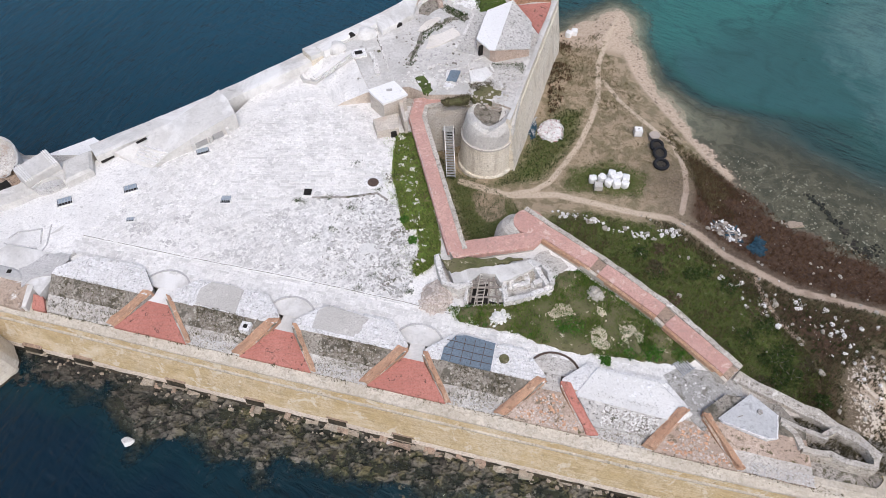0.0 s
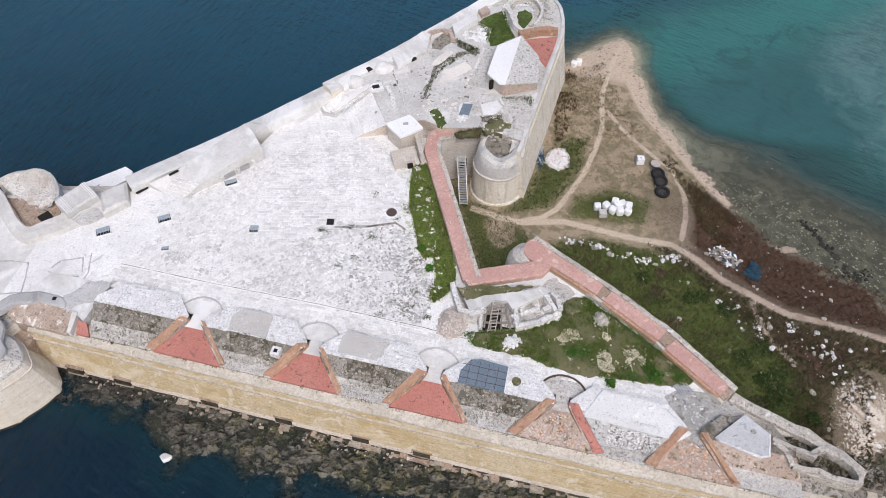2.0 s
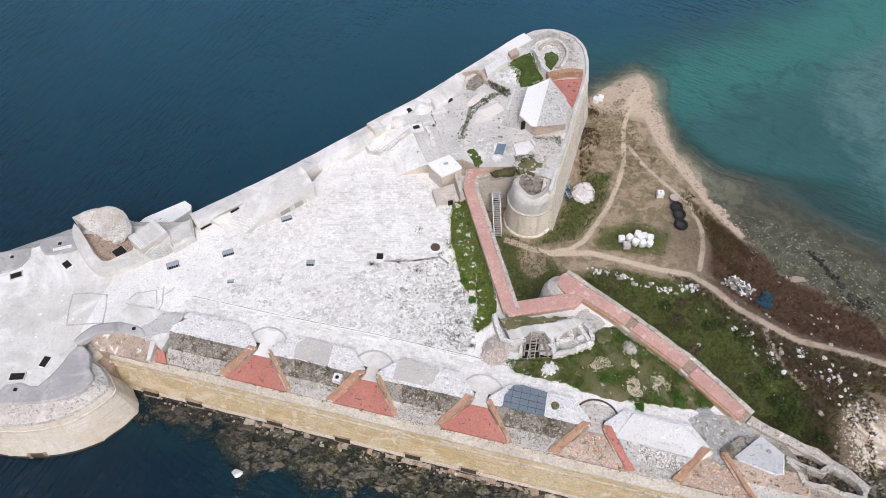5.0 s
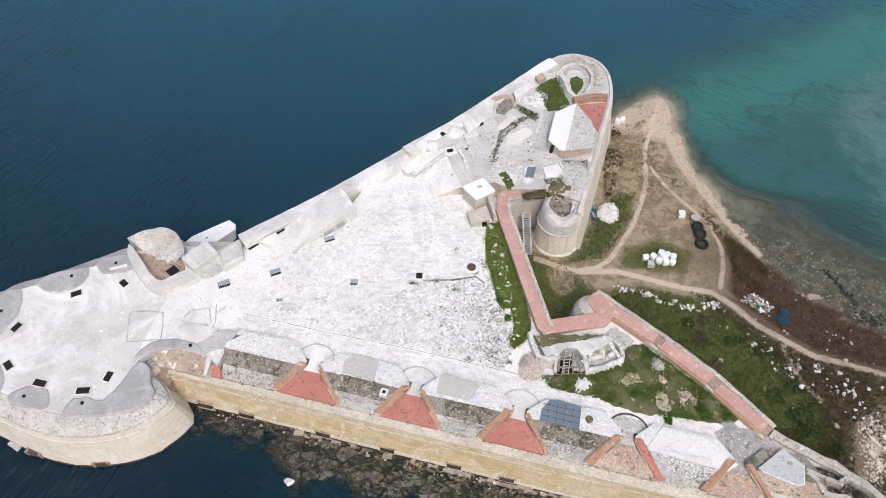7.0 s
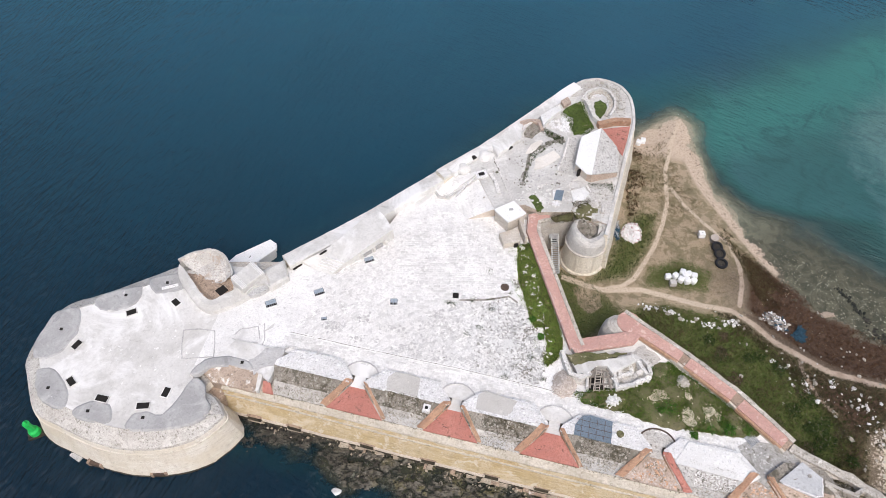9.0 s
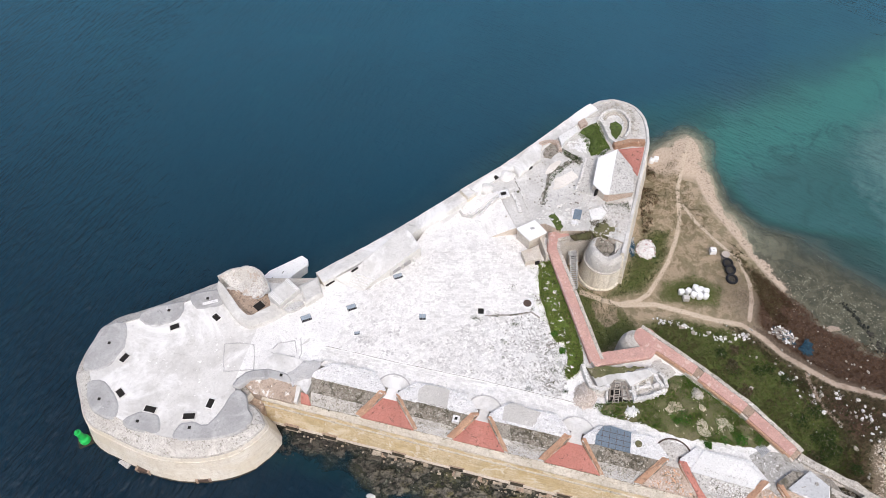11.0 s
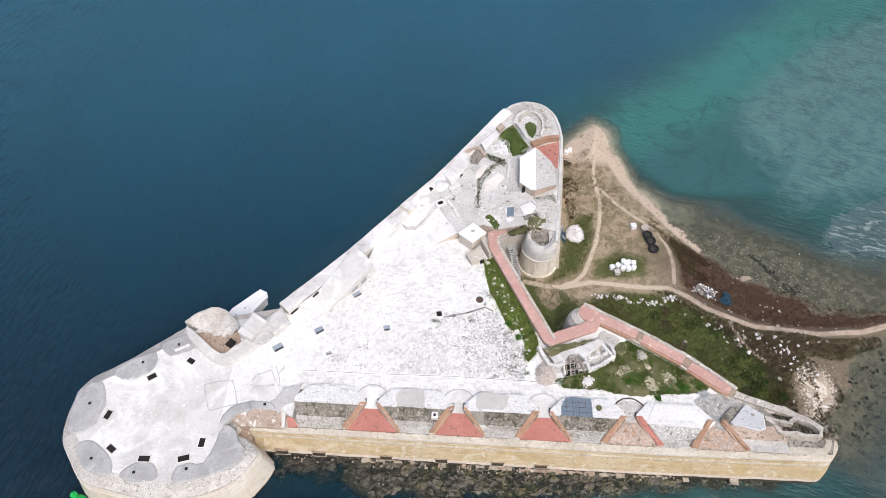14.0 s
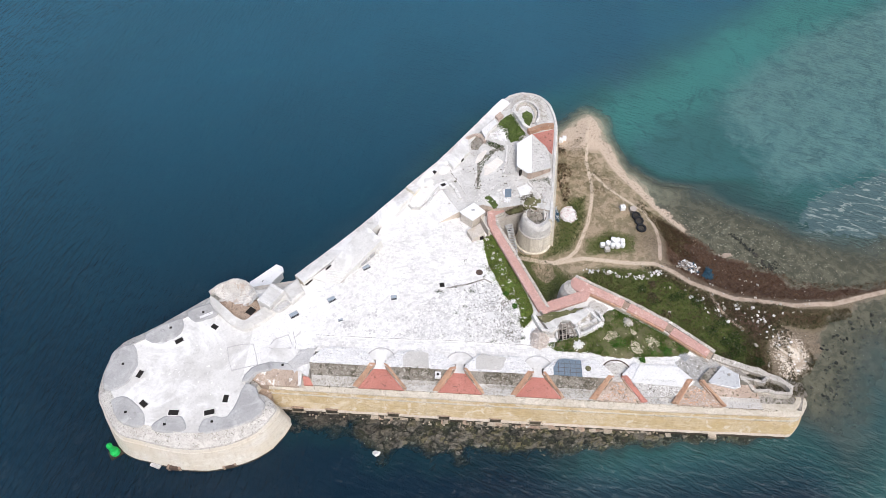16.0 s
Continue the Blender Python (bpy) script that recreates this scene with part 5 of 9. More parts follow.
def flakes(name, poly, n, low, high, material, label, seed, z0=0.07, keep=None):
    """Thin irregular plates of stone and old lime lying on the floor."""
    rr = np.random.default_rng(seed)
    x, y = spread(rr, poly, n, keep)
    vs, fs, k = [], [], 0
    for a, b in zip(x, y):
        m = rr.integers(5, 8)
        size = low + (high - low) * rr.random() ** 2.2
        ang = np.sort(rr.uniform(0, 6.28, m))
        rad = size * rr.uniform(0.55, 1.1, m)
        st, tu = rr.uniform(0.5, 1.0), rr.uniform(0, 3.14)
        px_, py_ = rad * np.cos(ang), rad * np.sin(ang) * st
        qx, qy = a + px_ * math.cos(tu) - py_ * math.sin(tu), b + px_ * math.sin(tu) + py_ * math.cos(tu)
        top = ZT + z0 + rr.uniform(0, 0.025)
        vs += [(i, j, ZT - 0.02) for i, j in zip(qx, qy)] + [(i, j, top) for i, j in zip(qx, qy)]
        fs += [[k + i, k + (i + 1) % m, k + (i + 1) % m + m, k + i + m] for i in range(m)] + [[k + m + i for i in range(m)]]
        k += 2 * m
    return tagged(from_arrays(name, vs, fs, material), label, "paving", kind="stuff")


OLD_EAST = [(-10.4, 57.1), (-3.9, 57.2), (-1.5, 53.0), (0.4, 51.4), (0.5, 46.5), (-0.3, 43.0), (-6.1, 43.9), (-10.2, 45.2), (-9.1, 51.0)]
OLD_EDGE = [(-5.8, 53.7), (-2.4, 53.1), (0.2, 51.4), (0.4, 46.5), (-0.6, 43.2), (-3.7, 43.8), (-5.3, 47.8)]
flakes("lichen_flakes", OLD_EAST, 420, 0.07, 0.34, M_FLAKE_DARK, "dark lichen-covered stone flakes among the paving", 66, 0.075)
flakes("lichen_flakes", OLD_EDGE, 330, 0.08, 0.36, M_FLAKE_DARK, "dark lichen-covered stone flakes near the grass", 67, 0.075)
flakes("lime_flakes", OLD, 900, 0.12, 0.5, M_FLAKE_PALE, "irregular flakes of white lime and grey stone on the paving", 61)
flakes("lime_flakes", UPPER_COURT, 420, 0.12, 0.6, M_FLAKE_PALE, "irregular flakes of white lime on the paving", 62)
flakes("lime_flakes", WEST_COURT, 520, 0.12, 0.6, M_FLAKE_PALE, "irregular flakes of white lime on the paving", 63)
flakes("lime_flakes", FRONT_WALK, 220, 0.1, 0.45, M_FLAKE_PALE, "irregular flakes of white lime along the parapet walk", 64)
flakes("grey_flakes", OLD, 900, 0.1, 0.45, M_FLAKE_GREY, "grey lichen-covered stone flakes in the old paving", 68, 0.072, lambda a, b: wavy(a, b, 1.5, 2) > -0.25)
flakes("grey_flakes", [(-32.5, 52.5), (-27, 55.5), (-20, 51.8), (-17.5, 47.0), (-23.5, 47.8), (-31, 50.0)], 420, 0.1, 0.4, M_FLAKE_GREY, "grey lichen specks on the white paving", 69, 0.072, lambda a, b: wavy(a, b, 1.3, 5) > 0.0)
flakes("floor_flakes", [(-66, 44), (-62, 50), (-54, 52), (-44, 52), (-40, 50), (-46, 44), (-54, 40), (-62, 41)], 90, 0.1, 0.35, M_FLAKE_PALE, "pale worn plaster flakes on the bastion roof", 65, 0.015)

# the long drain across the terrace
drain = split_long([F(-39.5, 11.85), F(-28, 11.85), F(-15, 12.1), F(-3, 12.0), F(3.5, 11.7)], 1.0)
structure(part("drain", weather(sweep(drain, [(-0.16, ZT + 0.11), (-0.16, ZT - 0.1), (0.16, ZT - 0.1), (0.16, ZT + 0.11), (0.045, ZT + 0.115), (0.04, ZT + 0.09), (-0.04, ZT + 0.09), (-0.045, ZT + 0.115)], mats=[0, 0, 0, 0, 0, 1, 0, 0]), 0.05, 1.6), [M_FLAKE_PALE, M_RUBBLE]), "narrow open stone drain across the terrace", "drain")
kerb = split_long([(-12.0, 56.5), (-7.8, 56.8), (-4.6, 57.5), (-3.3, 56.5)], 0.8)
structure(part("kerb", weather(sweep(kerb, [(-0.12, ZT + 0.12), (-0.12, ZT - 0.1), (0.12, ZT - 0.1), (0.12, ZT + 0.14)]), 0.04), M_RUBBLE), "dark edge kerb between two paved areas", "kerb")


# ---- crown paving of the sea parapet ----
def crown(owner, u0, u1, v0, v1, seed, cut=()):
    """Slabs on a parapet's crown, each an object of its own."""
    rng = np.random.default_rng(seed)
    v = v0
    while v < v1 - 0.15:
        w = min(rng.uniform(0.3, 0.48), v1 - v)
        lo, hi = u0 + max(0, v - v0 - 0.8) * 0.95, u1 - max(0, v - v0 - 0.8) * 0.95
        u = lo
        while u < hi - 0.2:
            l = min(rng.uniform(0.4, 1.0), hi - u)
            if not any(a < u + l / 2 < b and c < v + w / 2 < d for a, b, c, d in cut) and rng.random() > 0.03:
                z = ZC - 0.035 * max(0, v - 7) + rng.uniform(0.03, 0.11)
                j = rng.uniform(-0.03, 0.03, 8)
                ring = [F(u + 0.02 + j[0], v + 0.02 + j[1]), F(u + l - 0.02 + j[2], v + 0.02 + j[3]), F(u + l - 0.02 + j[4], v + w - 0.02 + j[5]), F(u + 0.02 + j[6], v + w - 0.02 + j[7])]
                mid = np.mean(ring, 0)
                top = [tuple(mid + (np.array(p) - mid) * 0.88) for p in ring]
                vs = [(*p, ZC - 0.15) for p in ring] + [(*p, z - 0.02) for p in ring] + [(*p, z) for p in top]
                fs = [[a, (a + 1) % 4, (a + 1) % 4 + 4, a + 4] for a in range(4)] + [[a + 4, (a + 1) % 4 + 4, (a + 1) % 4 + 8, a + 8] for a in range(4)] + [[8, 9, 10, 11]]
                SLABS.append((owner, vs, fs, mid))
            u += l
        v += w


SLABS = []
crown(PARAPETS[0], -39.2, -28.6, 6.1, 9.5, 11)
crown(PARAPETS[1], -26.3, -14.6, 6.1, 9.3, 12, cut=((-23.6, -19.0, 6.0, 9.3),))
crown(PARAPETS[2], -12.6, -1.2, 6.1, 9.4, 13, cut=((-11.0, -6.2, 6.4, 9.6),))
crown(PARAPETS[3], 0.9, 12.4, 6.1, 9.3, 14, cut=((2.2, 7.4, 5.8, 9.5),))


def patch(name, pts, z0, z1, material, label, category="patch"):
    return structure(part(name, weather(prism(split_long([F(*p) for p in pts], 0.8, True), z0, z1), 0.03, 1.4), material), label, category)


M_MORTAR = stone("mortar_screed", (0.55, 0.53, 0.50), (0.47, 0.45, 0.42), (0.33, 0.315, 0.29), 0.6, 0.8, 8.0, bump=0.3)
patch("screed", [(-23.4, 6.4), (-18.9, 6.3), (-19.2, 9.1), (-20.5, 9.3), (-22.8, 9.2), (-23.6, 8.2)], ZC - 0.2, ZC + 0.06, M_MORTAR, "grey-brown mortar screed patch on the parapet")
patch("screed", [(-10.8, 6.5), (-6.3, 6.5), (-5.6, 9.0), (-10.0, 9.5), (-10.9, 8.6)], ZC - 0.2, ZC + 0.06, M_MORTAR, "grey-brown mortar screed patch on the parapet")
patch("felt_roofing", [(2.5, 6.2), (7.4, 6.1), (7.3, 9.2), (4.4, 9.4), (3.3, 9.1), (2.5, 7.6)], ZC - 0.2, ZC + 0.08, M_TARFELT, "dark blue-grey roofing felt patch with seams")
for k in range(3):
    patch("felt_seam", [(2.6, 6.85 + k * 0.8), (7.35, 6.8 + k * 0.8), (7.35, 6.85 + k * 0.8), (2.6, 6.9 + k * 0.8)], ZC + 0.02, ZC + 0.105, M_RUST, "raised seam of the roofing felt")
for k in range(4):
    patch("felt_seam", [(3.35 + k, 6.25), (3.4 + k, 6.25), (3.38 + k, 9.05), (3.33 + k, 9.05)], ZC + 0.02, ZC + 0.1, M_RUST, "dark tarred joint of the roofing felt")

# the large white vaulted roof and the triangular slab near the point
VAULT = [(17.2, 9.0), (23.2, 8.9), (26.4, 6.4), (25.0, 5.1), (15.9, 5.5), (15.6, 5.9)]
bm = loft([flat([F(*p) for p in VAULT], 7.4), flat([F(*p) for p in VAULT], 8.3), flat([F(*p) for p in shrink(VAULT, 0.96)], 8.42)], top_mat=1)
structure(part("vault_roof", weather(bm, 0.04), [M_SLAB, M_PLASTER]), "large white rendered vault roof with chipped edges", "roof")
strip = [(15.9, 5.5), (25.0, 5.2), (23.2, 3.7), (17.7, 3.3)]
bm = bmesh.new()
loft([flat([F(*p) for p in strip], 6.6), [(*F(*p), z) for p, z in zip(strip, (8.44, 8.4, 7.6, 7.6))]], bm)
bmesh.ops.subdivide_edges(bm, edges=bm.edges[:], cuts=6, use_grid_fill=True)
structure(part("vault_apron", weather(bm, 0.05, 1.4), M_COBBLE), "pebbled grey slope in front of the vault roof", "roof")
TRI = [(31.5, 9.6), (33.9, 8.0), (33.8, 5.7), (33.0, 5.4), (29.0, 6.1), (28.6, 6.4)]
M_PALECONC = stone("pale_concrete", (0.56, 0.565, 0.57), (0.46, 0.465, 0.47), (0.32, 0.32, 0.32), 0.56, 0.6, 4.0, bump=0.4, speck=0.5, fleck=0.5)
patch("tri_slab", [tuple(p) for p in TRI], 7.2, 8.6, M_PALECONC, "smooth grey concrete triangular roof slab")
structure(part("slab_rim", weather(sweep(split_long([F(*q_) for q_ in (TRI[1], TRI[2], TRI[3], TRI[4])], 0.4), [(-0.07, 8.64), (-0.07, 8.4), (0.05, 8.4), (0.05, 8.64)]), 0.05, 2.2), M_SLAB), "white chipped edge of the concrete slab", "kerb")
structure(part("slab_vent", weather(loft([round_ring(*F(32.3, 7.9), 0.28, 8.55, 12), round_ring(*F(32.3, 7.9), 0.24, 8.7, 12)]), 0.05), M_RUBBLE), "small broken vent in the concrete slab", "vent")
structure(part("slab_crack", weather(bar(bmesh.new(), (*F(30.3, 6.9), 8.59), (*F(31.3, 7.5), 8.59), 0.09, 0.04), 0.03), M_RUBBLE), "dark crack in the concrete slab", "crack")
M_LANDING = stone("stained_landing", (0.50, 0.485, 0.46), (0.36, 0.35, 0.33), (0.16, 0.15, 0.12), 0.54, 1.0, 4.0, moss=(0.62, 0.60, 0.58), moss_at=0.6, moss_size=1.1, bump=0.9, speck=0.8)
patch("dark_landing", [(23.6, 10.0), (25.0, 11.2), (26.9, 11.4), (29.0, 11.6), (30.9, 10.9), (31.0, 9.6), (29.9, 9.2), (29.7, 8.5), (27.6, 5.2), (26.5, 5.9)], ZT - 0.2, ZT + 0.06, M_LANDING, "dark stained landing beside the land wall")

chip_rng = np.random.default_rng(88)
q = np.array(split_long([(16.6, 34.3), (18.0, 34.9), (25.0, 34.4), (26.3, 31.6)], 0.12))
q = q[chip_rng.random(len(q)) < 0.75] 
q = q + chip_rng.normal(0, 0.22, q.shape)
stones("roof_chips", [(a, b, 8.3, s_) for (a, b), s_ in zip(q, chip_rng.uniform(0.1, 0.3, len(q)))], M_PLASTER, "broken white blocks along the vault roof's edge", "stones", 0.5, 1, 53)
def strew(name, n, ulo, uhi, vlo, vhi, height, low, high, material, label, seed):
    """Loose angular pieces over a stretch of the parapet, on its own slope."""
    u_, v_ = chip_rng.uniform(ulo, uhi, n), chip_rng.uniform(vlo, vhi, n)
    size = low + (high - low) * chip_rng.random(n) ** 2.2
    return stones(name, [(*F(a, b), height(a, b), c) for a, b, c in zip(u_, v_, size)], material, label, "stones", 0.45, 1, seed)


apron_z = lambda a, b: 7.62 + 0.8 * (b - 3.5) / 1.8
strew("apron_cobbles", 520, 18.3, 23.4, 3.6, 5.2, apron_z, 0.06, 0.15, M_FLAKE_PALE, "pale cobbles set in the slope below the vault roof", 430)
strew("apron_cobbles", 320, 18.3, 23.4, 3.6, 5.2, apron_z, 0.06, 0.14, M_RUBBLE, "dark cobbles set in the slope below the vault roof", 431)
strew("roof_chips", 26, 17.5, 23.0, 6.6, 8.7, lambda a, b: 8.43, 0.1, 0.34, M_WHITEROOF, "white slab fragments lying on the vault roof", 432)
strew("landing_chips", 60, 25.8, 28.6, 7.0, 9.8, lambda a, b: ZT + 0.08, 0.05, 0.2, M_FLAKE_GREY, "grey stone chips on the stained landing", 433)
floor_z = lambda a, b: 7.13 + (ZT - 7.15) * max(0.0, b - 2.45) / 3.45
for seed, (ulo, uhi, vlo, vhi, n) in enumerate(((24.2, 30.2, 2.6, 3.6, 150), (25.4, 28.2, 3.6, 5.6, 110), (10.6, 16.4, 2.6, 3.6, 130), (12.0, 14.8, 3.6, 5.6, 90))):
    strew("floor_rubble", n, ulo, uhi, vlo, vhi, floor_z, 0.05, 0.19, M_CHIPS, "pinkish broken stone on an overgrown embrasure floor", 434 + seed)
    strew("floor_rubble", n // 2, ulo, uhi, vlo, vhi, floor_z, 0.05, 0.22, M_BRICK, "broken brick on an overgrown embrasure floor", 440 + seed)
for seed, (ulo, uhi) in enumerate(((31.5, 37.5), (17.8, 22.8), (4.4, 9.2), (-9.0, -4.2), (-22.4, -17.6))):
    strew("slope_pebbles", 300, ulo, uhi, 2.5, 3.5, lambda a, b: 7.03 + (b - 2.5) * 0.36, 0.04, 0.15, M_FLAKE_GREY, "blue-grey pebbles along the foot of the parapet slope", 450 + seed)
# trench at the point, with curved stone walls
for line in ([(35.1, 31.2), (36.9, 30.4), (38.9, 29.6)], [(38.6, 29.9), (39.7, 30.4), (41.2, 29.7), (42.2, 28.8), (42.6, 27.8), (42.3, 27.0)], [(36.4, 28.6), (38.8, 28.1), (40.1, 27.5), (42.3, 27.0)], [(35.2, 30.9), (36.0, 30.0), (36.4, 28.6)]):
    ob = structure(part("trench_wall", weather(sweep(split_long(line, 0.7), [(-0.26, 8.5), (-0.3, 6.6), (0.3, 6.6), (0.26, 8.45)]), 0.16, 1.7), M_COPING), "curved whitish stone wall round an overgrown trench", "wall")
POINT = [F(31.5, 8.4), F(34.0, 5.6), F(37, 5.0), F(45.4, 5.2), F(45.0, 7.6), (40, 32.0), (34, 35.8)]
structure(part("point_fill", weather(prism(split_long(POINT, 1.0, True), 4, 7.35), 0.2, 0.7), M_EARTHSLOPE), "overgrown rubble ground at the point", "ground")
patch("stone_step", [(34.1, 5.9), (37.6, 5.8), (38.4, 5.4), (41.3, 5.0), (41.2, 4.7), (34.7, 5.2)], 7.0, 7.9, M_COPING, "stepped grey stones along the trench", "step")


def lumpy(name, poly, z0, z1, amount, material, label, category, size=0.7):
    """A patch of uneven ground with a grid of its own."""
    xs_, ys_ = np.array(poly).T
    gx_, gy_ = np.arange(xs_.min(), xs_.max() + size, size), np.arange(ys_.min(), ys_.max() + size, size)
    bm = bmesh.new()
    edge = [(a + 0.35 * noise.noise(Vector((a * 1.1, b * 1.1, 1.0))), b + 0.35 * noise.noise(Vector((a * 1.1, b * 1.1, 7.0)))) for a, b in split_long(poly, size * 0.7, True)]
    poly = edge
    loft([flat(edge, z0), flat(edge, z1)], bm)
    top = [f for f in bm.faces if f.normal.z > 0.9]
    bmesh.ops.delete(bm, geom=top, context="FACES_ONLY")
    inner = []
    cells = np.array([(x, y) for x in gx_ for y in gy_])
    odd, far = inside(cells[:, 0], cells[:, 1], poly)
    for x, y in cells[odd & (far > size * 0.5)].tolist():
        inner.append(bm.verts.new((x + random.uniform(-0.2, 0.2) * size, y + random.uniform(-0.2, 0.2) * size, z1 + amount * noise.noise(Vector((x * 0.6, y * 0.6, 3.0))) + amount * 0.5)))
    inner_set = set(inner)
    rimv = [v for v in bm.verts if abs(v.co.z - z1) < 1e-4 and v not in inner_set]
    from_tri = triangulated(rimv, inner, poly)
    for t in from_tri:
        try:
            bm.faces.new(t)
        except ValueError:
            pass
    bmesh.ops.recalc_face_normals(bm, faces=bm.faces[:])
    return tagged(part(name, bm, material), label, category, kind="structure")


def triangulated(rimv, inner, poly):
    from mathutils.geometry import delaunay_2d_cdt
    vs = rimv + inner
    out = delaunay_2d_cdt([Vector(v.co.xy) for v in vs], [], [], 0, 1e-5)
    mids = np.array([(sum((out[0][i] for i in tri), Vector((0, 0))) / 3)[:] for tri in out[2]])
    odd = inside(mids[:, 0], mids[:, 1], poly)[0]
    return [[vs[out[3][i][0]] for i in tri] for tri, ok in zip(out[2], odd) if ok]


# ---- bastion roof ----
def pad(pts, at, label, z=7.9):
    line = [(a + 0.15 * noise.noise(Vector((a, b, 0.0))), b + 0.15 * noise.noise(Vector((a, b, 5.0)))) for a, b in split_long(curve(pts, 3, True), 0.6, True)]
    bm = loft([flat(line, ZT - 0.35), flat(offset(line, 0.1, True) if area(line) > 0 else offset(line, -0.1, True), z - 0.12), flat(offset(line, 0.35, True) if area(line) > 0 else offset(line, -0.35, True), z)])
    ob = structure(part("gun_pad", weather(bm, 0.05), M_CONCRETE), label, "roof")
    cx, cy = at
    vent = prism([(cx - 0.2, cy - 0.2), (cx + 0.2, cy - 0.2), (cx + 0.2, cy + 0.2), (cx - 0.2, cy + 0.2)], z - 0.1, z + 0.10)
    part("vent_hole", vent, M_DARK, ob, "small dark square vent")
    return ob


PADS = [[(-71.5, 52.0), (-68.2, 52.7), (-67.1, 49.0), (-67.4, 47.3), (-68.3, 45.3), (-70.3, 44.0), (-72.2, 44.3), (-72.9, 46.5), (-72.5, 49.2)], [(-66.7, 54.3), (-64.8, 55.7), (-62.4, 56.5), (-60.2, 57.0), (-59.7, 55.3), (-60.2, 53.6), (-62.1, 52.4), (-64.0, 52.1), (-65.8, 52.7)],
        [(-59.5, 58.1), (-57.0, 59.2), (-55.0, 59.5), (-53.6, 58.0), (-53.9, 56.4), (-57.8, 55.6)], [(-70.8, 42.5), (-68.3, 42.7), (-65.4, 39.7), (-64.8, 37.6), (-65.3, 36.7), (-67.6, 37.3), (-69.6, 38.8), (-70.6, 40.8)],
        [(-63.9, 36.5), (-61.8, 38.2), (-59.0, 37.8), (-58.0, 36.0), (-58.6, 34.8), (-62.0, 35.3)], [(-55.8, 34.2), (-55.7, 36.3), (-53.9, 37.1), (-51.6, 36.8), (-49.8, 39.6), (-49.4, 41.1), (-48.5, 42.3), (-46.9, 41.5), (-46.3, 39.5), (-45.2, 37.8), (-45.9, 36.2), (-47.9, 35.1), (-51.5, 34.2)],
        [(-49.2, 42.6), (-48.5, 44.1), (-47.1, 45.2), (-44.2, 45.7), (-41.1, 44.9), (-40.5, 43.5), (-43.7, 43.8), (-46.6, 43.6), (-48.0, 42.4)]]
VENTS = [(-69.7, 48.9), (-62.1, 55.1), (-56.5, 57.6), (-68.2, 39.7), (-61.6, 36.6), (-53.9, 36.0), (-42.2, 44.6)]
for p, at in zip(PADS, VENTS):
    pad(p, at, "smooth grey rendered gun platform roof with a vent", 8.22 if at is VENTS[-1] else 7.9)


def hatch(x, y, turn, w, d, label, pale=False):
    ob = tagged(new("roof_hatch"), label, "hatch", "hatches in the roof")
    bm = bmesh.new()
    for sx_, sy_, lx, ly in ((0, -d / 2 - 0.06, w + 0.24, 0.12), (0, d / 2 + 0.06, w + 0.24, 0.12), (-w / 2 - 0.06, 0, 0.12, d), (w / 2 + 0.06, 0, 0.12, d)):
        box(bm, sx_, sy_, -0.1, lx, ly, 0.17)
    part("curb", weather(bm, 0.02, 3, x), M_PLASTER if pale else M_BASTION, ob)
    bm = box(bmesh.new(), 0, 0, -0.06, w, d, 0.08)
    part("opening", bm, M_DARK, ob, "dark open shaft")
    if pale:
        part("grille_plate", box(bmesh.new(), 0, d * 0.16, -0.04, w * 0.94, d * 0.6, 0.1), M_GRILLE, ob, "blue-grey steel grille")
        for k in range(5):
            part("grille_bar", box(bmesh.new(), -w * 0.4 + w * 0.2 * k, 0, 0.03, 0.05, d, 0.05), M_STEEL, ob)
    ob.matrix_world = pose(x, y, ZT + 0.08, 0, 0, turn)
    return ob


for (x, y), turn, w, d in zip([(-66.6, 46.5), (-65.4, 40.8), (-60.3, 38.5), (-54.4, 37.7), (-51.8, 39.8), (-60.4, 52.2), (-54.3, 54.2)], (62, -45, -10, 5, 78, 25, -40), (1.4, 1.4, 1.7, 1.7, 1.4, 1.4, 1.3), (0.9,) * 7):
    hatch(x, y, turn, w, d, "dark rectangular roof opening with a low stone curb")
for (x, y), turn, w, d in zip([(-40.1, 54.7), (-33.2, 57.0), (-26.3, 63.3), (-21.8, 55.8), (-31.8, 52.4)], (25, 25, 25, 2, 10), (1.6, 1.5, 1.5, 1.1, 0.9), (1.2, 1.1, 1.0, 1.1, 0.6)):
    hatch(x, y, turn, w, d, "roof light well with white curb and grey grille", True)
x, y = (-12.6, 57.3)
hatch(x, y, 0, 0.9, 1.0, "small dark iron grating in the paving")
x, y = (-5.2, 59.1)
well = tagged(new("round_cover"), "round rusty iron well cover in a pale stone ring", "cover")
part("ring", weather(loft([round_ring(x, y, 1.1, ZT - 0.05, 24), round_ring(x, y, 1.1, ZT + 0.12, 24), round_ring(x, y, 0.72, ZT + 0.14, 24)]), 0.02), M_SLAB, well)
part("lid", loft([round_ring(x, y, 0.66, ZT, 24), round_ring(x, y, 0.66, ZT + 0.17, 24), round_ring(x, y, 0.55, ZT + 0.19, 24)]), M_RUST, well, "rusty pierced lid")
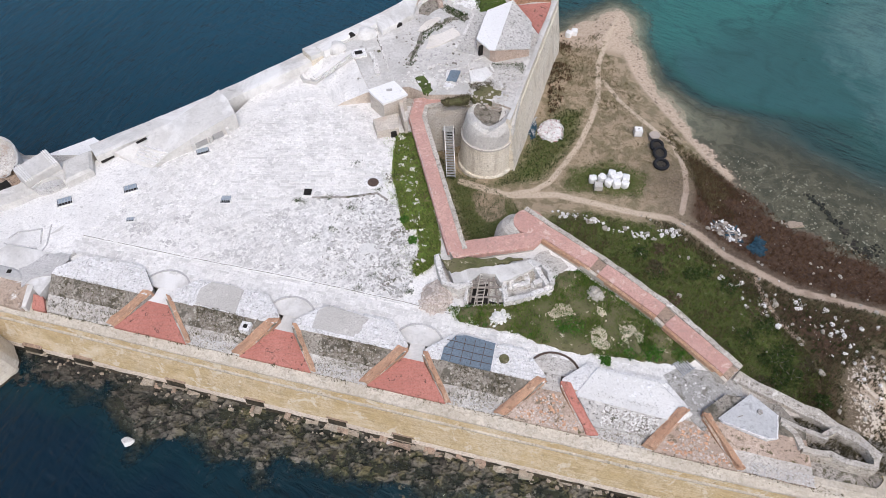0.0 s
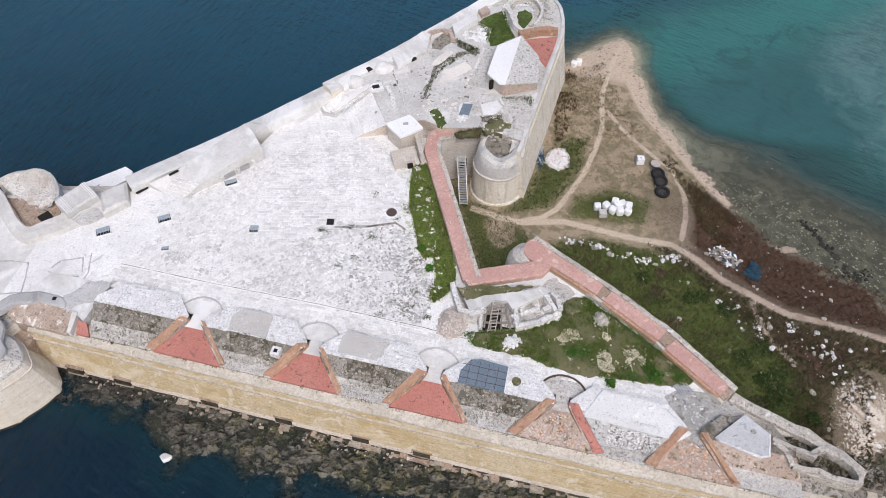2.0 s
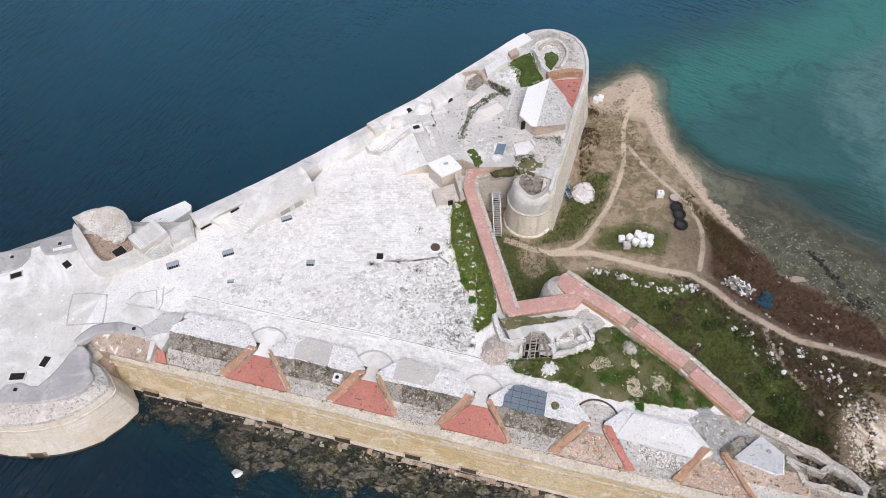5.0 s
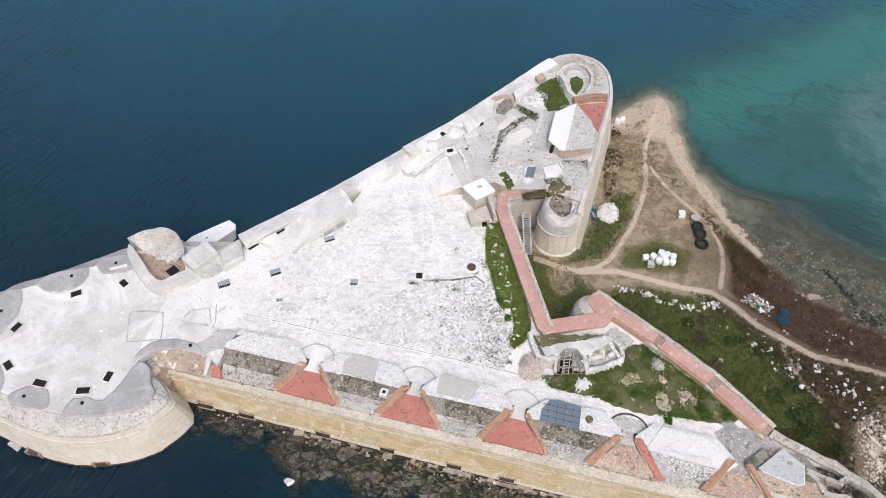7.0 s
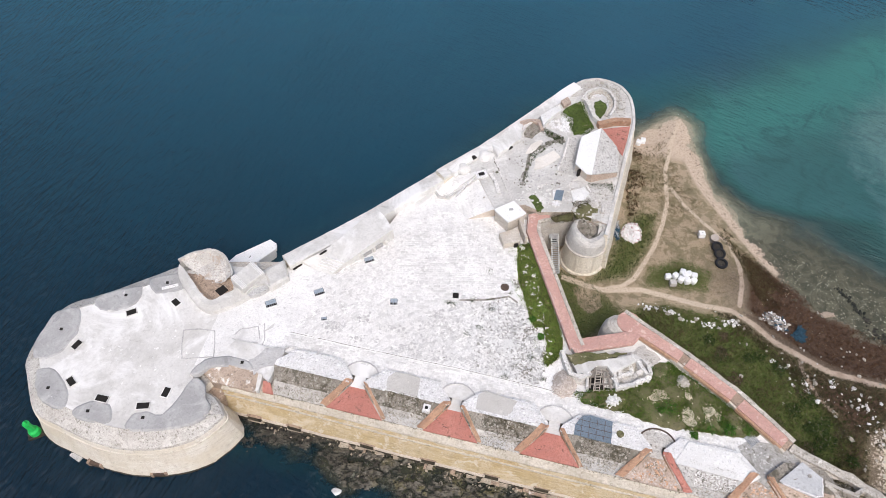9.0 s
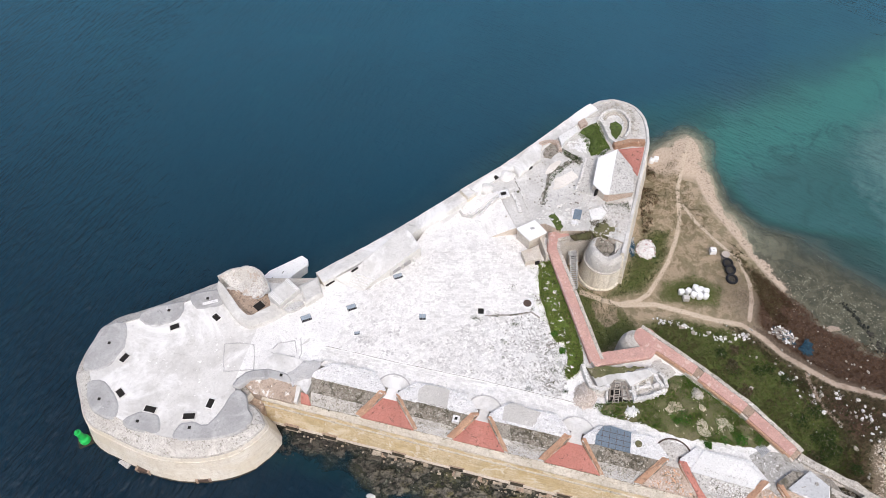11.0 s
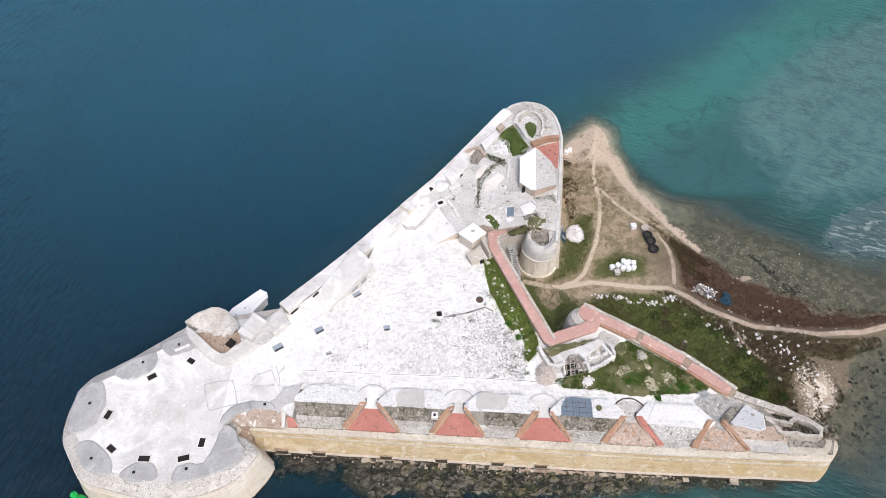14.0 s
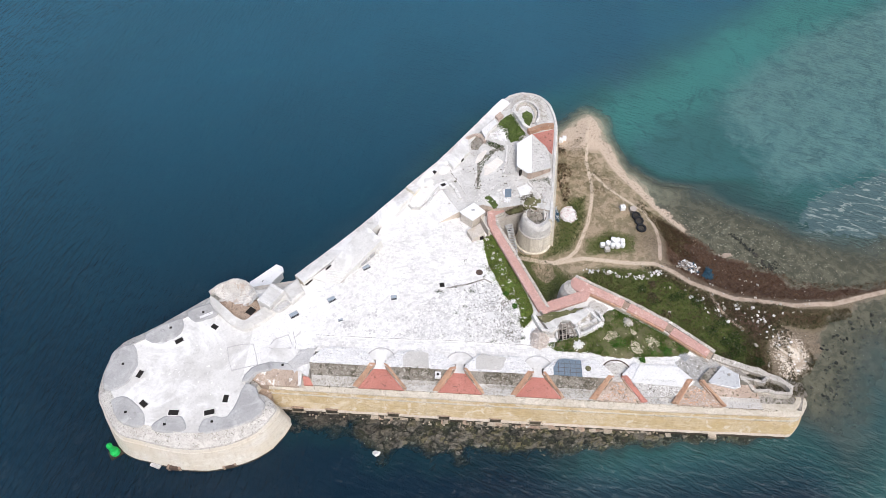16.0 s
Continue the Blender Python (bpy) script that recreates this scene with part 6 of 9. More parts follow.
for box_line in ([(-51.9, 49.6), (-49.6, 49.9), (-47.4, 49.7), (-46.9, 47.6), (-46.6, 45.5), (-51.0, 45.0), (-51.6, 47.2), (-51.9, 49.6)], [(-44.4, 49.1), (-43.7, 50.1), (-41.2, 50.7), (-40.6, 48.6)], [(-44.6, 48.6), (-42.9, 47.8), (-40.8, 48.0)], [(-40.4, 51.4), (-39.9, 48.6), (-40.4, 46.4)]):
    structure(part("kerb_line", weather(sweep(split_long(box_line, 0.6), [(-0.07, ZT + 0.06), (-0.07, ZT - 0.1), (0.07, ZT - 0.1), (0.07, ZT + 0.07)]), 0.06, 2), M_ROOFGREY), "low line of rough stones set in the roof", "kerb")

lumpy("rough_render", [(-41.2, 45.0), (-38.9, 47.2), (-36.2, 47.3), (-37.6, 44.4), (-39.5, 43.8), (-40.3, 42.7)], ZT - 0.1, 8.16, 0.1, M_ROOFGREY, "cracked grey render beside the bastion neck", "patch", 0.5)

# ---- sea side of the bastion neck: ruined turret, stepped roof, jetty ----
SHELL = curve([(-55.3, 60.9), (-52.9, 62.4), (-50.7, 63.0), (-48.6, 62.2), (-46.8, 60.0), (-46.3, 58.2)], 4)
HEART = (-49.4, 57.6)
bm = bmesh.new()
rows = []
for share, z in ((1.0, -1.0), (1.0, 9.7), (0.94, 9.8), (0.86, 9.2), (0.62, 8.45), (0.36, 8.15), (0.12, 8.0)):
    rows.append([bm.verts.new((HEART[0] + (x - HEART[0]) * share, HEART[1] + (y - HEART[1]) * share, z + (0.5 * wavy(x * share, y * share, 1.2, 3) if 0.2 < share < 0.9 else 0))) for x, y in SHELL])
for level, (a, b) in enumerate(zip(rows, rows[1:])):
    for i in range(len(SHELL) - 1):
        bm.faces.new((a[i], a[i + 1], b[i + 1], b[i])).material_index = int(level < 2)
bmesh.ops.subdivide_edges(bm, edges=bm.edges[:], cuts=1, use_grid_fill=True)
structure(part("ruin_shell", weather(weather(bm, 0.14, 0.8), 0.06, 2.2), [M_SHELL, M_NECK]), "plastered half shell of a ruined turret with brown stains", "wall")
LIP_OUT = [(-55.2, 59.2), (-54.6, 57.9), (-52.7, 55.5), (-50.5, 53.3), (-48.4, 52.4), (-45.7, 53.5), (-43.4, 55.2), (-41.6, 56.1), (-38.2, 58.9)]
LIP_IN = [(-55.2, 60.6), (-53.9, 59.4), (-52.2, 57.4), (-50.4, 55.3), (-48.8, 54.4), (-47.3, 55.4), (-44.4, 57.5), (-42.2, 59.9), (-39.4, 62.1)]
structure(part("ruin_pit", weather(prism(split_long([(-54.0, 59.4), (-48.8, 54.2), (-46.2, 56.2), (-46.6, 58.8), (-50.0, 59.5)], 0.5, True), 5.5, 7.98), 0.12, 1.5), M_BROWN), "brown rubble floor of the ruined turret", "floor")
structure(part("ruin_opening", prism([(-48.9, 56.4), (-47.9, 57.5), (-46.9, 56.6), (-47.9, 55.6)], 7.2, 8.08), M_DARK), "dark square opening in the turret floor", "opening")
out_line, in_line = curve(LIP_OUT, 4), curve(LIP_IN, 4)
bm = bmesh.new()
rows = []
for share, z in ((0.0, ZT - 0.4), (0.0, ZT + 0.05), (0.1, 8.45), (0.5, 8.7), (0.96, 8.75), (1.0, 8.65), (1.0, 7.0)):
    rows.append([bm.verts.new((a[0] + (b[0] - a[0]) * share, a[1] + (b[1] - a[1]) * share, z)) for a, b in zip(out_line, in_line)])
for a, b in zip(rows, rows[1:]):
    for i in range(len(out_line) - 1):
        bm.faces.new((a[i], a[i + 1], b[i + 1], b[i]))
for i in (0, -1):
    bm.faces.new([r_[i] for r_ in rows])
bmesh.ops.recalc_face_normals(bm, faces=bm.faces[:])
structure(part("curved_parapet", weather(bm, 0.05, 1.1), M_NECK), "smooth curved grey parapet at the neck", "parapet")
structure(part("rubble_ring", weather(sweep(split_long([(-53.6, 59.0), (-52.0, 57.2), (-50.2, 55.2), (-48.8, 54.5)], 0.35), [(0.05, 8.7), (0.05, 7.4), (-0.6, 7.4), (-0.5, 8.35)]), 0.16, 1.8), M_BROWN), "eroded brown brickwork along the inner edge of the curved parapet", "wall")
block_ring = split_long([(-42.1, 59.9), (-39.2, 62.2), (-37.9, 58.9), (-40.4, 56.6)], 0.5, True)
bm = loft([flat(block_ring, 6.5), flat(shrink(block_ring, 0.97), 8.65), flat(shrink(block_ring, 0.78), 8.95)])
structure(part("neck_block", weather(bm, 0.08, 1.0), M_NECK), "rounded pale block at the end of the curved parapet", "wall")
# a solid grey prism shows the niche; its shade is in the colour
niche = curve([(-43.7, 55.7), (-42.9, 56.7), (-41.3, 57.4), (-40.7, 56.9), (-41.6, 56.1), (-42.9, 55.4)], 3, True)
structure(part("niche", prism(niche, 8.0, 8.66), M_ROOFGREY), "long niche in the curved parapet, its shade painted in grey", "niche")
structure(part("niche_rim", weather(sweep(curve([(-43.8, 55.6), (-43.0, 56.9), (-41.3, 57.6), (-40.6, 57.0)], 4), [(0.1, 8.95), (0.1, 8.2), (-0.12, 8.2), (-0.12, 8.95)]), 0.03), M_NECK), "raised arched rim of the niche", "wall")
structure(part("roof_slab", weather(box(bmesh.new(), -55.9, 56.9, ZT, 2.4, 0.5, 0.16, 0.35), 0.03), M_SLAB), "narrow pale slab beside a roof opening", "slab")
stair = tagged(new("stepped_roof"), "white stepped stone roof beside the ruined turret", "roof")
st = [(-46.4, 57.6), (-43.7, 60.9), (-41.5, 58.9), (-44.2, 55.7)]
part("block", weather(loft([flat(split_long(st, 0.7, True), 2), flat(split_long(st, 0.7, True), 9.7), flat(shrink(split_long(st, 0.7, True), 0.93), 9.9)]), 0.06, 1.2), M_BASTION, stair)
a0, a1, b1, b0 = (Vector(p) for p in st)
for k, t0 in enumerate((0.02, 0.075, 0.13, 0.185, 0.83, 0.885, 0.94)):
    q = [tuple(a0.lerp(a1, t0)), tuple(a0.lerp(a1, t0 + 0.035)), tuple(b0.lerp(b1, t0 + 0.035)), tuple(b0.lerp(b1, t0))]
    part("step", weather(prism(split_long(q, 0.5, True), 9.6, 9.96 + 0.03 * (k % 2)), 0.03, 2), M_PLASTER, stair)
jet = tagged(new("stone_jetty"), "white stone jetty slab reaching over the sea", "jetty")
jl = split_long([(-51.5, 64.0), (-49.4, 67.1), (-44.3, 70.6), (-43.1, 69.8), (-42.9, 68.8), (-45.3, 66.2), (-46.8, 62.9)], 0.9, True)
part("deck", weather(loft([flat(shrink(jl, 0.92), -2), flat(shrink(jl, 0.92), 1.7), flat(jl, 1.75), flat(jl, 2.3)]), 0.05), M_WHITEROOF, jet)
for q_ in ((-48.7, 65.6), (-47.0, 66.9)):
    part("deck_slot", box(bmesh.new(), *q_, 2.25, 0.12, 0.5, 0.07, -0.5), M_DARK, jet, "narrow drain slot")
structure(part("neck_base", prism([(-55.3, 62.2), (-48.6, 62.5), (-39.3, 62.9), (-37.8, 59.8), (-45.3, 53.3), (-51.7, 55.0)], -1, 7.0), M_GREY), "lower sea wall below the neck", "wall")


# ---- middle court: grass strip, garden, ruins ----
M_GRASS = stone("court_grass", (0.17, 0.25, 0.045), (0.12, 0.19, 0.035), (0.07, 0.10, 0.024), 0.56, 1.2, 9.0, moss=(0.26, 0.24, 0.12), moss_at=0.58, moss_size=0.7, bump=1.0)
M_CHALKY = stone("bare_limestone", (0.66, 0.59, 0.47), (0.56, 0.485, 0.37), (0.25, 0.22, 0.12), 0.60, 1.6, 5.0, moss=(0.12, 0.13, 0.045), moss_at=0.62, moss_size=1.1, bump=1.0, speck=0.6)
M_GARDEN = stone("garden_soil", (0.10, 0.11, 0.04), (0.17, 0.15, 0.085), (0.065, 0.07, 0.028), 0.54, 0.6, 5.0, moss=(0.50, 0.44, 0.34), moss_at=0.59, moss_size=0.9, bump=1.0, speck=0.8)


lumpy("lawn", GRASS_STRIP, ZT - 0.2, ZT + 0.04, 0.12, M_GRASS, "bright green grass strip along the inner wall", "grass", 0.5)
GARDEN = [(4.1, 42.2), (7.6, 42.8), (10.2, 42.9), (14.6, 44.6), (15.6, 47.4), (18.1, 47.5), (21.9, 44.1), (26.2, 40.4), (28.8, 37.4), (26.2, 36.7), (21.6, 37.3), (16.0, 37.7), (11.0, 39.6), (5.3, 40.6)]
lumpy("garden", GARDEN, ZT - 0.3, ZT + 0.05, 0.3, M_GARDEN, "patchy grass and bare limestone ground", "ground", 0.6)
RUIN_BED = [(2.7, 48.2), (5.1, 47.9), (13.1, 49.0), (14.6, 50.3), (16.8, 48.0), (14.6, 44.7), (10.2, 42.9), (7.2, 42.8), (4.7, 43.6), (3.8, 44.7)]
lumpy("casemate_grass", [(3.3, 47.7), (4.2, 45.8), (7.0, 46.9), (10.2, 47.5), (12.0, 48.2), (5.2, 47.9)], 8.6, 8.88, 0.12, M_GARDEN, "thin brown grass on the casemate roof", "grass", 0.4)
lumpy("ruin_ground", RUIN_BED, ZT - 0.3, ZT + 0.06, 0.15, M_GRAVEL, "rubble-strewn ground of the ruin", "ground", 0.6)

# grey ruined casemate front with its timber-filled pit
front_line = [(2.7, 48.2), (3.1, 46.6), (3.7, 44.7), (5.1, 44.2), (6.5, 44.9)]
structure(part("casemate_wall", weather(sweep(split_long(front_line, 0.7), [(-0.28, 9.0), (-0.28, ZT - 0.3), (0.28, ZT - 0.3), (0.28, 9.0)]), 0.10, 1.6), M_RUINSTONE), "pale ruined casemate wall with worn top", "wall")
structure(part("casemate_roof", weather(prism(split_long([(3.6, 47.5), (5.2, 46.6), (9.9, 47.3), (13.0, 48.1), (13.9, 47.5), (11.2, 45.9), (9.5, 45.0), (8.9, 46.0), (7.5, 46.1), (6.5, 45.1), (4.7, 44.6)], 0.7, True), ZT - 0.2, 8.85), 0.08), M_NECK), "grassy casemate roof with a grey stone edge", "roof")
pit = [(6.2, 42.7), (6.5, 45.1), (7.4, 46.2), (8.8, 46.3), (9.7, 45.4), (9.9, 43.0)]
structure(part("pit", prism(pit, ZT - 0.2, ZT + 0.12), M_DARK), "dark arched pit", "pit")
arch = [(6.1, 42.7), (6.3, 44.6), (7.2, 45.9), (8.8, 46.1), (9.8, 44.9), (10.0, 42.8)]
structure(part("pit_arch", weather(sweep(curve(arch, 4), [(0.02, 8.7), (0.02, ZT), (0.28, ZT), (0.28, 8.65)]), 0.09, 1.8), M_RUINSTONE), "arched stone rim of the pit", "wall")
props = tagged(new("timber_shoring"), "grey timber beams propping the open pit", "timber")
P0 = Vector((*(8.0, 44.2), 0))
px, py = P0.x, P0.y
for k, (ax, ay, az, bx, by, bz, w) in enumerate(((-1.6, -1.2, 8.0, -1.3, 1.5, 8.6, 0.22), (-0.9, -1.5, 8.1, -0.8, 1.8, 8.7, 0.2), (1.3, -1.3, 8.0, 0.8, 1.6, 8.6, 0.22), (0.3, -1.4, 8.0, 0.3, 1.4, 8.6, 0.16),
                                                 (-1.7, 0.4, 8.35, 1.6, 0.5, 8.35, 0.25), (-1.5, -0.7, 8.25, 1.6, -0.6, 8.25, 0.2), (-1.1, 1.2, 8.55, 1.1, 1.2, 8.55, 0.2), (-1.5, 0.8, 8.5, -0.2, 0.85, 8.5, 0.4))):
    part("beam", bar(bmesh.new(), (px + ax, py + ay, az), (px + bx, py + by, bz), w, 0.12), M_WOOD, props)
ladder = tagged(new("wooden_ladder"), "weathered wooden ladder leaning over the pit", "ladder")
A, B = Vector((*(7.2, 42.5), 8.0)), Vector((*(7.7, 45.3), 9.0))
side = Vector((0.42, 0.05, 0))
for sgn in (-1, 1):
    part("rail", bar(bmesh.new(), A + side * sgn, B + side * sgn * 0.85, 0.1, 0.12), M_BAGWOOD, ladder)
for k in range(8):
    m = A.lerp(B, (k + 0.5) / 8)
    part("rung", bar(bmesh.new(), m - side, m + side, 0.08, 0.06), M_BAGWOOD, ladder)

rng = np.random.default_rng(21)


def heap(name, poly, n, top, size, material, label, seed, low=0.7):
    r = np.random.default_rng(seed)
    x, y = spread(r, poly, n)
    cx, cy = np.mean(poly, 0)
    _, far = inside(x, y, poly)
    z = ZT + top * np.clip(far / max(far.max(), 0.1), 0, 1) ** 0.8
    s = r.uniform(size * 0.5, size * 1.2, len(x))
    core = split_long(poly, 0.7, True)
    ob = tagged(new(name), label, "rubble", kind="stuff")
    part("core", weather(loft([flat(core, ZT - 0.1), flat(shrink(core, 0.7), ZT + top * 0.5), flat(shrink(core, 0.25), ZT + top * 0.9)]), 0.1, 2), material, ob)
    stones("stone", np.stack([x, y, z, s], -1), material, "", "", low, 1, seed, ob)
    return ob


heap("rubble_heap", [(1.2, 43.2), (1.6, 44.9), (2.9, 45.7), (4.2, 44.8), (4.7, 43.3), (3.9, 41.7), (2.3, 41.4), (1.3, 42.1)], 420, 1.1, 0.2, M_CHIPS, "pinkish heap of broken stone on the paving", 31)
heap("stone_heap", [(8.2, 41.0), (8.8, 42.3), (10.2, 42.2), (10.8, 41.3), (10.1, 40.4), (8.8, 40.3)], 60, 0.5, 0.26, M_PLASTER, "small heap of white stone blocks on the grass", 32)
heap("limestone_heap", [(18.2, 44.8), (19.3, 45.6), (20.5, 44.7), (20.0, 43.5), (18.8, 43.7)], 50, 0.5, 0.35, M_BOULDER, "pale limestone outcrop beside the land wall", 33)
heap("rubble_heap", [(10.0, 46.7), (11.7, 47.6), (13.4, 48.1), (14.0, 46.9), (12.9, 45.3), (10.9, 44.8), (10.1, 45.6)], 90, 0.5, 0.38, M_BOULDER, "tumbled wall stones in the ruin", 34)
for line, high in (([(9.9, 45.3), (10.0, 43.0), (11.4, 43.3), (12.6, 43.8), (14.9, 44.9)], 8.7), ([(14.0, 47.2), (14.6, 46.6), (14.8, 44.9)], 9.1), ([(10.6, 44.9), (10.7, 46.5), (12.1, 46.9), (12.4, 45.4), (10.7, 44.9)], 8.45), ([(12.4, 47.9), (13.5, 46.8), (14.3, 45.0)], 8.9), ([(13.0, 45.2), (14.2, 46.0)], 8.7)):
    structure(part("ruin_wall", weather(sweep(split_long(line, 0.4), [(-0.24, high), (-0.24, ZT - 0.2), (0.24, ZT - 0.2), (0.24, high)]), 0.16, 1.8), M_RUINSTONE), "low broken wall of pale stones", "wall")
    along_ = split_long(line, 0.22)
    stones("wall_stones", [(a + rng.normal(0, 0.16), b + rng.normal(0, 0.16), 8.1 + 0.45 * rng.random() ** 2, 0.16 + 0.26 * rng.random()) for a, b in along_], M_RUINSTONE, "tumbled blocks of a broken wall", "stones", 0.7, 1, 140)
boards = tagged(new("loose_boards"), "loose pale boards lying beside the rubble", "boards", kind="stuff")
for (bx, by), l, w, turn in zip([(4.5, 42.5), (5.1, 41.8), (3.9, 43.0), (3.8, 44.2), (5.6, 40.5)], (1.3, 1.3, 1.8, 2.0, 1.4), (0.5, 0.8, 0.12, 0.1, 0.15), (30, 10, 60, 80, -12)):
    part("board", box(bmesh.new(), bx, by, ZT + 0.1, l, w, 0.05, radians(turn)), M_SLAB, boards)
grate = tagged(new("iron_grate"), "grey slatted metal grate lying by the wall", "grate")
gx0, gy0 = (27.2, 36.6)
for k in range(6):
    part("slat", box(bmesh.new(), gx0 + (k - 2.5) * 0.26 * 0.8, gy0 + (k - 2.5) * 0.26 * 0.55, ZT + 0.1, 0.14, 1.5, 0.06, radians(34)), M_STEEL, grate)
for s_ in (-0.7, 0.7):
    part("rail", box(bmesh.new(), gx0 - s_ * 0.55, gy0 + s_ * 0.8, ZT + 0.04, 1.9, 0.1, 0.06, radians(34)), M_STEEL, grate)

# ---- north: house details, tiled floor, gun ring ----
door_at = (7.2, 81.0)
part("doorway", box(bmesh.new(), door_at[0], door_at[1], ZU - 0.05, 0.3, 1.0, 1.5, radians(-52)), M_DARK, house_wall, "dark low doorway")
structure(part("red_floor", prism([(12.0, 92.0), (17.0, 92.9), (16.2, 89.8), (14.9, 85.6), (13.7, 88.4)], ZU - 0.1, ZU + 0.12), M_RED), "triangular red tiled floor", "floor")
structure(part("red_floor_wall", weather(sweep(split_long([(11.2, 92.4), (14.5, 93.5), (17.0, 93.5)], 0.8), [(-0.45, 10.7), (-0.45, ZU - 0.2), (0.45, ZU - 0.2), (0.45, 10.7)]), 0.08), M_BRICK), "worn brick and stone cross wall", "wall")
gun_ring = curve([(8.9, 98.9), (9.9, 100.8), (11.3, 101.9), (12.9, 102.1), (14.1, 101.1), (14.8, 99.2), (14.5, 96.8), (13.5, 94.9)], 4)
structure(part("gun_ring_wall", weather(sweep(gun_ring, [(0.2, 10.35), (0.22, ZU - 0.2), (-0.22, ZU - 0.2), (-0.2, 10.3)]), 0.09, 1.7), M_RUINSTONE), "curved stone ring wall of a gun position", "wall")
structure(part("ring_step", weather(sweep(offset(gun_ring, -0.75), [(0.3, 9.95), (0.3, ZU - 0.2), (-0.3, ZU - 0.2), (-0.3, 9.9)]), 0.15, 1.9), M_COPING), "low broken step inside the ring wall", "wall")
structure(part("rampart_stub", weather(sweep(split_long([(9.4, 99.7), (10.1, 97.1), (10.7, 94.6), (11.9, 93.2)], 0.6), [(-0.35, 10.45), (-0.45, ZU - 0.2), (0.45, ZU - 0.2), (0.35, 10.45)]), 0.2, 1.4), M_RUINSTONE), "stub of a thick broken wall", "wall")
lumpy("lawn", [(5.2, 96.3), (6.6, 97.8), (8.6, 99.0), (9.6, 95.2), (10.6, 92.9), (8.4, 90.7), (7.0, 90.3), (6.6, 92.2), (7.2, 94.6)], ZU - 0.2, ZU + 0.05, 0.15, M_LAWN, "grass inside the northern gun position", "grass", 0.5)
lumpy("lawn", [(11.2, 98.7), (12.4, 99.6), (13.4, 98.2), (12.9, 96.0), (11.9, 94.8), (11.2, 95.6)], ZU - 0.2, ZU + 0.05, 0.1, M_LAWN, "grass inside the gun ring", "grass", 0.5)
lumpy("lawn", [(8.6, 78.8), (11.8, 79.3), (12.9, 77.8), (11.2, 75.8), (9.2, 77.1)], ZU - 0.2, ZU + 0.04, 0.1, M_GARDEN, "mossy patch beside the house", "grass", 0.5)
lumpy("lawn", [(5.5, 73.0), (6.8, 74.9), (9.9, 75.2), (10.0, 72.9), (8.6, 71.9), (6.6, 72.2)], ZU - 0.8, ZU - 0.05, 0.2, M_GARDEN, "mossy rubble on the tower top", "ground", 0.5)
lumpy("lawn", [(-1.4, 75.9), (-0.3, 76.7), (1.1, 73.5), (0.5, 72.7), (-0.3, 73.3)], ZU - 0.3, ZU + 0.03, 0.1, M_LAWN, "grass in a sunken pit", "grass", 0.4)
lumpy("lawn", [(2.3, 71.7), (5.5, 72.9), (5.9, 72.4), (5.5, 71.3), (2.7, 71.0)], ZU - 0.3, ZU + 0.05, 0.1, M_GARDEN, "mossy wall top", "grass", 0.4)
for line, wide in (([(-2.5, 78.3), (-1.8, 81.3), (-1.4, 82.5), (-1.0, 85.3), (0.2, 86.6), (2.6, 88.3), (4.5, 88.9)], 0.32), ([(1.5, 91.5), (2.5, 90.4), (4.5, 89.2), (5.0, 88.4)], 0.55), ([(-7.3, 84.8), (-6.2, 81.7), (-5.5, 79.3), (-4.9, 77.3)], 0.1), ([(-6.6, 81.1), (-5.7, 80.1)], 0.25)):
    structure(part("mossy_crack", weather(sweep(split_long(line, 0.4), [(-wide, ZU + 0.04), (-wide, ZU - 0.1), (wide, ZU - 0.1), (wide, ZU + 0.05)]), 0.2, 1.3), M_RUBBLE), "dark mossy crack in the platform surface", "crack")
for pts, z, m, label in (([(0.0, 84.3), (3.3, 86.4), (4.3, 84.9), (1.6, 82.5), (-0.3, 81.8)], 0.12, M_CREAM, "smooth mortar mound"), ([(-1.7, 85.5), (-0.7, 87.5), (1.0, 88.9), (1.5, 88.7), (0.2, 86.5), (-0.7, 85.5)], 0.12, M_CREAM, "smooth mortar patch"),
                         ([(-4.6, 83.8), (-2.6, 84.6), (-2.0, 82.6), (-3.0, 79.0), (-4.6, 80.3)], 0.03, M_NECK, "grey rendered patch"),                          ([(5.6, 77.2), (7.8, 78.2), (8.6, 76.8), (7.7, 75.4), (5.9, 75.1)], 0.25, M_PLASTER, "white rendered dome patch"), ([(2.7, 77.5), (4.3, 78.1), (3.7, 74.1), (2.4, 74.1)], 0.08, M_SLAB, "pale stone frame")):
    structure(part("render_patch", weather(prism(split_long(pts, 0.5, True), ZU - 0.2, ZU + z), 0.16, 1.2), m), label + " on the platform", "patch")
pad2 = tagged(new("metal_trapdoor"), "dark grey metal trapdoor in a pale stone frame", "trapdoor")
part("leaf", prism([(3.2, 77.4), (4.5, 77.3), (4.0, 75.2), (2.7, 75.3)], ZU + 0.05, ZU + 0.2), M_TARFELT, pad2)
arch_wall = [(-2.6, 89.8), (-2.1, 92.5), (-0.6, 93.3), (0.9, 92.9), (1.3, 91.0)]
structure(part("brick_arch_ruin", weather(sweep(split_long(arch_wall, 0.6), [(-0.35, 10.25), (-0.35, ZU - 0.2), (0.4, ZU - 0.2), (0.35, 10.2)]), 0.16, 1.4), M_PINKSTONE), "broken brick arch at the platform edge", "wall")
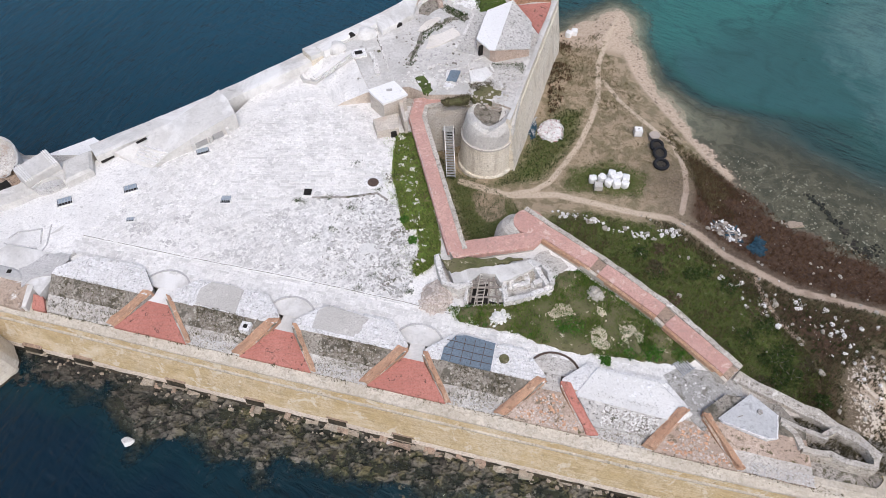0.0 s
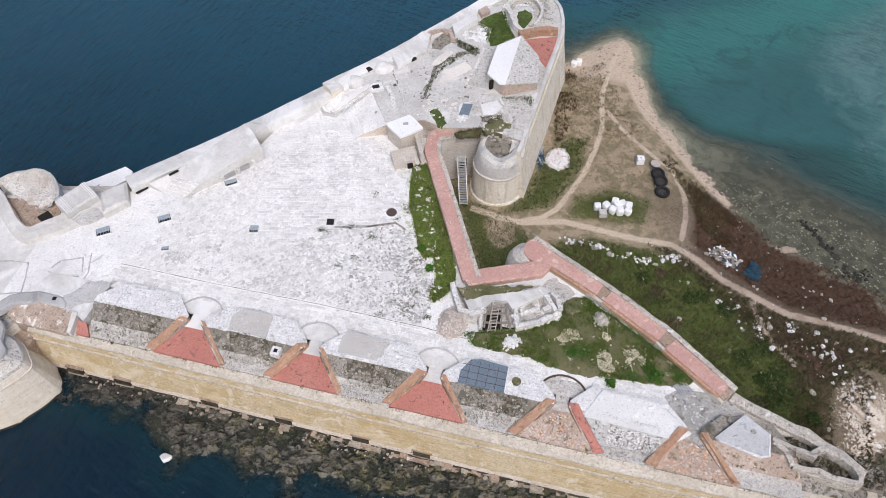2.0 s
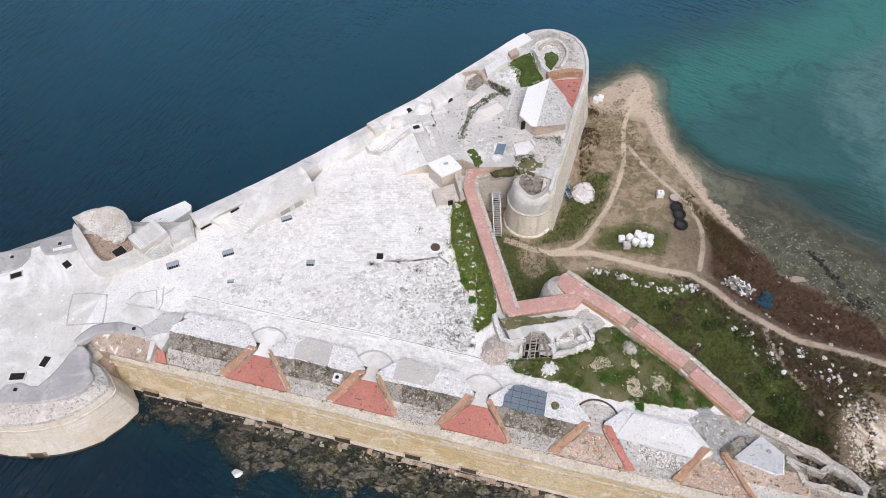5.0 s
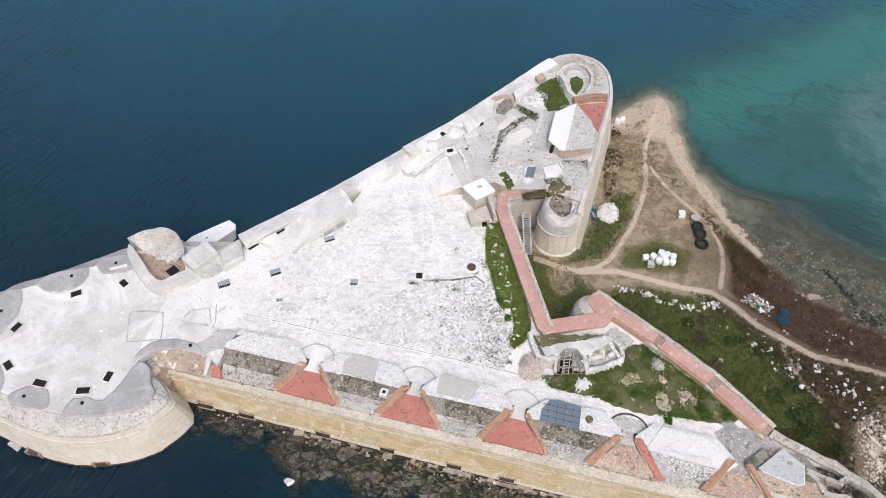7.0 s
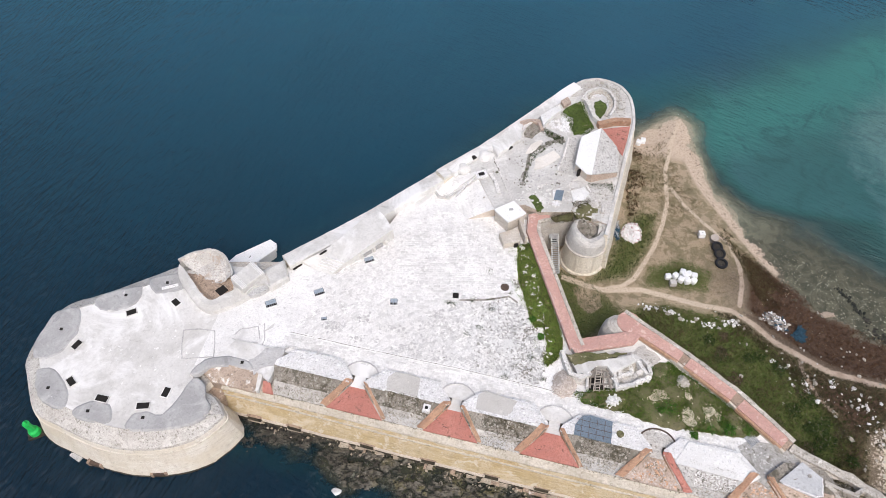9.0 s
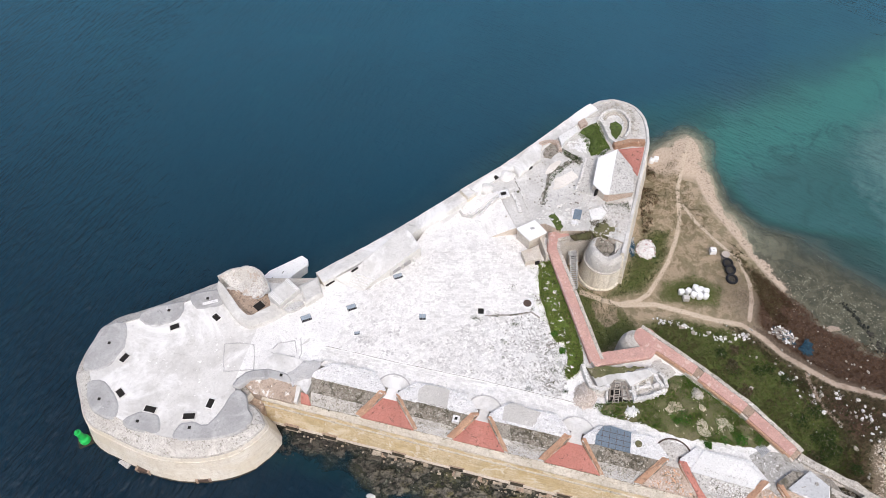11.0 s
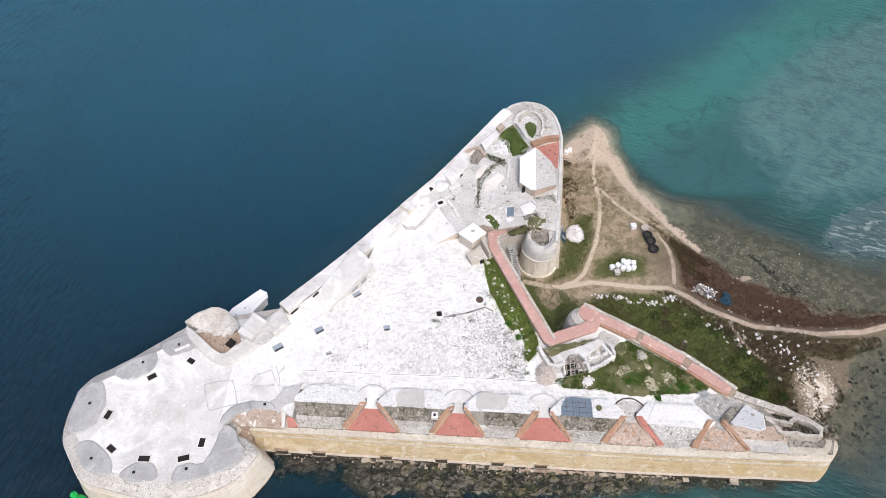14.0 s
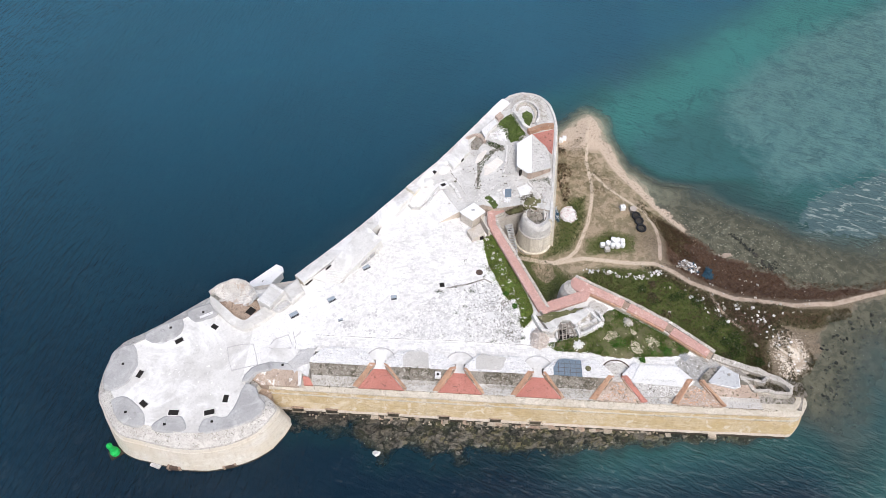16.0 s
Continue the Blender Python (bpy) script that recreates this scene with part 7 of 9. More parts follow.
structure(part("white_wall_block", weather(prism(split_long([(1.1, 94.1), (4.7, 97.1), (5.0, 95.7), (2.5, 93.2), (1.6, 91.7)], 0.7, True), ZU - 0.2, 10.5), 0.07), M_PLASTER), "white rendered wall block on the sea side", "wall")
structure(part("brown_pier", weather(prism(split_long([(5.0, 98.3), (6.3, 99.4), (6.9, 98.2), (5.6, 97.0)], 0.5, True), ZU - 0.2, 10.3), 0.12, 1.2), M_PINKSTONE), "brown stone pier beside the gun position", "pier")
x, y = rng.uniform(0, 1, 80), rng.uniform(0, 1, 80)
q = spread(rng, [(2.3, 93.2), (6.6, 94.8), (6.2, 90.6), (2.5, 92.1)], 70)
stones("loose_stones", [(a, b, ZU + 0.05, s) for a, b, s in zip(*q, rng.uniform(0.15, 0.5, 70))], M_SLAB, "tumbled pale stones on the platform", "stones", 0.6, 1, 41)
q = spread(rng, [(-10.3, 75.0), (-2.3, 77.1), (6.8, 81.0), (7.1, 74.6), (1.1, 71.6), (-1.4, 76.5)], 60)
stones("loose_stones", [(a, b, ZU + 0.02, s) for a, b, s in zip(*q, 0.05 + 0.2 * rng.random(60) ** 2)], M_BOULDER, "scattered small stones on the platform", "stones", 0.5, 1, 42)
q = spread(rng, [(8, 102), (13, 104.3), (16, 102), (16.5, 96), (14.5, 97), (14.3, 100.5), (12, 102.4)], 120)
stones("loose_stones", [(a, b, ZU + 0.3, s) for a, b, s in zip(*q, rng.uniform(0.08, 0.3, 120))], M_BOULDER, "broken stones on the northern wall top", "stones", 0.5, 1, 43)

q = spread(rng, [(-10.0, 80.9), (-5.3, 88.8), (3.4, 94.6), (5.2, 90.6), (3.5, 81.5), (-1.4, 76.5), (-7.9, 75.1)], 50)
stones("loose_stones", [(a, b, ZU + 0.02, s) for a, b, s in zip(*q, 0.05 + 0.16 * rng.random(50) ** 2)], M_BOULDER, "broken stones strewn over the platform", "stones", 0.5, 1, 44)
q = spread(rng, [(5.1, 74.4), (9.6, 77.5), (13.0, 78.8), (11.5, 73.5), (9.8, 70.2), (5.9, 70.0)], 120)
stones("loose_stones", [(a, b, ZU + 0.05, s) for a, b, s in zip(*q, 0.08 + 0.25 * rng.random(120) ** 2)], M_BOULDER, "tumbled stones above the round tower", "stones", 0.5, 1, 45)

# raised parapet, light shaft and low walls of the northern platform
line = [(-14.2, 80.4), (-12.1, 83.0), (-9.4, 85.4), (-6.9, 87.6)]
structure(part("sea_parapet", weather(sweep(split_long(line, 0.8), [(0.85, 10.15), (0.85, ZU - 0.4), (-0.95, ZU - 0.4), (-0.7, 10.1)]), 0.10, 1.2), M_BASTION), "whitewashed parapet block along the platform's sea edge", "parapet")
merlon_ring = split_long([(-7.6, 86.8), (-3.2, 92.8), (-1.9, 92.0), (-2.3, 88.4), (-6.4, 84.3)], 0.6, True)
bm = loft([flat(merlon_ring, ZU - 0.4), flat(shrink(merlon_ring, 0.98), 10.2), flat(shrink(merlon_ring, 0.92), 10.35)])
structure(part("sea_merlon", weather(bm, 0.08, 1.1), M_BASTION), "long whitewashed merlon beside the brick ruin", "parapet")
for k, (mx, my, mr, mh) in enumerate(((-8.6, 84.6, 1.5, 0.9), (-12.2, 81.6, 1.3, 0.75))):
    bm = loft([[(mx + q * mr * (1 + 0.15 * math.cos(3 * a)) * math.cos(a), my + q * mr * math.sin(a), ZU - 0.3 + (mh + 0.3) * (1 - q * q) ** 0.5 if q < 1 else ZU - 0.4) for a in np.linspace(0, 2 * math.pi, 20, endpoint=False)] for q in (1.0, 0.95, 0.8, 0.55, 0.2)])
    structure(part("vault_hump", weather(bm, 0.06, 1.3), M_BASTION), "smooth whitewashed hump of a vault behind the parapet", "roof")
for (ox, oy), w in zip([(-4.2, 86.55), (-10.3, 83.7)], (0.9, 0.9)):
    ob = structure(new("wall_arch"), "small dark arched recess in the whitewashed parapet", "opening")
    ring_ = [(-w / 2, 0), (w / 2, 0)] + [(w / 2 * math.cos(a), 0.3 + 0.32 * math.sin(a)) for a in np.linspace(0, math.pi, 7)]
    d0, s0 = Vector((0.70, -0.71)), Vector((0.71, 0.70))
    bm = loft([[(ox + s0.x * a + d0.x * k, oy + s0.y * a + d0.y * k, ZU + b) for a, b in ring_] for k in (-0.5, 0.12)])
    part("recess", bm, M_DARK, ob)
shaft_at = (-9.1, 80.2)
shaft = tagged(new("light_shaft"), "square stone light shaft with a dark opening", "shaft")
part("curb", weather(box(bmesh.new(), *shaft_at, ZU - 0.1, 1.9, 1.5, 0.45, 0.35), 0.05), M_SLAB, shaft)
part("opening", box(bmesh.new(), *shaft_at, ZU + 0.2, 1.0, 0.7, 0.18, 0.35), M_DARK, shaft, "dark open shaft")
for line, wide, high in (([(-13.2, 75.5), (-9.0, 81.1), (-8.5, 81.6)], 0.12, 0.22), ([(-7.6, 80.6), (-6.8, 78.8), (-6.2, 76.2)], 0.3, 0.25), ([(3.6, 81.6), (4.8, 84.9), (6.0, 89.4)], 0.18, 0.4), ([(-7.3, 85.7), (-6.1, 81.3), (-4.8, 77.0)], 0.12, 0.12), ([(5.0, 78.1), (5.8, 79.4), (7.3, 80.3)], 0.1, 0.12), ([(8.2, 78.7), (9.3, 76.4), (9.9, 74.2)], 0.16, 0.2)):
    structure(part("low_wall", weather(sweep(split_long(line, 0.5), [(wide, ZU + high), (wide, ZU - 0.2), (-wide, ZU - 0.2), (-wide, ZU + high)]), 0.09, 1.6), M_RUINSTONE), "low broken stone edging on the platform", "wall")
bm = bmesh.new()
strip_ = [(3.6, 81.6), (6.0, 89.4), (8.0, 90.0), (6.6, 83.7), (6.3, 80.8)]
loft([flat(strip_, ZU - 0.1), [(x, y, z) for (x, y), z in zip(strip_, (ZU + 0.3, ZU + 0.35, ZU + 0.1, ZU + 0.06, ZU + 0.06))]], bm)
structure(part("lean_roof", weather(bm, 0.04), M_COBBLE), "grey sloping stone roof strip beside the house", "roof")
lumpy("rubble_ground", [(8.3, 78.8), (12.7, 80.2), (13.1, 77.8), (12.0, 74.4), (8.8, 73.6), (7.9, 76.0)], ZU - 0.2, ZU + 0.04, 0.2, M_GRAVEL, "brown earth and rubble behind the house", "ground", 0.5)
lumpy("rubble_ground", [(-1.1, 92.7), (1.0, 93.9), (1.3, 91.2), (-0.4, 89.2), (-1.8, 89.4)], ZU - 0.2, ZU + 0.03, 0.15, M_EARTHSLOPE, "dark overgrown hollow behind the brick ruin", "ground", 0.5)
lumpy("rubble_ground", [(5.1, 99.9), (7.9, 103.0), (12.6, 105.4), (15.9, 104.3), (17.2, 100.7), (16.6, 95.7), (15.4, 94.5), (14.8, 99.1), (12.5, 102.0), (9.2, 100.6)], ZU - 0.2, ZU + 0.06, 0.15, M_GRAVEL, "gravel and broken stone on the northern wall walk", "ground", 0.6)
arc_ = np.array(split_long([(10.6, 100.3), (11.6, 101.0), (12.8, 101.0), (13.7, 100.2), (13.9, 98.8), (13.7, 96.9)], 0.09))
q = arc_ + rng.normal(0, 0.28, arc_.shape)
stones("ring_stones", [(a, b, ZU + 0.12, s_) for (a, b), s_ in zip(q, rng.uniform(0.14, 0.38, len(q)))], M_SLAB, "white tumbled blocks inside the gun ring", "stones", 0.6, 1, 46)
q = spread(rng, [(12.9, 86.8), (14.8, 85.6), (14.8, 83.8), (13.6, 82.5), (12.8, 83.2)], 60)
stones("loose_stones", [(a, b, ZU + 0.05, s_) for a, b, s_ in zip(*q, rng.uniform(0.1, 0.3, len(q[0])))], M_COBBLE, "pale rubble between the house and the east wall", "stones", 0.6, 1, 47)
q = spread(rng, [(7.9, 78.7), (12.6, 79.6), (11.9, 74.3), (8.8, 73.5)], 70)
stones("loose_stones", [(a, b, ZU + 0.1, s_) for a, b, s_ in zip(*q, rng.uniform(0.06, 0.25, len(q[0])))], M_RUINSTONE, "pale rubble behind the house", "stones", 0.6, 1, 48)

q = spread(rng, [(-6.0, 75.2), (-1.2, 77.5), (5.0, 80.5), (8.0, 79.0), (7.2, 74.8), (2.0, 73.6), (-1.8, 74.6)], 190)
stones("loose_stones", [(a, b, ZU + 0.03, s_) for a, b, s_ in zip(*q, 0.08 + 0.28 * rng.random(len(q[0])) ** 2)], M_RUINSTONE, "white rubble along the southern edge of the platform", "stones", 0.55, 1, 49)
q = spread(rng, [(-1.8, 80.0), (3.2, 83.5), (3.0, 81.2), (4.9, 79.8), (0.0, 78.2)], 60)
stones("loose_stones", [(a, b, ZU + 0.03, s_) for a, b, s_ in zip(*q, 0.06 + 0.2 * rng.random(len(q[0])) ** 2)], M_ROOFGREY, "grey broken stones on the cracked platform", "stones", 0.5, 1, 50)
q = spread(rng, [(-6.0, 76.0), (-4.5, 86.0), (3.0, 92.0), (6.0, 88.0), (4.5, 80.0), (6.5, 75.5)], 230, lambda a, b: wavy(a, b, 1.2, 7) > 0.25)
stones("crevice_stones", [(a, b, ZU + 0.01, s_) for a, b, s_ in zip(*q, 0.06 + 0.2 * rng.random(len(q[0])) ** 2)], M_RUBBLE, "dark mossy stones in the crevices of the platform", "stones", 0.4, 1, 52)
# hut details
roof_hole = (-4.3, 72.2)
part("roof_vent", box(bmesh.new(), *roof_hole, 10.5, 0.7, 0.4, 0.16, radians(10)), M_CONCRETE, hut_roof, "grey vent opening")
structure(part("hut_yard_wall", weather(prism(split_long([(-6.1, 68.5), (-4.9, 69.1), (-3.1, 69.8), (-2.8, 67.2), (-5.4, 66.4)], 0.8, True), ZT - 0.2, 9.0), 0.05), M_LIMEWALL), "low stone block with a small arched hole", "wall")
structure(part("arched_hole", box(bmesh.new(), *(-3.45, 67.0), ZT, 0.7, 0.5, 0.8, 0.3), M_DARK), "small dark arched opening", "opening")
structure(part("hut_stair_wall", weather(sweep(split_long([(-2.6, 73.0), (-2.8, 70.6), (-1.9, 67.4)], 0.6), [(-0.2, 9.9), (-0.2, ZT - 0.2), (0.2, ZT - 0.2), (0.2, 9.8)]), 0.06), M_LIMEWALL), "curved stone side wall beside the hut", "wall")

# openings in the sea-side walls
for (ox, oy), z, w, d, h, turn in zip([(-12.0, 82.8), (-19.5, 76.3), (-9.7, 81.9), (-24.7, 67.2)], (8.0, 8.2, 8.0, 8.0), (0.7, 1.3, 1.2, 0.5), (0.8, 0.5, 0.8, 0.5), (1.3, 0.6, 0.5, 0.7), (40, 40, 40, 40)):
    structure(part("wall_opening", box(bmesh.new(), ox, oy, z - 0.2, w, d, h, radians(turn)), M_DARK), "dark opening in the sea-side wall", "opening")
rail = [(-16.6, 77.4), (-16.1, 76.5), (-14.4, 76.2), (-8.6, 80.2), (-8.3, 81.2), (-9.4, 81.9)]
bm = sweep(split_long(rail, 0.5), [(-0.13, 0.34), (-0.13, -0.3), (0.13, -0.3), (0.13, 0.34)])
for v in bm.verts:
    v.co.z += slope_z(v.co.x, v.co.y) if v.co.x < -8.9 else ZU
structure(part("rail_kerb", weather(bm, 0.03), M_NECK), "low pale kerb round a long stone bench", "kerb")
bm = prism(split_long([(-15.3, 77.0), (-9.6, 81.3), (-9.2, 80.7), (-14.7, 76.6)], 0.5, True), -0.3, 0.3)
for v in bm.verts:
    v.co.z += slope_z(v.co.x, v.co.y)
structure(part("long_bench", weather(bm, 0.03), M_BASTION), "long low white stone bench", "bench")
part("bench_slot", box(bmesh.new(), -14.3, 77.4, slope_z(-14.3, 77.4) + 0.02, 1.3, 0.35, 0.1, 0.7), M_DARK, bpy.data.objects["rail_kerb"], "dark slot beside the bench")

B0, B1 = Vector((-31.7, 60.3)), Vector((-22.8, 67.7))
along = (B1 - B0).normalized()
out_ = Vector((along.y, -along.x))
# proud grey boxes paint the shade of recesses on the block's face
for t, w in ((0.56, 1.5), (0.75, 1.3)):
    m = B0.lerp(B1, t) + out_ * 0.02
    structure(part("bench_recess", box(bmesh.new(), m.x, m.y, ZT, w, 0.5, 0.75, math.atan2(along.y, along.x)), M_CONCRETE), "grey box painting the shade of a recess in the bench block", "recess")
for t in (0.46, 0.66, 0.86):
    m = B0.lerp(B1, t) + out_ * 0.15
    structure(part("buttress", weather(box(bmesh.new(), m.x, m.y, ZT - 0.1, 0.35, 0.7, 1.0, math.atan2(along.y, along.x)), 0.04), M_BASTION), "small sloping white buttress", "buttress")

# dark door and recess in the wall behind the stairs
structure(part("court_doorway", box(bmesh.new(), 3.0, 72.4, 2.6, 1.9, 0.9, 2.0), M_DARK), "dark broken doorway in the court wall", "opening")
stairs = tagged(new("steel_staircase"), "galvanised steel scaffold staircase in the moat", "staircase")
S0, S1 = Vector((3.7, 66.6, ZY)), Vector((3.2, 71.2, 5.0))
for sgn in (-0.55, 0.55):
    part("stringer", bar(bmesh.new(), S0 + Vector((sgn, 0, 0)), S1 + Vector((sgn, 0, 0)), 0.08, 0.22), M_STEEL, stairs)
    rail_ = part("handrail", bar(bmesh.new(), S0 + Vector((sgn, 0, 1.0)), S1 + Vector((sgn, 0, 1.0)), 0.06, 0.06), M_STEEL, stairs)
    for k in range(5):
        m = S0.lerp(S1, k / 4) + Vector((sgn, 0, 0))
        part("post", bar(bmesh.new(), m, m + Vector((0, 0, 1.0)), 0.05, 0.05), M_STEEL, rail_)
for k in range(18):
    m = S0.lerp(S1, (k + 0.5) / 18)
    part("tread", box(bmesh.new(), m.x, m.y, m.z, 1.05, 0.24, 0.05), M_STEEL, stairs)
part("landing", box(bmesh.new(), 3.1, 71.6, 4.95, 1.4, 1.2, 0.08), M_STEEL, stairs)
for dx in (-0.6, 0.6):
    part("leg", bar(bmesh.new(), (3.1 + dx, 71.5, 0.8), (3.1 + dx, 71.5, 5.0), 0.09, 0.09), M_STEEL, stairs)

# ---- things in the yard ----
def gz_at(x, y):
    return float(bed(np.array([x]), np.array([y]))[0])


def bag(x, y, turn, k, tall=1.0):
    ob = tagged(new("bulk_bag"), "full white woven bulk bag standing on the grass", "bag", "bulk bags on the grass")
    bm = bmesh.new()
    bmesh.ops.create_cube(bm, size=1.0)
    bmesh.ops.subdivide_edges(bm, edges=bm.edges[:], cuts=5, use_grid_fill=True)
    for v in bm.verts:
        c = v.co
        r = 1 + 0.22 * (0.25 - c.z * c.z)
        c.x, c.y = c.x * r, c.y * r
        q = Vector((c.x, c.y, 0))
        if q.length > 0.58:
            q *= 0.58 / q.length * 0.6 + 0.4
        c.x, c.y = q.x, q.y
        c.z = (c.z + 0.5) * tall + 0.05 * noise.noise(c * 4 + Vector((k, 0, 0)))
        c += noise.noise_vector(c * 3 + Vector((k * 3.1, 0, 0))) * 0.06
    bmesh.ops.recalc_face_normals(bm, faces=bm.faces[:])
    for f in bm.faces:
        f.smooth = True
    sack = part("sack", bm, M_BAG, ob)
    for a in range(4):
        ang = a * math.pi / 2 + math.pi / 4
        p = Vector((0.42 * math.cos(ang), 0.42 * math.sin(ang), tall * 0.97))
        part("lifting_loop", bar(bmesh.new(), p, p + Vector((-0.14 * math.cos(ang), -0.14 * math.sin(ang), 0.16)), 0.09, 0.03), M_BAG, sack)
    ob.matrix_world = pose(x, y, gz_at(x, y) - 0.04, 0, 0, turn) @ Matrix.Diagonal((0.9, 0.9, 0.88, 1))


for k, (x, y) in enumerate([(22.0, 66.5), (23.2, 66.7), (24.5, 67.4), (25.5, 67.2), (24.0, 66.0), (25.0, 65.8), (26.1, 65.9), (26.3, 66.8), (24.8, 66.7)]):
    bag(x, y, k * 37, k, 0.95 + 0.1 * (k % 3))
x, y = (22.6, 65.2)
crate = tagged(new("pallet_load"), "grey block load on a small pallet beside the bags", "pallet")
z = gz_at(x, y)
part("load", weather(box(bmesh.new(), x, y, z + 0.14, 1.0, 0.9, 0.75), 0.03, 3), M_MORTAR, crate)
for k in range(3):
    part("pallet_board", box(bmesh.new(), x, y - 0.4 + 0.4 * k, z - 0.03, 1.1, 0.12, 0.17), M_WOOD, crate)
for x, y in [(21.1, 98.1), (22.0, 98.6)]:
    bag(x, y, x * 20, x, 1.1)

x, y = (28.9, 75.4)
z = gz_at(x, y)
tank = tagged(new("water_tank"), "white plastic cube tank in a wire cage", "tank")
tank_body = part("tank_body", weather(loft([flat([(x + a, y + b) for a, b in ((-0.5, -0.45), (0.5, -0.45), (0.5, 0.45), (-0.5, 0.45))], z + 0.1), flat([(x + a, y + b) for a, b in ((-0.5, -0.45), (0.5, -0.45), (0.5, 0.45), (-0.5, 0.45))], z + 1.1)]), 0.01), M_BAG, tank)
part("lid", loft([round_ring(x, y, 0.12, z + 1.1, 12), round_ring(x, y, 0.12, z + 1.16, 12)]), M_CONCRETE, tank_body)
for a, b in ((-0.54, -0.49), (0.54, -0.49), (0.54, 0.49), (-0.54, 0.49)):
    part("cage_post", bar(bmesh.new(), (x + a, y + b, z), (x + a, y + b, z + 1.12), 0.04, 0.04), M_STEEL, tank)
part("pallet", box(bmesh.new(), x, y, z - 0.03, 1.1, 1.0, 0.12), M_WOOD, tank)

x, y = (31.0, 74.7)
z = gz_at(x, y)
drum = tagged(new("cable_drum"), "wooden cable drum lying flat on the bare earth", "drum")
part("flange", loft([round_ring(x, y, 0.72, z - 0.02, 24), round_ring(x, y, 0.72, z + 0.08, 24)]), M_WOOD, drum)
part("core", loft([round_ring(x, y, 0.4, z + 0.08, 20), round_ring(x, y, 0.4, z + 0.7, 20)]), M_WOOD, drum)
part("flange", loft([round_ring(x, y, 0.72, z + 0.7, 24), round_ring(x, y, 0.72, z + 0.8, 24)]), M_CHIPS, drum, "pale wooden flange")


def tyre(x, y, r, lean, turn):
    ob = tagged(new("tyre"), "large black worn tyre lying in the scrub", "tyre", "tyres in the yard")
    bm = bmesh.new()
    n, m = 36, 12
    rows = []
    for i in range(n):
        a = 2 * math.pi * i / n
        row = []
        for j in range(m):
            b = 2 * math.pi * j / m
            rad = r * (0.80 + 0.20 * math.cos(b)) + (0.025 if i % 2 and abs(b) < 0.8 else 0)
            h = r * 0.24 * math.copysign(abs(math.sin(b)) ** 0.7, math.sin(b))
            row.append(bm.verts.new((rad * math.cos(a), rad * math.sin(a), h)))
        rows.append(row)
    for i in range(n):
        for j in range(m):
            bm.faces.new((rows[i][j], rows[(i + 1) % n][j], rows[(i + 1) % n][(j + 1) % m], rows[i][(j + 1) % m]))
    bmesh.ops.recalc_face_normals(bm, faces=bm.faces[:])
    part("carcass", bm, M_TYRE, ob)
    part("earth_fill", loft([round_ring(0, 0, r * 0.64, -r * 0.2, 20), round_ring(0, 0, r * 0.64, -r * 0.05, 20)]), M_ROCK, ob, "dark earth inside the tyre")
    ob.matrix_world = pose(x, y, gz_at(x, y) + r * 0.22 + (0.3 if lean else 0), lean, 0, turn)


for (x, y), r, lean, turn in zip([(31.1, 72.9), (31.3, 71.5), (31.3, 69.7)], (0.95, 0.95, 1.05), (18, 18, 0), (8, 4, 0)):
    tyre(x, y, r, lean, turn)

M_REDCHIP = plain("red_plastic_scraps", (0.40, 0.10, 0.12), 0.6)
M_BLUE = plain("blue_net", (0.03, 0.08, 0.12), 0.8, 0.0, 0.5)


def debris(name, poly, n, top, mats, label, seed, size=0.35):
    r = np.random.default_rng(seed)
    ob = tagged(new(name), label, "debris", kind="stuff")
    cx, cy = np.mean(poly, 0)
    base = curve(poly, 3, True)
    z = gz_at(cx, cy)
    part("mound", weather(loft([flat(base, z - 0.3), flat(shrink(base, 0.75), z + top * 0.55), flat(shrink(base, 0.3), z + top)]), 0.15, 1.5), mats[0], ob)
    for mi, m in enumerate(mats):
        x, y = spread(r, poly, n // len(mats))
        _, far = inside(x, y, poly)
        vs, fs, k = [], [], 0
        for a, b, d in zip(x, y, far):
            l, w, t = r.uniform(size * 0.4, size * 2), r.uniform(size * 0.15, size * 0.6), r.uniform(0, 6.28)
            zz = z + top * min(1, d / max(far.max(), 0.1)) + r.uniform(0, 0.15)
            tl = r.uniform(-0.35, 0.35, 2)
            c, s = math.cos(t), math.sin(t)
            for e, (qx, qy) in enumerate(((-l, -w), (l, -w), (l, w), (-l, w)) * 2):
                vs.append((a + (c * qx - s * qy) / 2, b + (s * qx + c * qy) / 2, zz + (0.06 if e > 3 else 0) + tl[0] * qx / 2 + tl[1] * qy / 2))
            fs += [[k, k + 3, k + 2, k + 1], [k + 4, k + 5, k + 6, k + 7]] + [[k + e, k + (e + 1) % 4, k + (e + 1) % 4 + 4, k + e + 4] for e in range(4)]
            k += 8
        from_arrays("scrap", vs, fs, m, ob)
    return ob


debris("debris_heap", [(15.7, 76.7), (16.9, 77.9), (18.3, 77.7), (18.9, 76.1), (18.6, 74.0), (17.3, 73.1), (16.0, 73.7), (15.2, 75.0)], 700, 0.6, (M_SLAB, M_REDCHIP, M_CHIPS, M_SLAB, M_SLAB, M_BAG), "heap of white rubble and reddish scraps below the wall", 51, 0.2)
debris("dark_scrap", [(14.0, 77.0), (15.1, 78.3), (15.3, 75.9), (14.7, 73.8), (13.9, 74.7)], 60, 0.3, (M_BLUE, M_STEEL), "dark metal scrap beside the rubble heap", 52, 0.4)
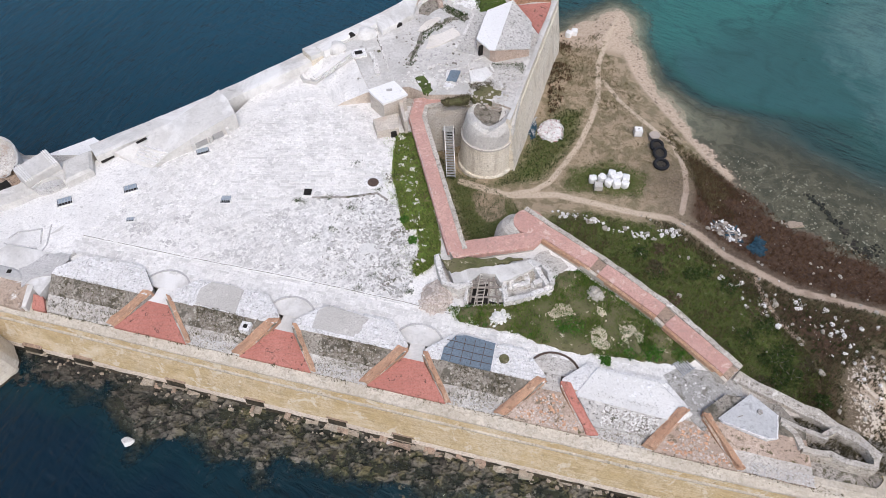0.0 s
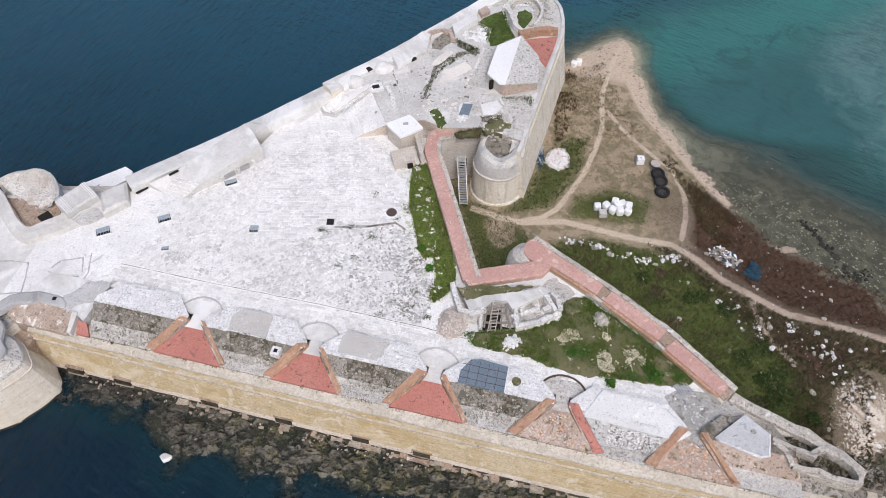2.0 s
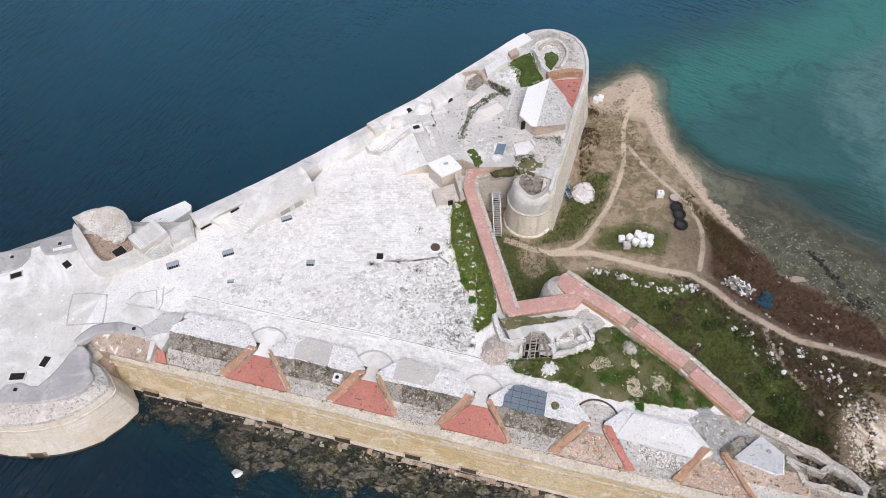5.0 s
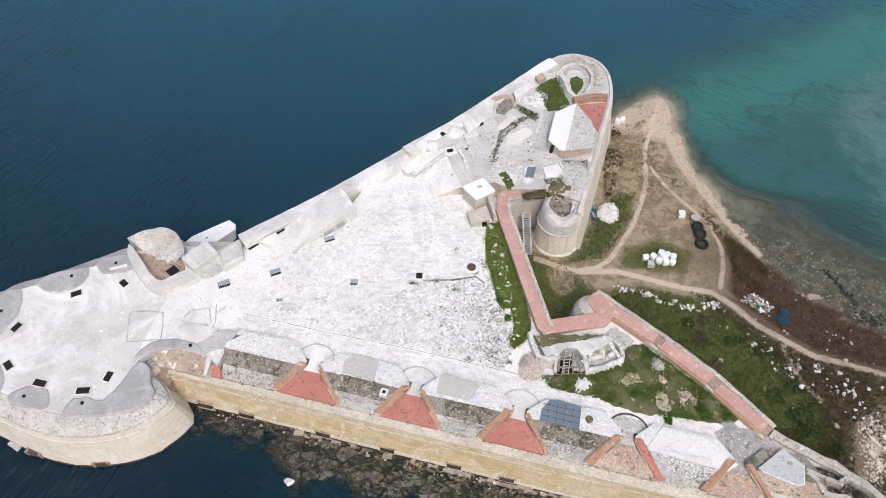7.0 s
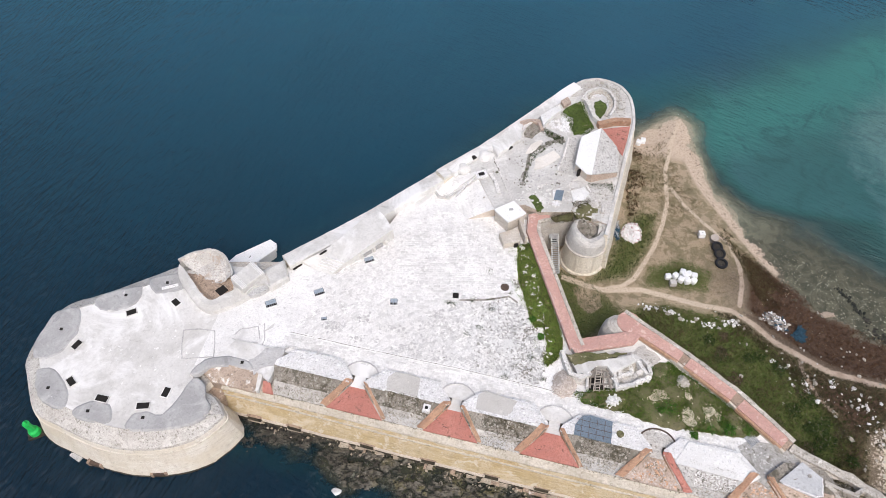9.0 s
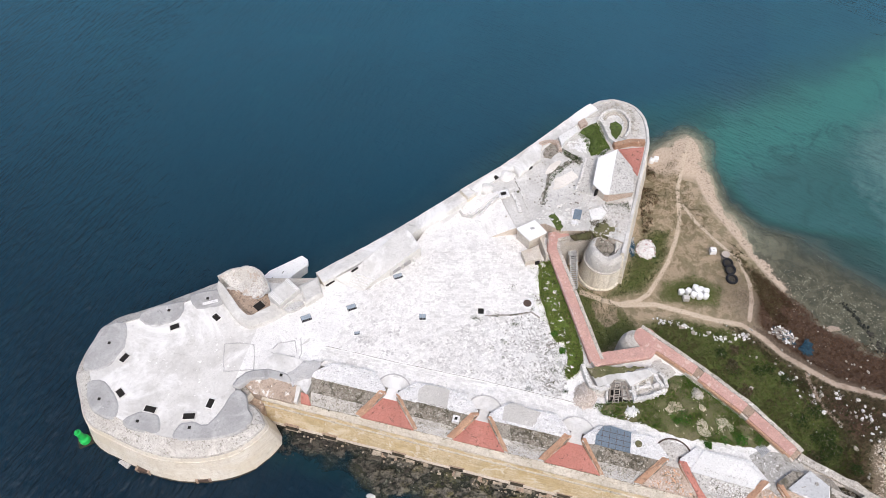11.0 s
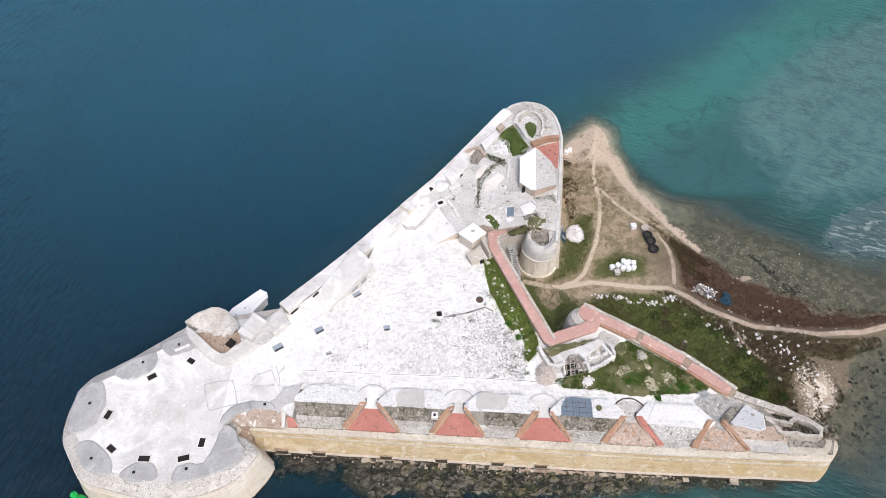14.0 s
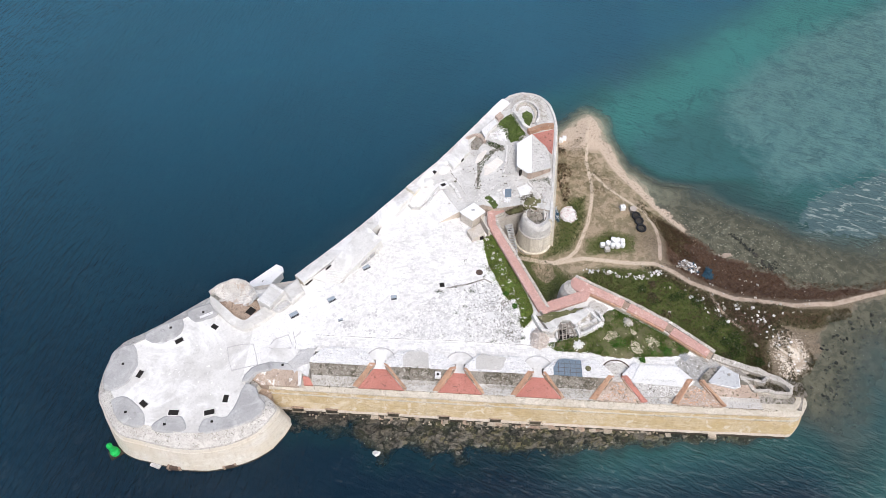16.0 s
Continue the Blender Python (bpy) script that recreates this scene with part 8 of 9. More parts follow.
debris("shore_litter", [(35.5, 60.1), (37.6, 61.0), (39.6, 59.5), (39.8, 57.5), (37.9, 56.7), (36.1, 58.1)], 230, 0.35, (M_WOOD, M_BLUE, M_RUST, M_BAGWOOD, M_BAG), "driftwood and litter washed up by the shore", 53, 0.5)
debris("fishing_net", [(40.6, 57.5), (41.7, 58.5), (42.2, 57.6), (41.6, 55.6), (40.4, 55.3), (39.9, 56.4)], 120, 0.45, (M_BLUE, M_BLUE), "tangled dark blue fishing net", 54, 0.5)

# buoy and white rock in the sea
bx, by = (-72.0, 36.1)
buoy = tagged(new("navigation_buoy"), "bright green navigation mark on a dark concrete base", "buoy")
part("base", weather(box(bmesh.new(), bx, by, -0.8, 2.2, 1.6, 1.3, 0.5), 0.05), M_ROCK, buoy, "dark concrete base")
mast = part("tower", loft([round_ring(bx, by, 0.8, 0.5, 16), round_ring(bx, by, 0.75, 1.3, 16), round_ring(bx, by, 0.5, 1.6, 16), round_ring(bx, by, 0.42, 3.3, 16), round_ring(bx, by, 0.5, 3.4, 16), round_ring(bx, by, 0.5, 3.6, 16)]), M_GREEN, buoy)
part("lantern", loft([round_ring(bx, by, 0.25, 3.6, 12), round_ring(bx, by, 0.25, 4.0, 12), round_ring(bx, by, 0.1, 4.2, 12)]), M_GREEN, mast, "green lantern top")
raft = tagged(new("float_raft"), "small grey float lying in the water by the bastion", "float")
rx, ry = (-65.1, 33.0)
part("deck", weather(box(bmesh.new(), rx, ry, -0.15, 1.8, 0.9, 0.45, -0.5), 0.05), M_ROOFGREY, raft)


def boulder(x, y, z, size, material, label, seed, low=0.6, name="boulder"):
    v = chunk(np.random.default_rng(seed), size, low, 2)
    ob = from_arrays(name, v + np.array((x, y, z)), BALLS[2][1].tolist(), material)
    return tagged(ob, label, "rock", "boulders")


wx, wy = (-27.9, 29.8)
boulder(wx, wy, 0.15, 0.75, M_PLASTER, "white limestone boulder standing in the sea", 3, 0.7)
for k, ((x, y), s) in enumerate(zip([(32.7, 57.4), (35.6, 59.4), (28.7, 57.3), (36.9, 56.3), (31.8, 58.8), (27.9, 45.0), (30.5, 49.2), (41.3, 48.4), (44.1, 48.3), (51.0, 48.8), (44.2, 40.0), (37.9, 47.9), (37.6, 53.4), (27.9, 58.1), (25.3, 58.8), (23.0, 58.8), (21.1, 59.5), (40.5, 49.6), (42.7, 44.1), (45.7, 45.0)], (0.5, 0.45, 0.5, 0.4, 0.6, 0.7, 0.6, 0.7, 0.5, 0.4, 0.9, 0.6, 0.4, 0.6, 0.7, 0.6, 0.6, 0.5, 0.5, 0.6))):
    boulder(x, y, gz_at(x, y) + 0.05, s * 0.62, M_BOULDER, "pale limestone boulder on the grass", 60 + k)

# ---- niches at the foot of the sea wall ----
for x, y in [(-40.8, 39.6), (-34.9, 38.4), (-24.2, 36.4), (-15.4, 34.8), (-6.6, 32.9), (0.2, 31.6)]:
    x, y = F((x - 0) * U.x + (y - 30.5) * U.y, 0.82)
    ob = tagged(new("wall_niche"), "dark rectangular niche at the foot of the sea wall", "niche", "niches in the sea wall", "structure")
    turn = math.atan2(U.y, U.x)
    # solid box: its dark colour paints the shade of the recess
    part("recess", box(bmesh.new(), x, y, 0.55, 1.9, 0.9, 0.9, turn), M_ALGAE_SHADE, ob, "dark eroded box with a recess's shade in its colour")
    part("lintel", weather(box(bmesh.new(), x, y + 0.05, 1.45, 2.3, 0.75, 0.2, turn), 0.08, 1.5), M_BROWN, ob)
    part("sill", weather(box(bmesh.new(), x, y - 0.15, 0.25, 2.3, 0.7, 0.3, turn), 0.08, 1.5), M_PALESTONE, ob)

for (x, y), turn in (((-61.7, 32.35), -0.2), ((-52.6, 31.45), 0.12)):
    ob = tagged(new("water_gate"), "small dark broken opening at the bastion's waterline", "opening", kind="structure")
    # dark brown box carries the opening's shade in its colour
    part("recess", box(bmesh.new(), x, y, -0.3, 1.7, 1.4, 1.3, turn), M_RUST, ob)
    for e in (-1, 1):
        part("jamb", weather(box(bmesh.new(), x + e * 0.95 * math.cos(turn), y + e * 0.95 * math.sin(turn), -0.4, 0.35, 1.5, 1.5, turn), 0.08, 1.7), M_BROWN, ob)
# parapet vent box and throat arcs
vx, vy = (-15.9, 38.9)
vent = tagged(new("vent_box"), "small square white stone vent box", "vent")
part("box", weather(box(bmesh.new(), vx, vy, 7.6, 1.0, 1.0, 0.95, -0.2), 0.02), M_SLAB, vent)
part("hole", box(bmesh.new(), vx, vy, 8.4, 0.42, 0.42, 0.17, -0.2), M_DARK, vent, "dark square hole")
for t0, t1 in ((-28.2, -26.6), (-14.3, -12.9), (-0.9, 0.6), (12.7, 14.1)):
    c = (t0 + t1) / 2
    arc = [F(c + 2.5 * math.cos(a), 7.6 + 2.3 * math.sin(a)) for a in np.linspace(0.15, math.pi - 0.15, 14)]
    structure(part("throat_arc", weather(sweep(arc, [(-0.1, ZT + 0.13), (-0.1, ZT - 0.1), (0.1, ZT - 0.1), (0.1, ZT + 0.13)]), 0.02), M_RUST if c > 10 else M_ROOFGREY), "curved kerb behind an embrasure", "kerb")
    floor_arc = [F(c + 2.4 * math.cos(a), 7.6 + 2.2 * math.sin(a)) for a in np.linspace(0.0, math.pi, 16)]
    structure(part("throat_floor", prism(floor_arc, ZT - 0.2, ZT + 0.04), M_GRAVEL if c > 10 else M_BASTION), "worn white floor behind an embrasure", "floor")
gx1, gy1 = (9.8, 36.4)
structure(part("round_hole", weather(loft([round_ring(gx1, gy1, 0.5, ZC - 0.1, 18), round_ring(gx1, gy1, 0.5, ZC + 0.1, 18)]), 0.06), M_GARDEN), "round mossy hole in the slabs", "hole")

# ---- cracked rock shelf at the foot of the sea wall ----
def rock_shelf():
    """A shelf of tilted slabs in two sizes, parted by open cracks."""
    rr = np.random.default_rng(70)
    us, vs_ = np.arange(-52, 42, 0.18), np.arange(-10, 1.3, 0.15)
    u, v = (a.ravel() for a in np.meshgrid(us, vs_))
    x, y = U.x * u + V.x * v, 30.5 + U.y * u + V.y * v

    def cells(long_, wide, turn):
        c, s_ = math.cos(turn), math.sin(turn)
        a, b = (u * c + v * s_) / long_ + 0.35 * wavy(u, v, 1.1, 4), (v * c - u * s_) / wide + 0.35 * wavy(u, v, 1.3, 6)
        ca, cb = np.floor(a), np.floor(b)
        best, second, tone, lean = np.full(a.shape, 9.0), np.full(a.shape, 9.0), np.zeros(a.shape), np.zeros(a.shape)
        for i in (-1, 0, 1):
            for j in (-1, 0, 1):
                h = np.sin((ca + i) * 127.1 + (cb + j) * 311.7) * 43758.5
                g = np.sin((ca + i) * 269.5 + (cb + j) * 183.3) * 24634.6
                h, g = h - np.floor(h), g - np.floor(g)
                da, db = ca + i + 0.15 + 0.7 * h - a, cb + j + 0.15 + 0.7 * g - b
                d = np.hypot(da, db)
                near = d < best
                second = np.where(near, best, np.minimum(second, d))
                tone, lean = np.where(near, (h * 7 + g * 3) % 1, tone), np.where(near, da * (h - 0.5) + db * (g - 0.5), lean)
                best = np.where(near, d, best)
        return second - best, tone, lean

    gap, tone, lean = cells(2.6, 1.2, 0.35)
    gap2, tone2, lean2 = cells(0.8, 0.42, -0.25)
    odd, far = inside(x, y, REEF)
    far = np.where(odd, far, -far)
    shelf = -0.75 + 0.80 * smooth(far + 0.9 * wavy(x, y, 1.4, 3), -1.2, 1.8)
    z = shelf + 0.32 * (tone - 0.45) + 0.3 * lean + 0.26 * (tone2 - 0.5) + 0.25 * lean2 - 0.30 * (1 - smooth(gap, 0, 0.10)) - 0.16 * (1 - smooth(gap2, 0, 0.14)) + 0.045 * rr.normal(size=x.shape)
    nu, nv = len(us), len(vs_)
    i = (np.arange(nv - 1)[:, None] * nu + np.arange(nu - 1)[None, :]).ravel()
    i = i[far[i] > -2.0]
    ob = from_arrays("rock_shelf", np.stack([x, y, z], -1), np.stack([i, i + 1, i + nu + 1, i + nu], -1).tolist(), shelf_material())
    mark(ob, "tone", 0.4 * tone + 0.6 * tone2)
    mark(ob, "crack", np.maximum(1 - smooth(gap, 0.02, 0.14), 0.7 * (1 - smooth(gap2, 0.0, 0.14))))
    mark(ob, "olive", smooth(x, -36, -14))
    return structure(ob, "cracked shelf of dark wet rock slabs below the sea wall", "rocks")


def shelf_material():
    k = Net("shelf_rock")
    p = k.spot()
    at = {}
    for name in ("tone", "crack", "olive"):
        node = k.t.nodes.new("ShaderNodeAttribute")
        node.attribute_name = name
        at[name] = node.outputs["Fac"]
    mid, fine = k.noise(p, 0.5, 6, 0.7, 0.6), k.noise(p, 4.0, 6, 0.75)
    c = k.mix(k.step(at["tone"], 0.15, 0.95), (0.028, 0.026, 0.022), (0.185, 0.17, 0.14))
    c = k.mix(k.math("MULTIPLY", k.step(mid, 0.45, 0.62), k.math("MULTIPLY", at["olive"], 0.8)), c, (0.135, 0.12, 0.055))
    c = k.mix(k.math("MULTIPLY", k.math("SUBTRACT", 1.0, at["olive"]), 0.6), c, (0.035, 0.030, 0.024))
    c = k.mix(k.math("MULTIPLY", k.step(fine, 0.48, 0.64), 0.6), c, (0.03, 0.028, 0.022))
    c = k.mix(k.math("MULTIPLY", k.step(k.noise(p, 2.2, 5, 0.75, 0.5), 0.57, 0.66), 0.55), c, (0.30, 0.275, 0.22))
    c = k.mix(k.math("MULTIPLY", at["crack"], 0.85), c, (0.012, 0.012, 0.010))
    return k.done(c, 0.75, fine, 0.9, 0.06)


rock_shelf()

# ---- rocks along the shore ----
r = np.random.default_rng(77)
x, y = spread(r, REEF, 1500, lambda a, b: bed(a, b) > -1.2)
s = 0.12 + 0.34 * r.random(len(x)) ** 2.0
stones("reef_rocks", np.stack([x, y, bed(x, y) - 0.02, s], -1), M_ROCK, "dark wet angular rocks along the foot of the sea wall", "rocks", 0.45, 1, 78)
foot = [F(-41, -0.7), F(-20, -1.0), F(0, -1.0), F(22, -0.6), F(22, 0.5), F(-41, 0.9)]
x, y = spread(r, foot, 420)
stones("foot_rocks", np.stack([x, y, 0.15 + 0.45 * r.random(len(x)), 0.10 + 0.22 * r.random(len(x)) ** 2], -1), M_PALESTONE, "pale broken stones at the foot of the sea wall", "rocks", 0.6, 1, 79)
SHOAL = [(46, 26), (52, 32), (58, 40), (64, 43), (80, 46), (90, 40), (80, 25), (60, 15), (48, 18)]
x, y = spread(r, SHOAL, 900)
stones("shoal_rocks", np.stack([x, y, np.maximum(bed(x, y), -0.25), 0.12 + 0.4 * r.random(len(x)) ** 3], -1), M_ROCK, "dark stones in the shallow water by the point", "rocks", 0.5, 1, 80)
x, y = spread(r, [(20, 100), (27, 104), (31, 105.5), (32.5, 97), (34, 88), (37.5, 79.5), (41, 72), (44, 66), (42, 64), (38, 71), (34, 79), (31, 88), (29.5, 97), (25, 101)], 900)
stones("beach_stones", np.stack([x, y, bed(x, y), 0.06 + 0.22 * r.random(len(x)) ** 3], -1), M_BEACH, "pebbles and stones along the spit's beach", "stones", 0.6, 1, 81)
x, y = spread(r, [(36, 68), (44, 64), (52, 57), (60, 52), (57, 42), (50, 33), (44, 36), (36, 44), (30, 52), (22, 58), (16, 61), (24, 62), (34, 60)], 170)
stones("field_stones", np.stack([x, y, bed(x, y) + 0.03, 0.06 + 0.34 * r.random(len(x)) ** 3], -1), M_BOULDER, "pale stones scattered through the scrub", "stones", 0.6, 1, 82)

x, y = spread(r, REEF, 120, lambda a, b: bed(a, b) > -0.7)
stones("reef_slabs", np.stack([x, y, bed(x, y) + 0.05, 0.35 + 0.4 * r.random(len(x)) ** 2], -1), M_ROCK, "flat dark rock slabs breaking the water by the sea wall", "rocks", 0.3, 1, 83)
for m0, m1 in zip(MOUTHS[:-1], MOUTHS[1:]):
    uu, vv = r.uniform(m0[3] - 0.5, m1[2] + 0.5, 260), r.uniform(2.7, 6.1, 260)
    ok = (uu > m0[1] + (m0[3] - m0[1]) * (6.5 - vv) / 4 + 0.9) & (uu < m1[0] + (m1[2] - m1[0]) * (6.5 - vv) / 4 - 1.2)
    pl = np.array([(*F(a, b), 7.0 + (b - 2.5) * 0.365) for a, b in zip(uu[ok], vv[ok])])
    stones("slope_rubble", np.concatenate([pl, (0.05 + 0.17 * r.random((len(pl), 1)) ** 2)], 1), M_BOULDER, "loose grey stones on the parapet slope", "stones", 0.5, 1, 84)

NOTCH = [(-45.7, 41.3), (-43.5, 39.5), (-42.2, 39.6), (-39.6, 39.1), (-35.9, 38.6), (-34.3, 37.8), (-36.0, 36.6), (-38.9, 35.9), (-40.5, 35.3), (-41.5, 34.7), (-42.3, 35.2), (-43.2, 38.0)]
x, y = spread(r, NOTCH, 300)
stones("notch_rocks", np.stack([x, y, np.maximum(bed(x, y), -0.25) + 0.1, 0.15 + 0.5 * r.random(len(x)) ** 2], -1), M_ROCK, "wet dark rocks in the corner between bastion and sea wall", "rocks", 0.45, 1, 86)

# ---- grass and scrub ----
def leaf_material(name, a, b):
    k = Net(name)
    geo = k.t.nodes.new("ShaderNodeNewGeometry")
    c = k.mix(geo.outputs["Random Per Island"], a, b)
    k.feed(c, k.b.inputs["Base Color"])
    k.b.inputs["Roughness"].default_value = 0.8
    k.b.inputs["Specular IOR Level"].default_value = 0.2
    return k.m


def tufts(name, x, y, z, high, material, label, seed, blades=5, wide=0.35):
    rr = np.random.default_rng(seed)
    n = len(x) * blades
    bx_, by_, bz_ = np.repeat(x, blades) + rr.normal(0, 0.12, n), np.repeat(y, blades) + rr.normal(0, 0.12, n), np.repeat(z, blades)
    a, h = rr.uniform(0, 6.28, n), high * rr.uniform(0.5, 1.3, n)
    lean, w = rr.uniform(0.1, 0.6, n) * h, wide * h
    p0 = np.stack([bx_ - np.sin(a) * w / 2, by_ + np.cos(a) * w / 2, bz_ - 0.05], -1)
    p1 = np.stack([bx_ + np.sin(a) * w / 2, by_ - np.cos(a) * w / 2, bz_ - 0.05], -1)
    p2 = np.stack([bx_ + np.cos(a) * lean, by_ + np.sin(a) * lean, bz_ + h], -1)
    v = np.stack([p0, p1, p2], 1).reshape(-1, 3)
    ob = from_arrays(name, v, np.arange(3 * n).reshape(-1, 3).tolist(), material)
    return tagged(ob, label, "grass", kind="stuff")


L_GREEN, L_DARK, L_DRY, L_REED, L_WEED = leaf_material("grass_blades", (0.045, 0.10, 0.012), (0.11, 0.16, 0.03)), leaf_material("scrub_leaves", (0.02, 0.045, 0.01), (0.06, 0.085, 0.022)), leaf_material("dry_grass", (0.12, 0.105, 0.05), (0.20, 0.165, 0.09)), leaf_material("reed_stems", (0.06, 0.032, 0.018), (0.15, 0.085, 0.045)), leaf_material("dry_weeds", (0.05, 0.045, 0.025), (0.14, 0.12, 0.065))
L_BROWN = leaf_material("brown_scrub", (0.075, 0.052, 0.03), (0.20, 0.15, 0.10))
L_FRESH = leaf_material("fresh_grass", (0.07, 0.14, 0.018), (0.17, 0.21, 0.05))
x, y = spread(r, GREEN, 4500)
tufts("field_grass", x, y, bed(x, y), 0.2, L_DARK, "rough green grass in the field outside the wall", 91, 5, 0.3)
x, y = spread(r, GREEN, 5500)
tufts("field_grass", x, y, bed(x, y), 0.22, L_FRESH, "fresh green grass in the field outside the wall", 191, 5, 0.3)
x, y = spread(r, GREEN, 2500)
tufts("field_straw", x, y, bed(x, y), 0.22, L_DRY, "dry straw among the green field grass", 192, 5, 0.3)
x, y = spread(r, SCRUB, 4200)
tufts("scrub", x, y, bed(x, y), 0.28, L_WEED, "dark dry scrub among the shore stones", 193, 5, 0.35)
x, y = spread(r, SCRUB, 1300)
tufts("scrub_green", x, y, bed(x, y), 0.28, L_DARK, "dark green scrub among the shore stones", 194, 5, 0.35)
x, y = spread(r, SCRUB, 2600, lambda a, b: wavy(a, b, 1.6, 7) > -0.1)
tufts("brown_scrub", x, y, bed(x, y), 0.26, L_BROWN, "reddish brown scrub beside the track", 201, 6, 0.4)
x, y = spread(r, GREEN, 2600, lambda a, b: wavy(a, b, 2.2, 3) > 0.1)
tufts("brown_scrub", x, y, bed(x, y), 0.24, L_BROWN, "patches of brown weeds in the green field", 202, 6, 0.4)
x, y = spread(r, MOAT, 1500)
tufts("moat_grass", x, y, bed(x, y), 0.2, L_DARK, "weeds on the floor of the dry moat", 195, 5, 0.3)
x, y = spread(r, BAGS_GREEN, 1400)
tufts("yard_grass", x, y, bed(x, y), 0.16, L_GREEN, "short green grass round the bulk bags", 196, 5, 0.3)
moss_at = [(-7.6, 62.1), (-4.6, 58.2), (-7.2, 55.1), (-6.9, 46.1), (-3.9, 46.1), (-5.3, 44.2), (-10.8, 50.8), (-9.0, 52.0), (-1.6, 47.5), (-0.1, 44.1), (-13.6, 56.0), (-12.7, 55.9), (-10.0, 56.7), (2.0, 43.4)]
x = np.concatenate([a + r.normal(0, 0.28, 26) for a, b in moss_at])
y = np.concatenate([b + r.normal(0, 0.22, 26) for a, b in moss_at])
tufts("moss_clumps", x, y, np.full(len(x), ZT + 0.06), 0.14, L_DARK, "small dark weed clumps between the paving stones", 197, 6, 0.5)
lip = r.uniform(-41, 40, 240)
pl = np.array([(*F(u, 2.3 + 0.25 * r.random()), 7.03) for u in lip])
tufts("lip_weeds", pl[:, 0], pl[:, 1], pl[:, 2], 0.16, L_WEED, "dark weeds along the edge of the sea wall", 198, 6, 0.5)
x, y = spread(r, GRASS_STRIP, 1500)
tufts("court_straw", x, y, np.full(len(x), ZT + 0.08), 0.2, L_DRY, "yellowing grass in the court", 199, 5, 0.4)
x, y = spread(r, GRASS_STRIP, 500)
tufts("court_weeds", x, y, np.full(len(x), ZT + 0.08), 0.22, L_DARK, "darker weeds in the court grass", 200, 5, 0.4)
L_BUSH = leaf_material("shrub_leaves", (0.03, 0.10, 0.012), (0.09, 0.20, 0.03))
L_BRIGHT = leaf_material("bright_grass", (0.075, 0.15, 0.016), (0.32, 0.38, 0.11))
x, y = spread(r, GRASS_STRIP, 5500, lambda a, b: wavy(a, b, 0.9, 6) > -0.45)
tufts("court_grass", x, y, np.full(len(x), ZT + 0.08), 0.2, L_BRIGHT, "bright short grass in the court", 92)
x, y = spread(r, GARDEN, 4200, lambda a, b: wavy(a, b, 1.4, 4) > -0.2)
tufts("garden_grass", x, y, np.full(len(x), ZT + 0.15), 0.24, L_FRESH, "grass tufts in the garden", 93)
x, y = spread(r, GARDEN, 1100, lambda a, b: wavy(a, b, 1.8, 2) > 0.2)
tufts("garden_weeds", x, y, np.full(len(x), ZT + 0.15), 0.26, L_BUSH, "bright green weeds in the garden", 99)
x, y = spread(r, MARSH, 4200)
tufts("reeds", x, y, bed(x, y), 0.24, L_REED, "reddish brown salt scrub along the shore", 94)
x, y = spread(r, [(16, 66), (28, 63), (36, 66), (30, 80), (24, 95), (20, 95), (13, 70)], 6000)
tufts("yard_grass", x, y, bed(x, y), 0.14, L_DRY, "thin dry grass in the yard", 95)
x, y = spread(r, YARD, 1200)
tufts("yard_green", x, y, bed(x, y), 0.22, L_DARK, "green weeds at the foot of the east wall", 96)


for poly, n, m, label, k in (([(-2.5, 78.1), (-1.6, 82.5), (-1.0, 85.7), (2.6, 88.7), (4.7, 89.5), (2.6, 87.5), (-0.6, 83.8), (-1.9, 78.3)], 500, L_DARK, "weeds along the cracked platform", 301), ([(1.5, 92.0), (5.2, 89.5), (4.7, 87.9), (2.1, 90.2)], 260, L_DARK, "weeds along the cracked platform", 302),
                         ([(5.0, 95.8), (9.1, 99.2), (10.5, 92.1), (9.2, 90.5), (6.9, 90.4)], 900, L_GREEN, "grass tufts in the northern gun position", 303), ([(5.3, 75.0), (9.5, 75.6), (9.4, 73.9), (6.2, 73.8)], 150, L_WEED, "dry weeds on the tower top", 304),
                         ([(8.6, 79.0), (12.6, 79.2), (12.7, 77.1), (9.2, 76.4)], 350, L_DARK, "weeds beside the house", 305), ([(2.3, 71.8), (5.8, 73.0), (5.7, 71.0), (2.6, 70.6)], 250, L_WEED, "weeds on the wall top", 306)):
    x, y = spread(r, poly, n)
    tufts("platform_weeds", x, y, np.full(len(x), ZU + 0.05), 0.2, m, label, k, 5, 0.4)
for m0, m1 in zip(MOUTHS[:-1], MOUTHS[1:]):
    uu, vv = r.uniform(m0[3], m1[2], 420), 6.15 - 3.4 * r.random(420) ** 1.6
    pl = np.array([(*F(a, b), 7.0 + (b - 2.5) * 0.365) for a, b in zip(uu, vv)])
    tufts("slope_weeds", pl[:, 0], pl[:, 1], pl[:, 2], 0.2, L_WEED, "dark dry weeds on the parapet slope", 97)
x, y = spread(r, POINT, 1500)
tufts("point_weeds", x, y, np.full(len(x), 7.4), 0.25, L_WEED, "dry weeds on the rubble of the point", 98)


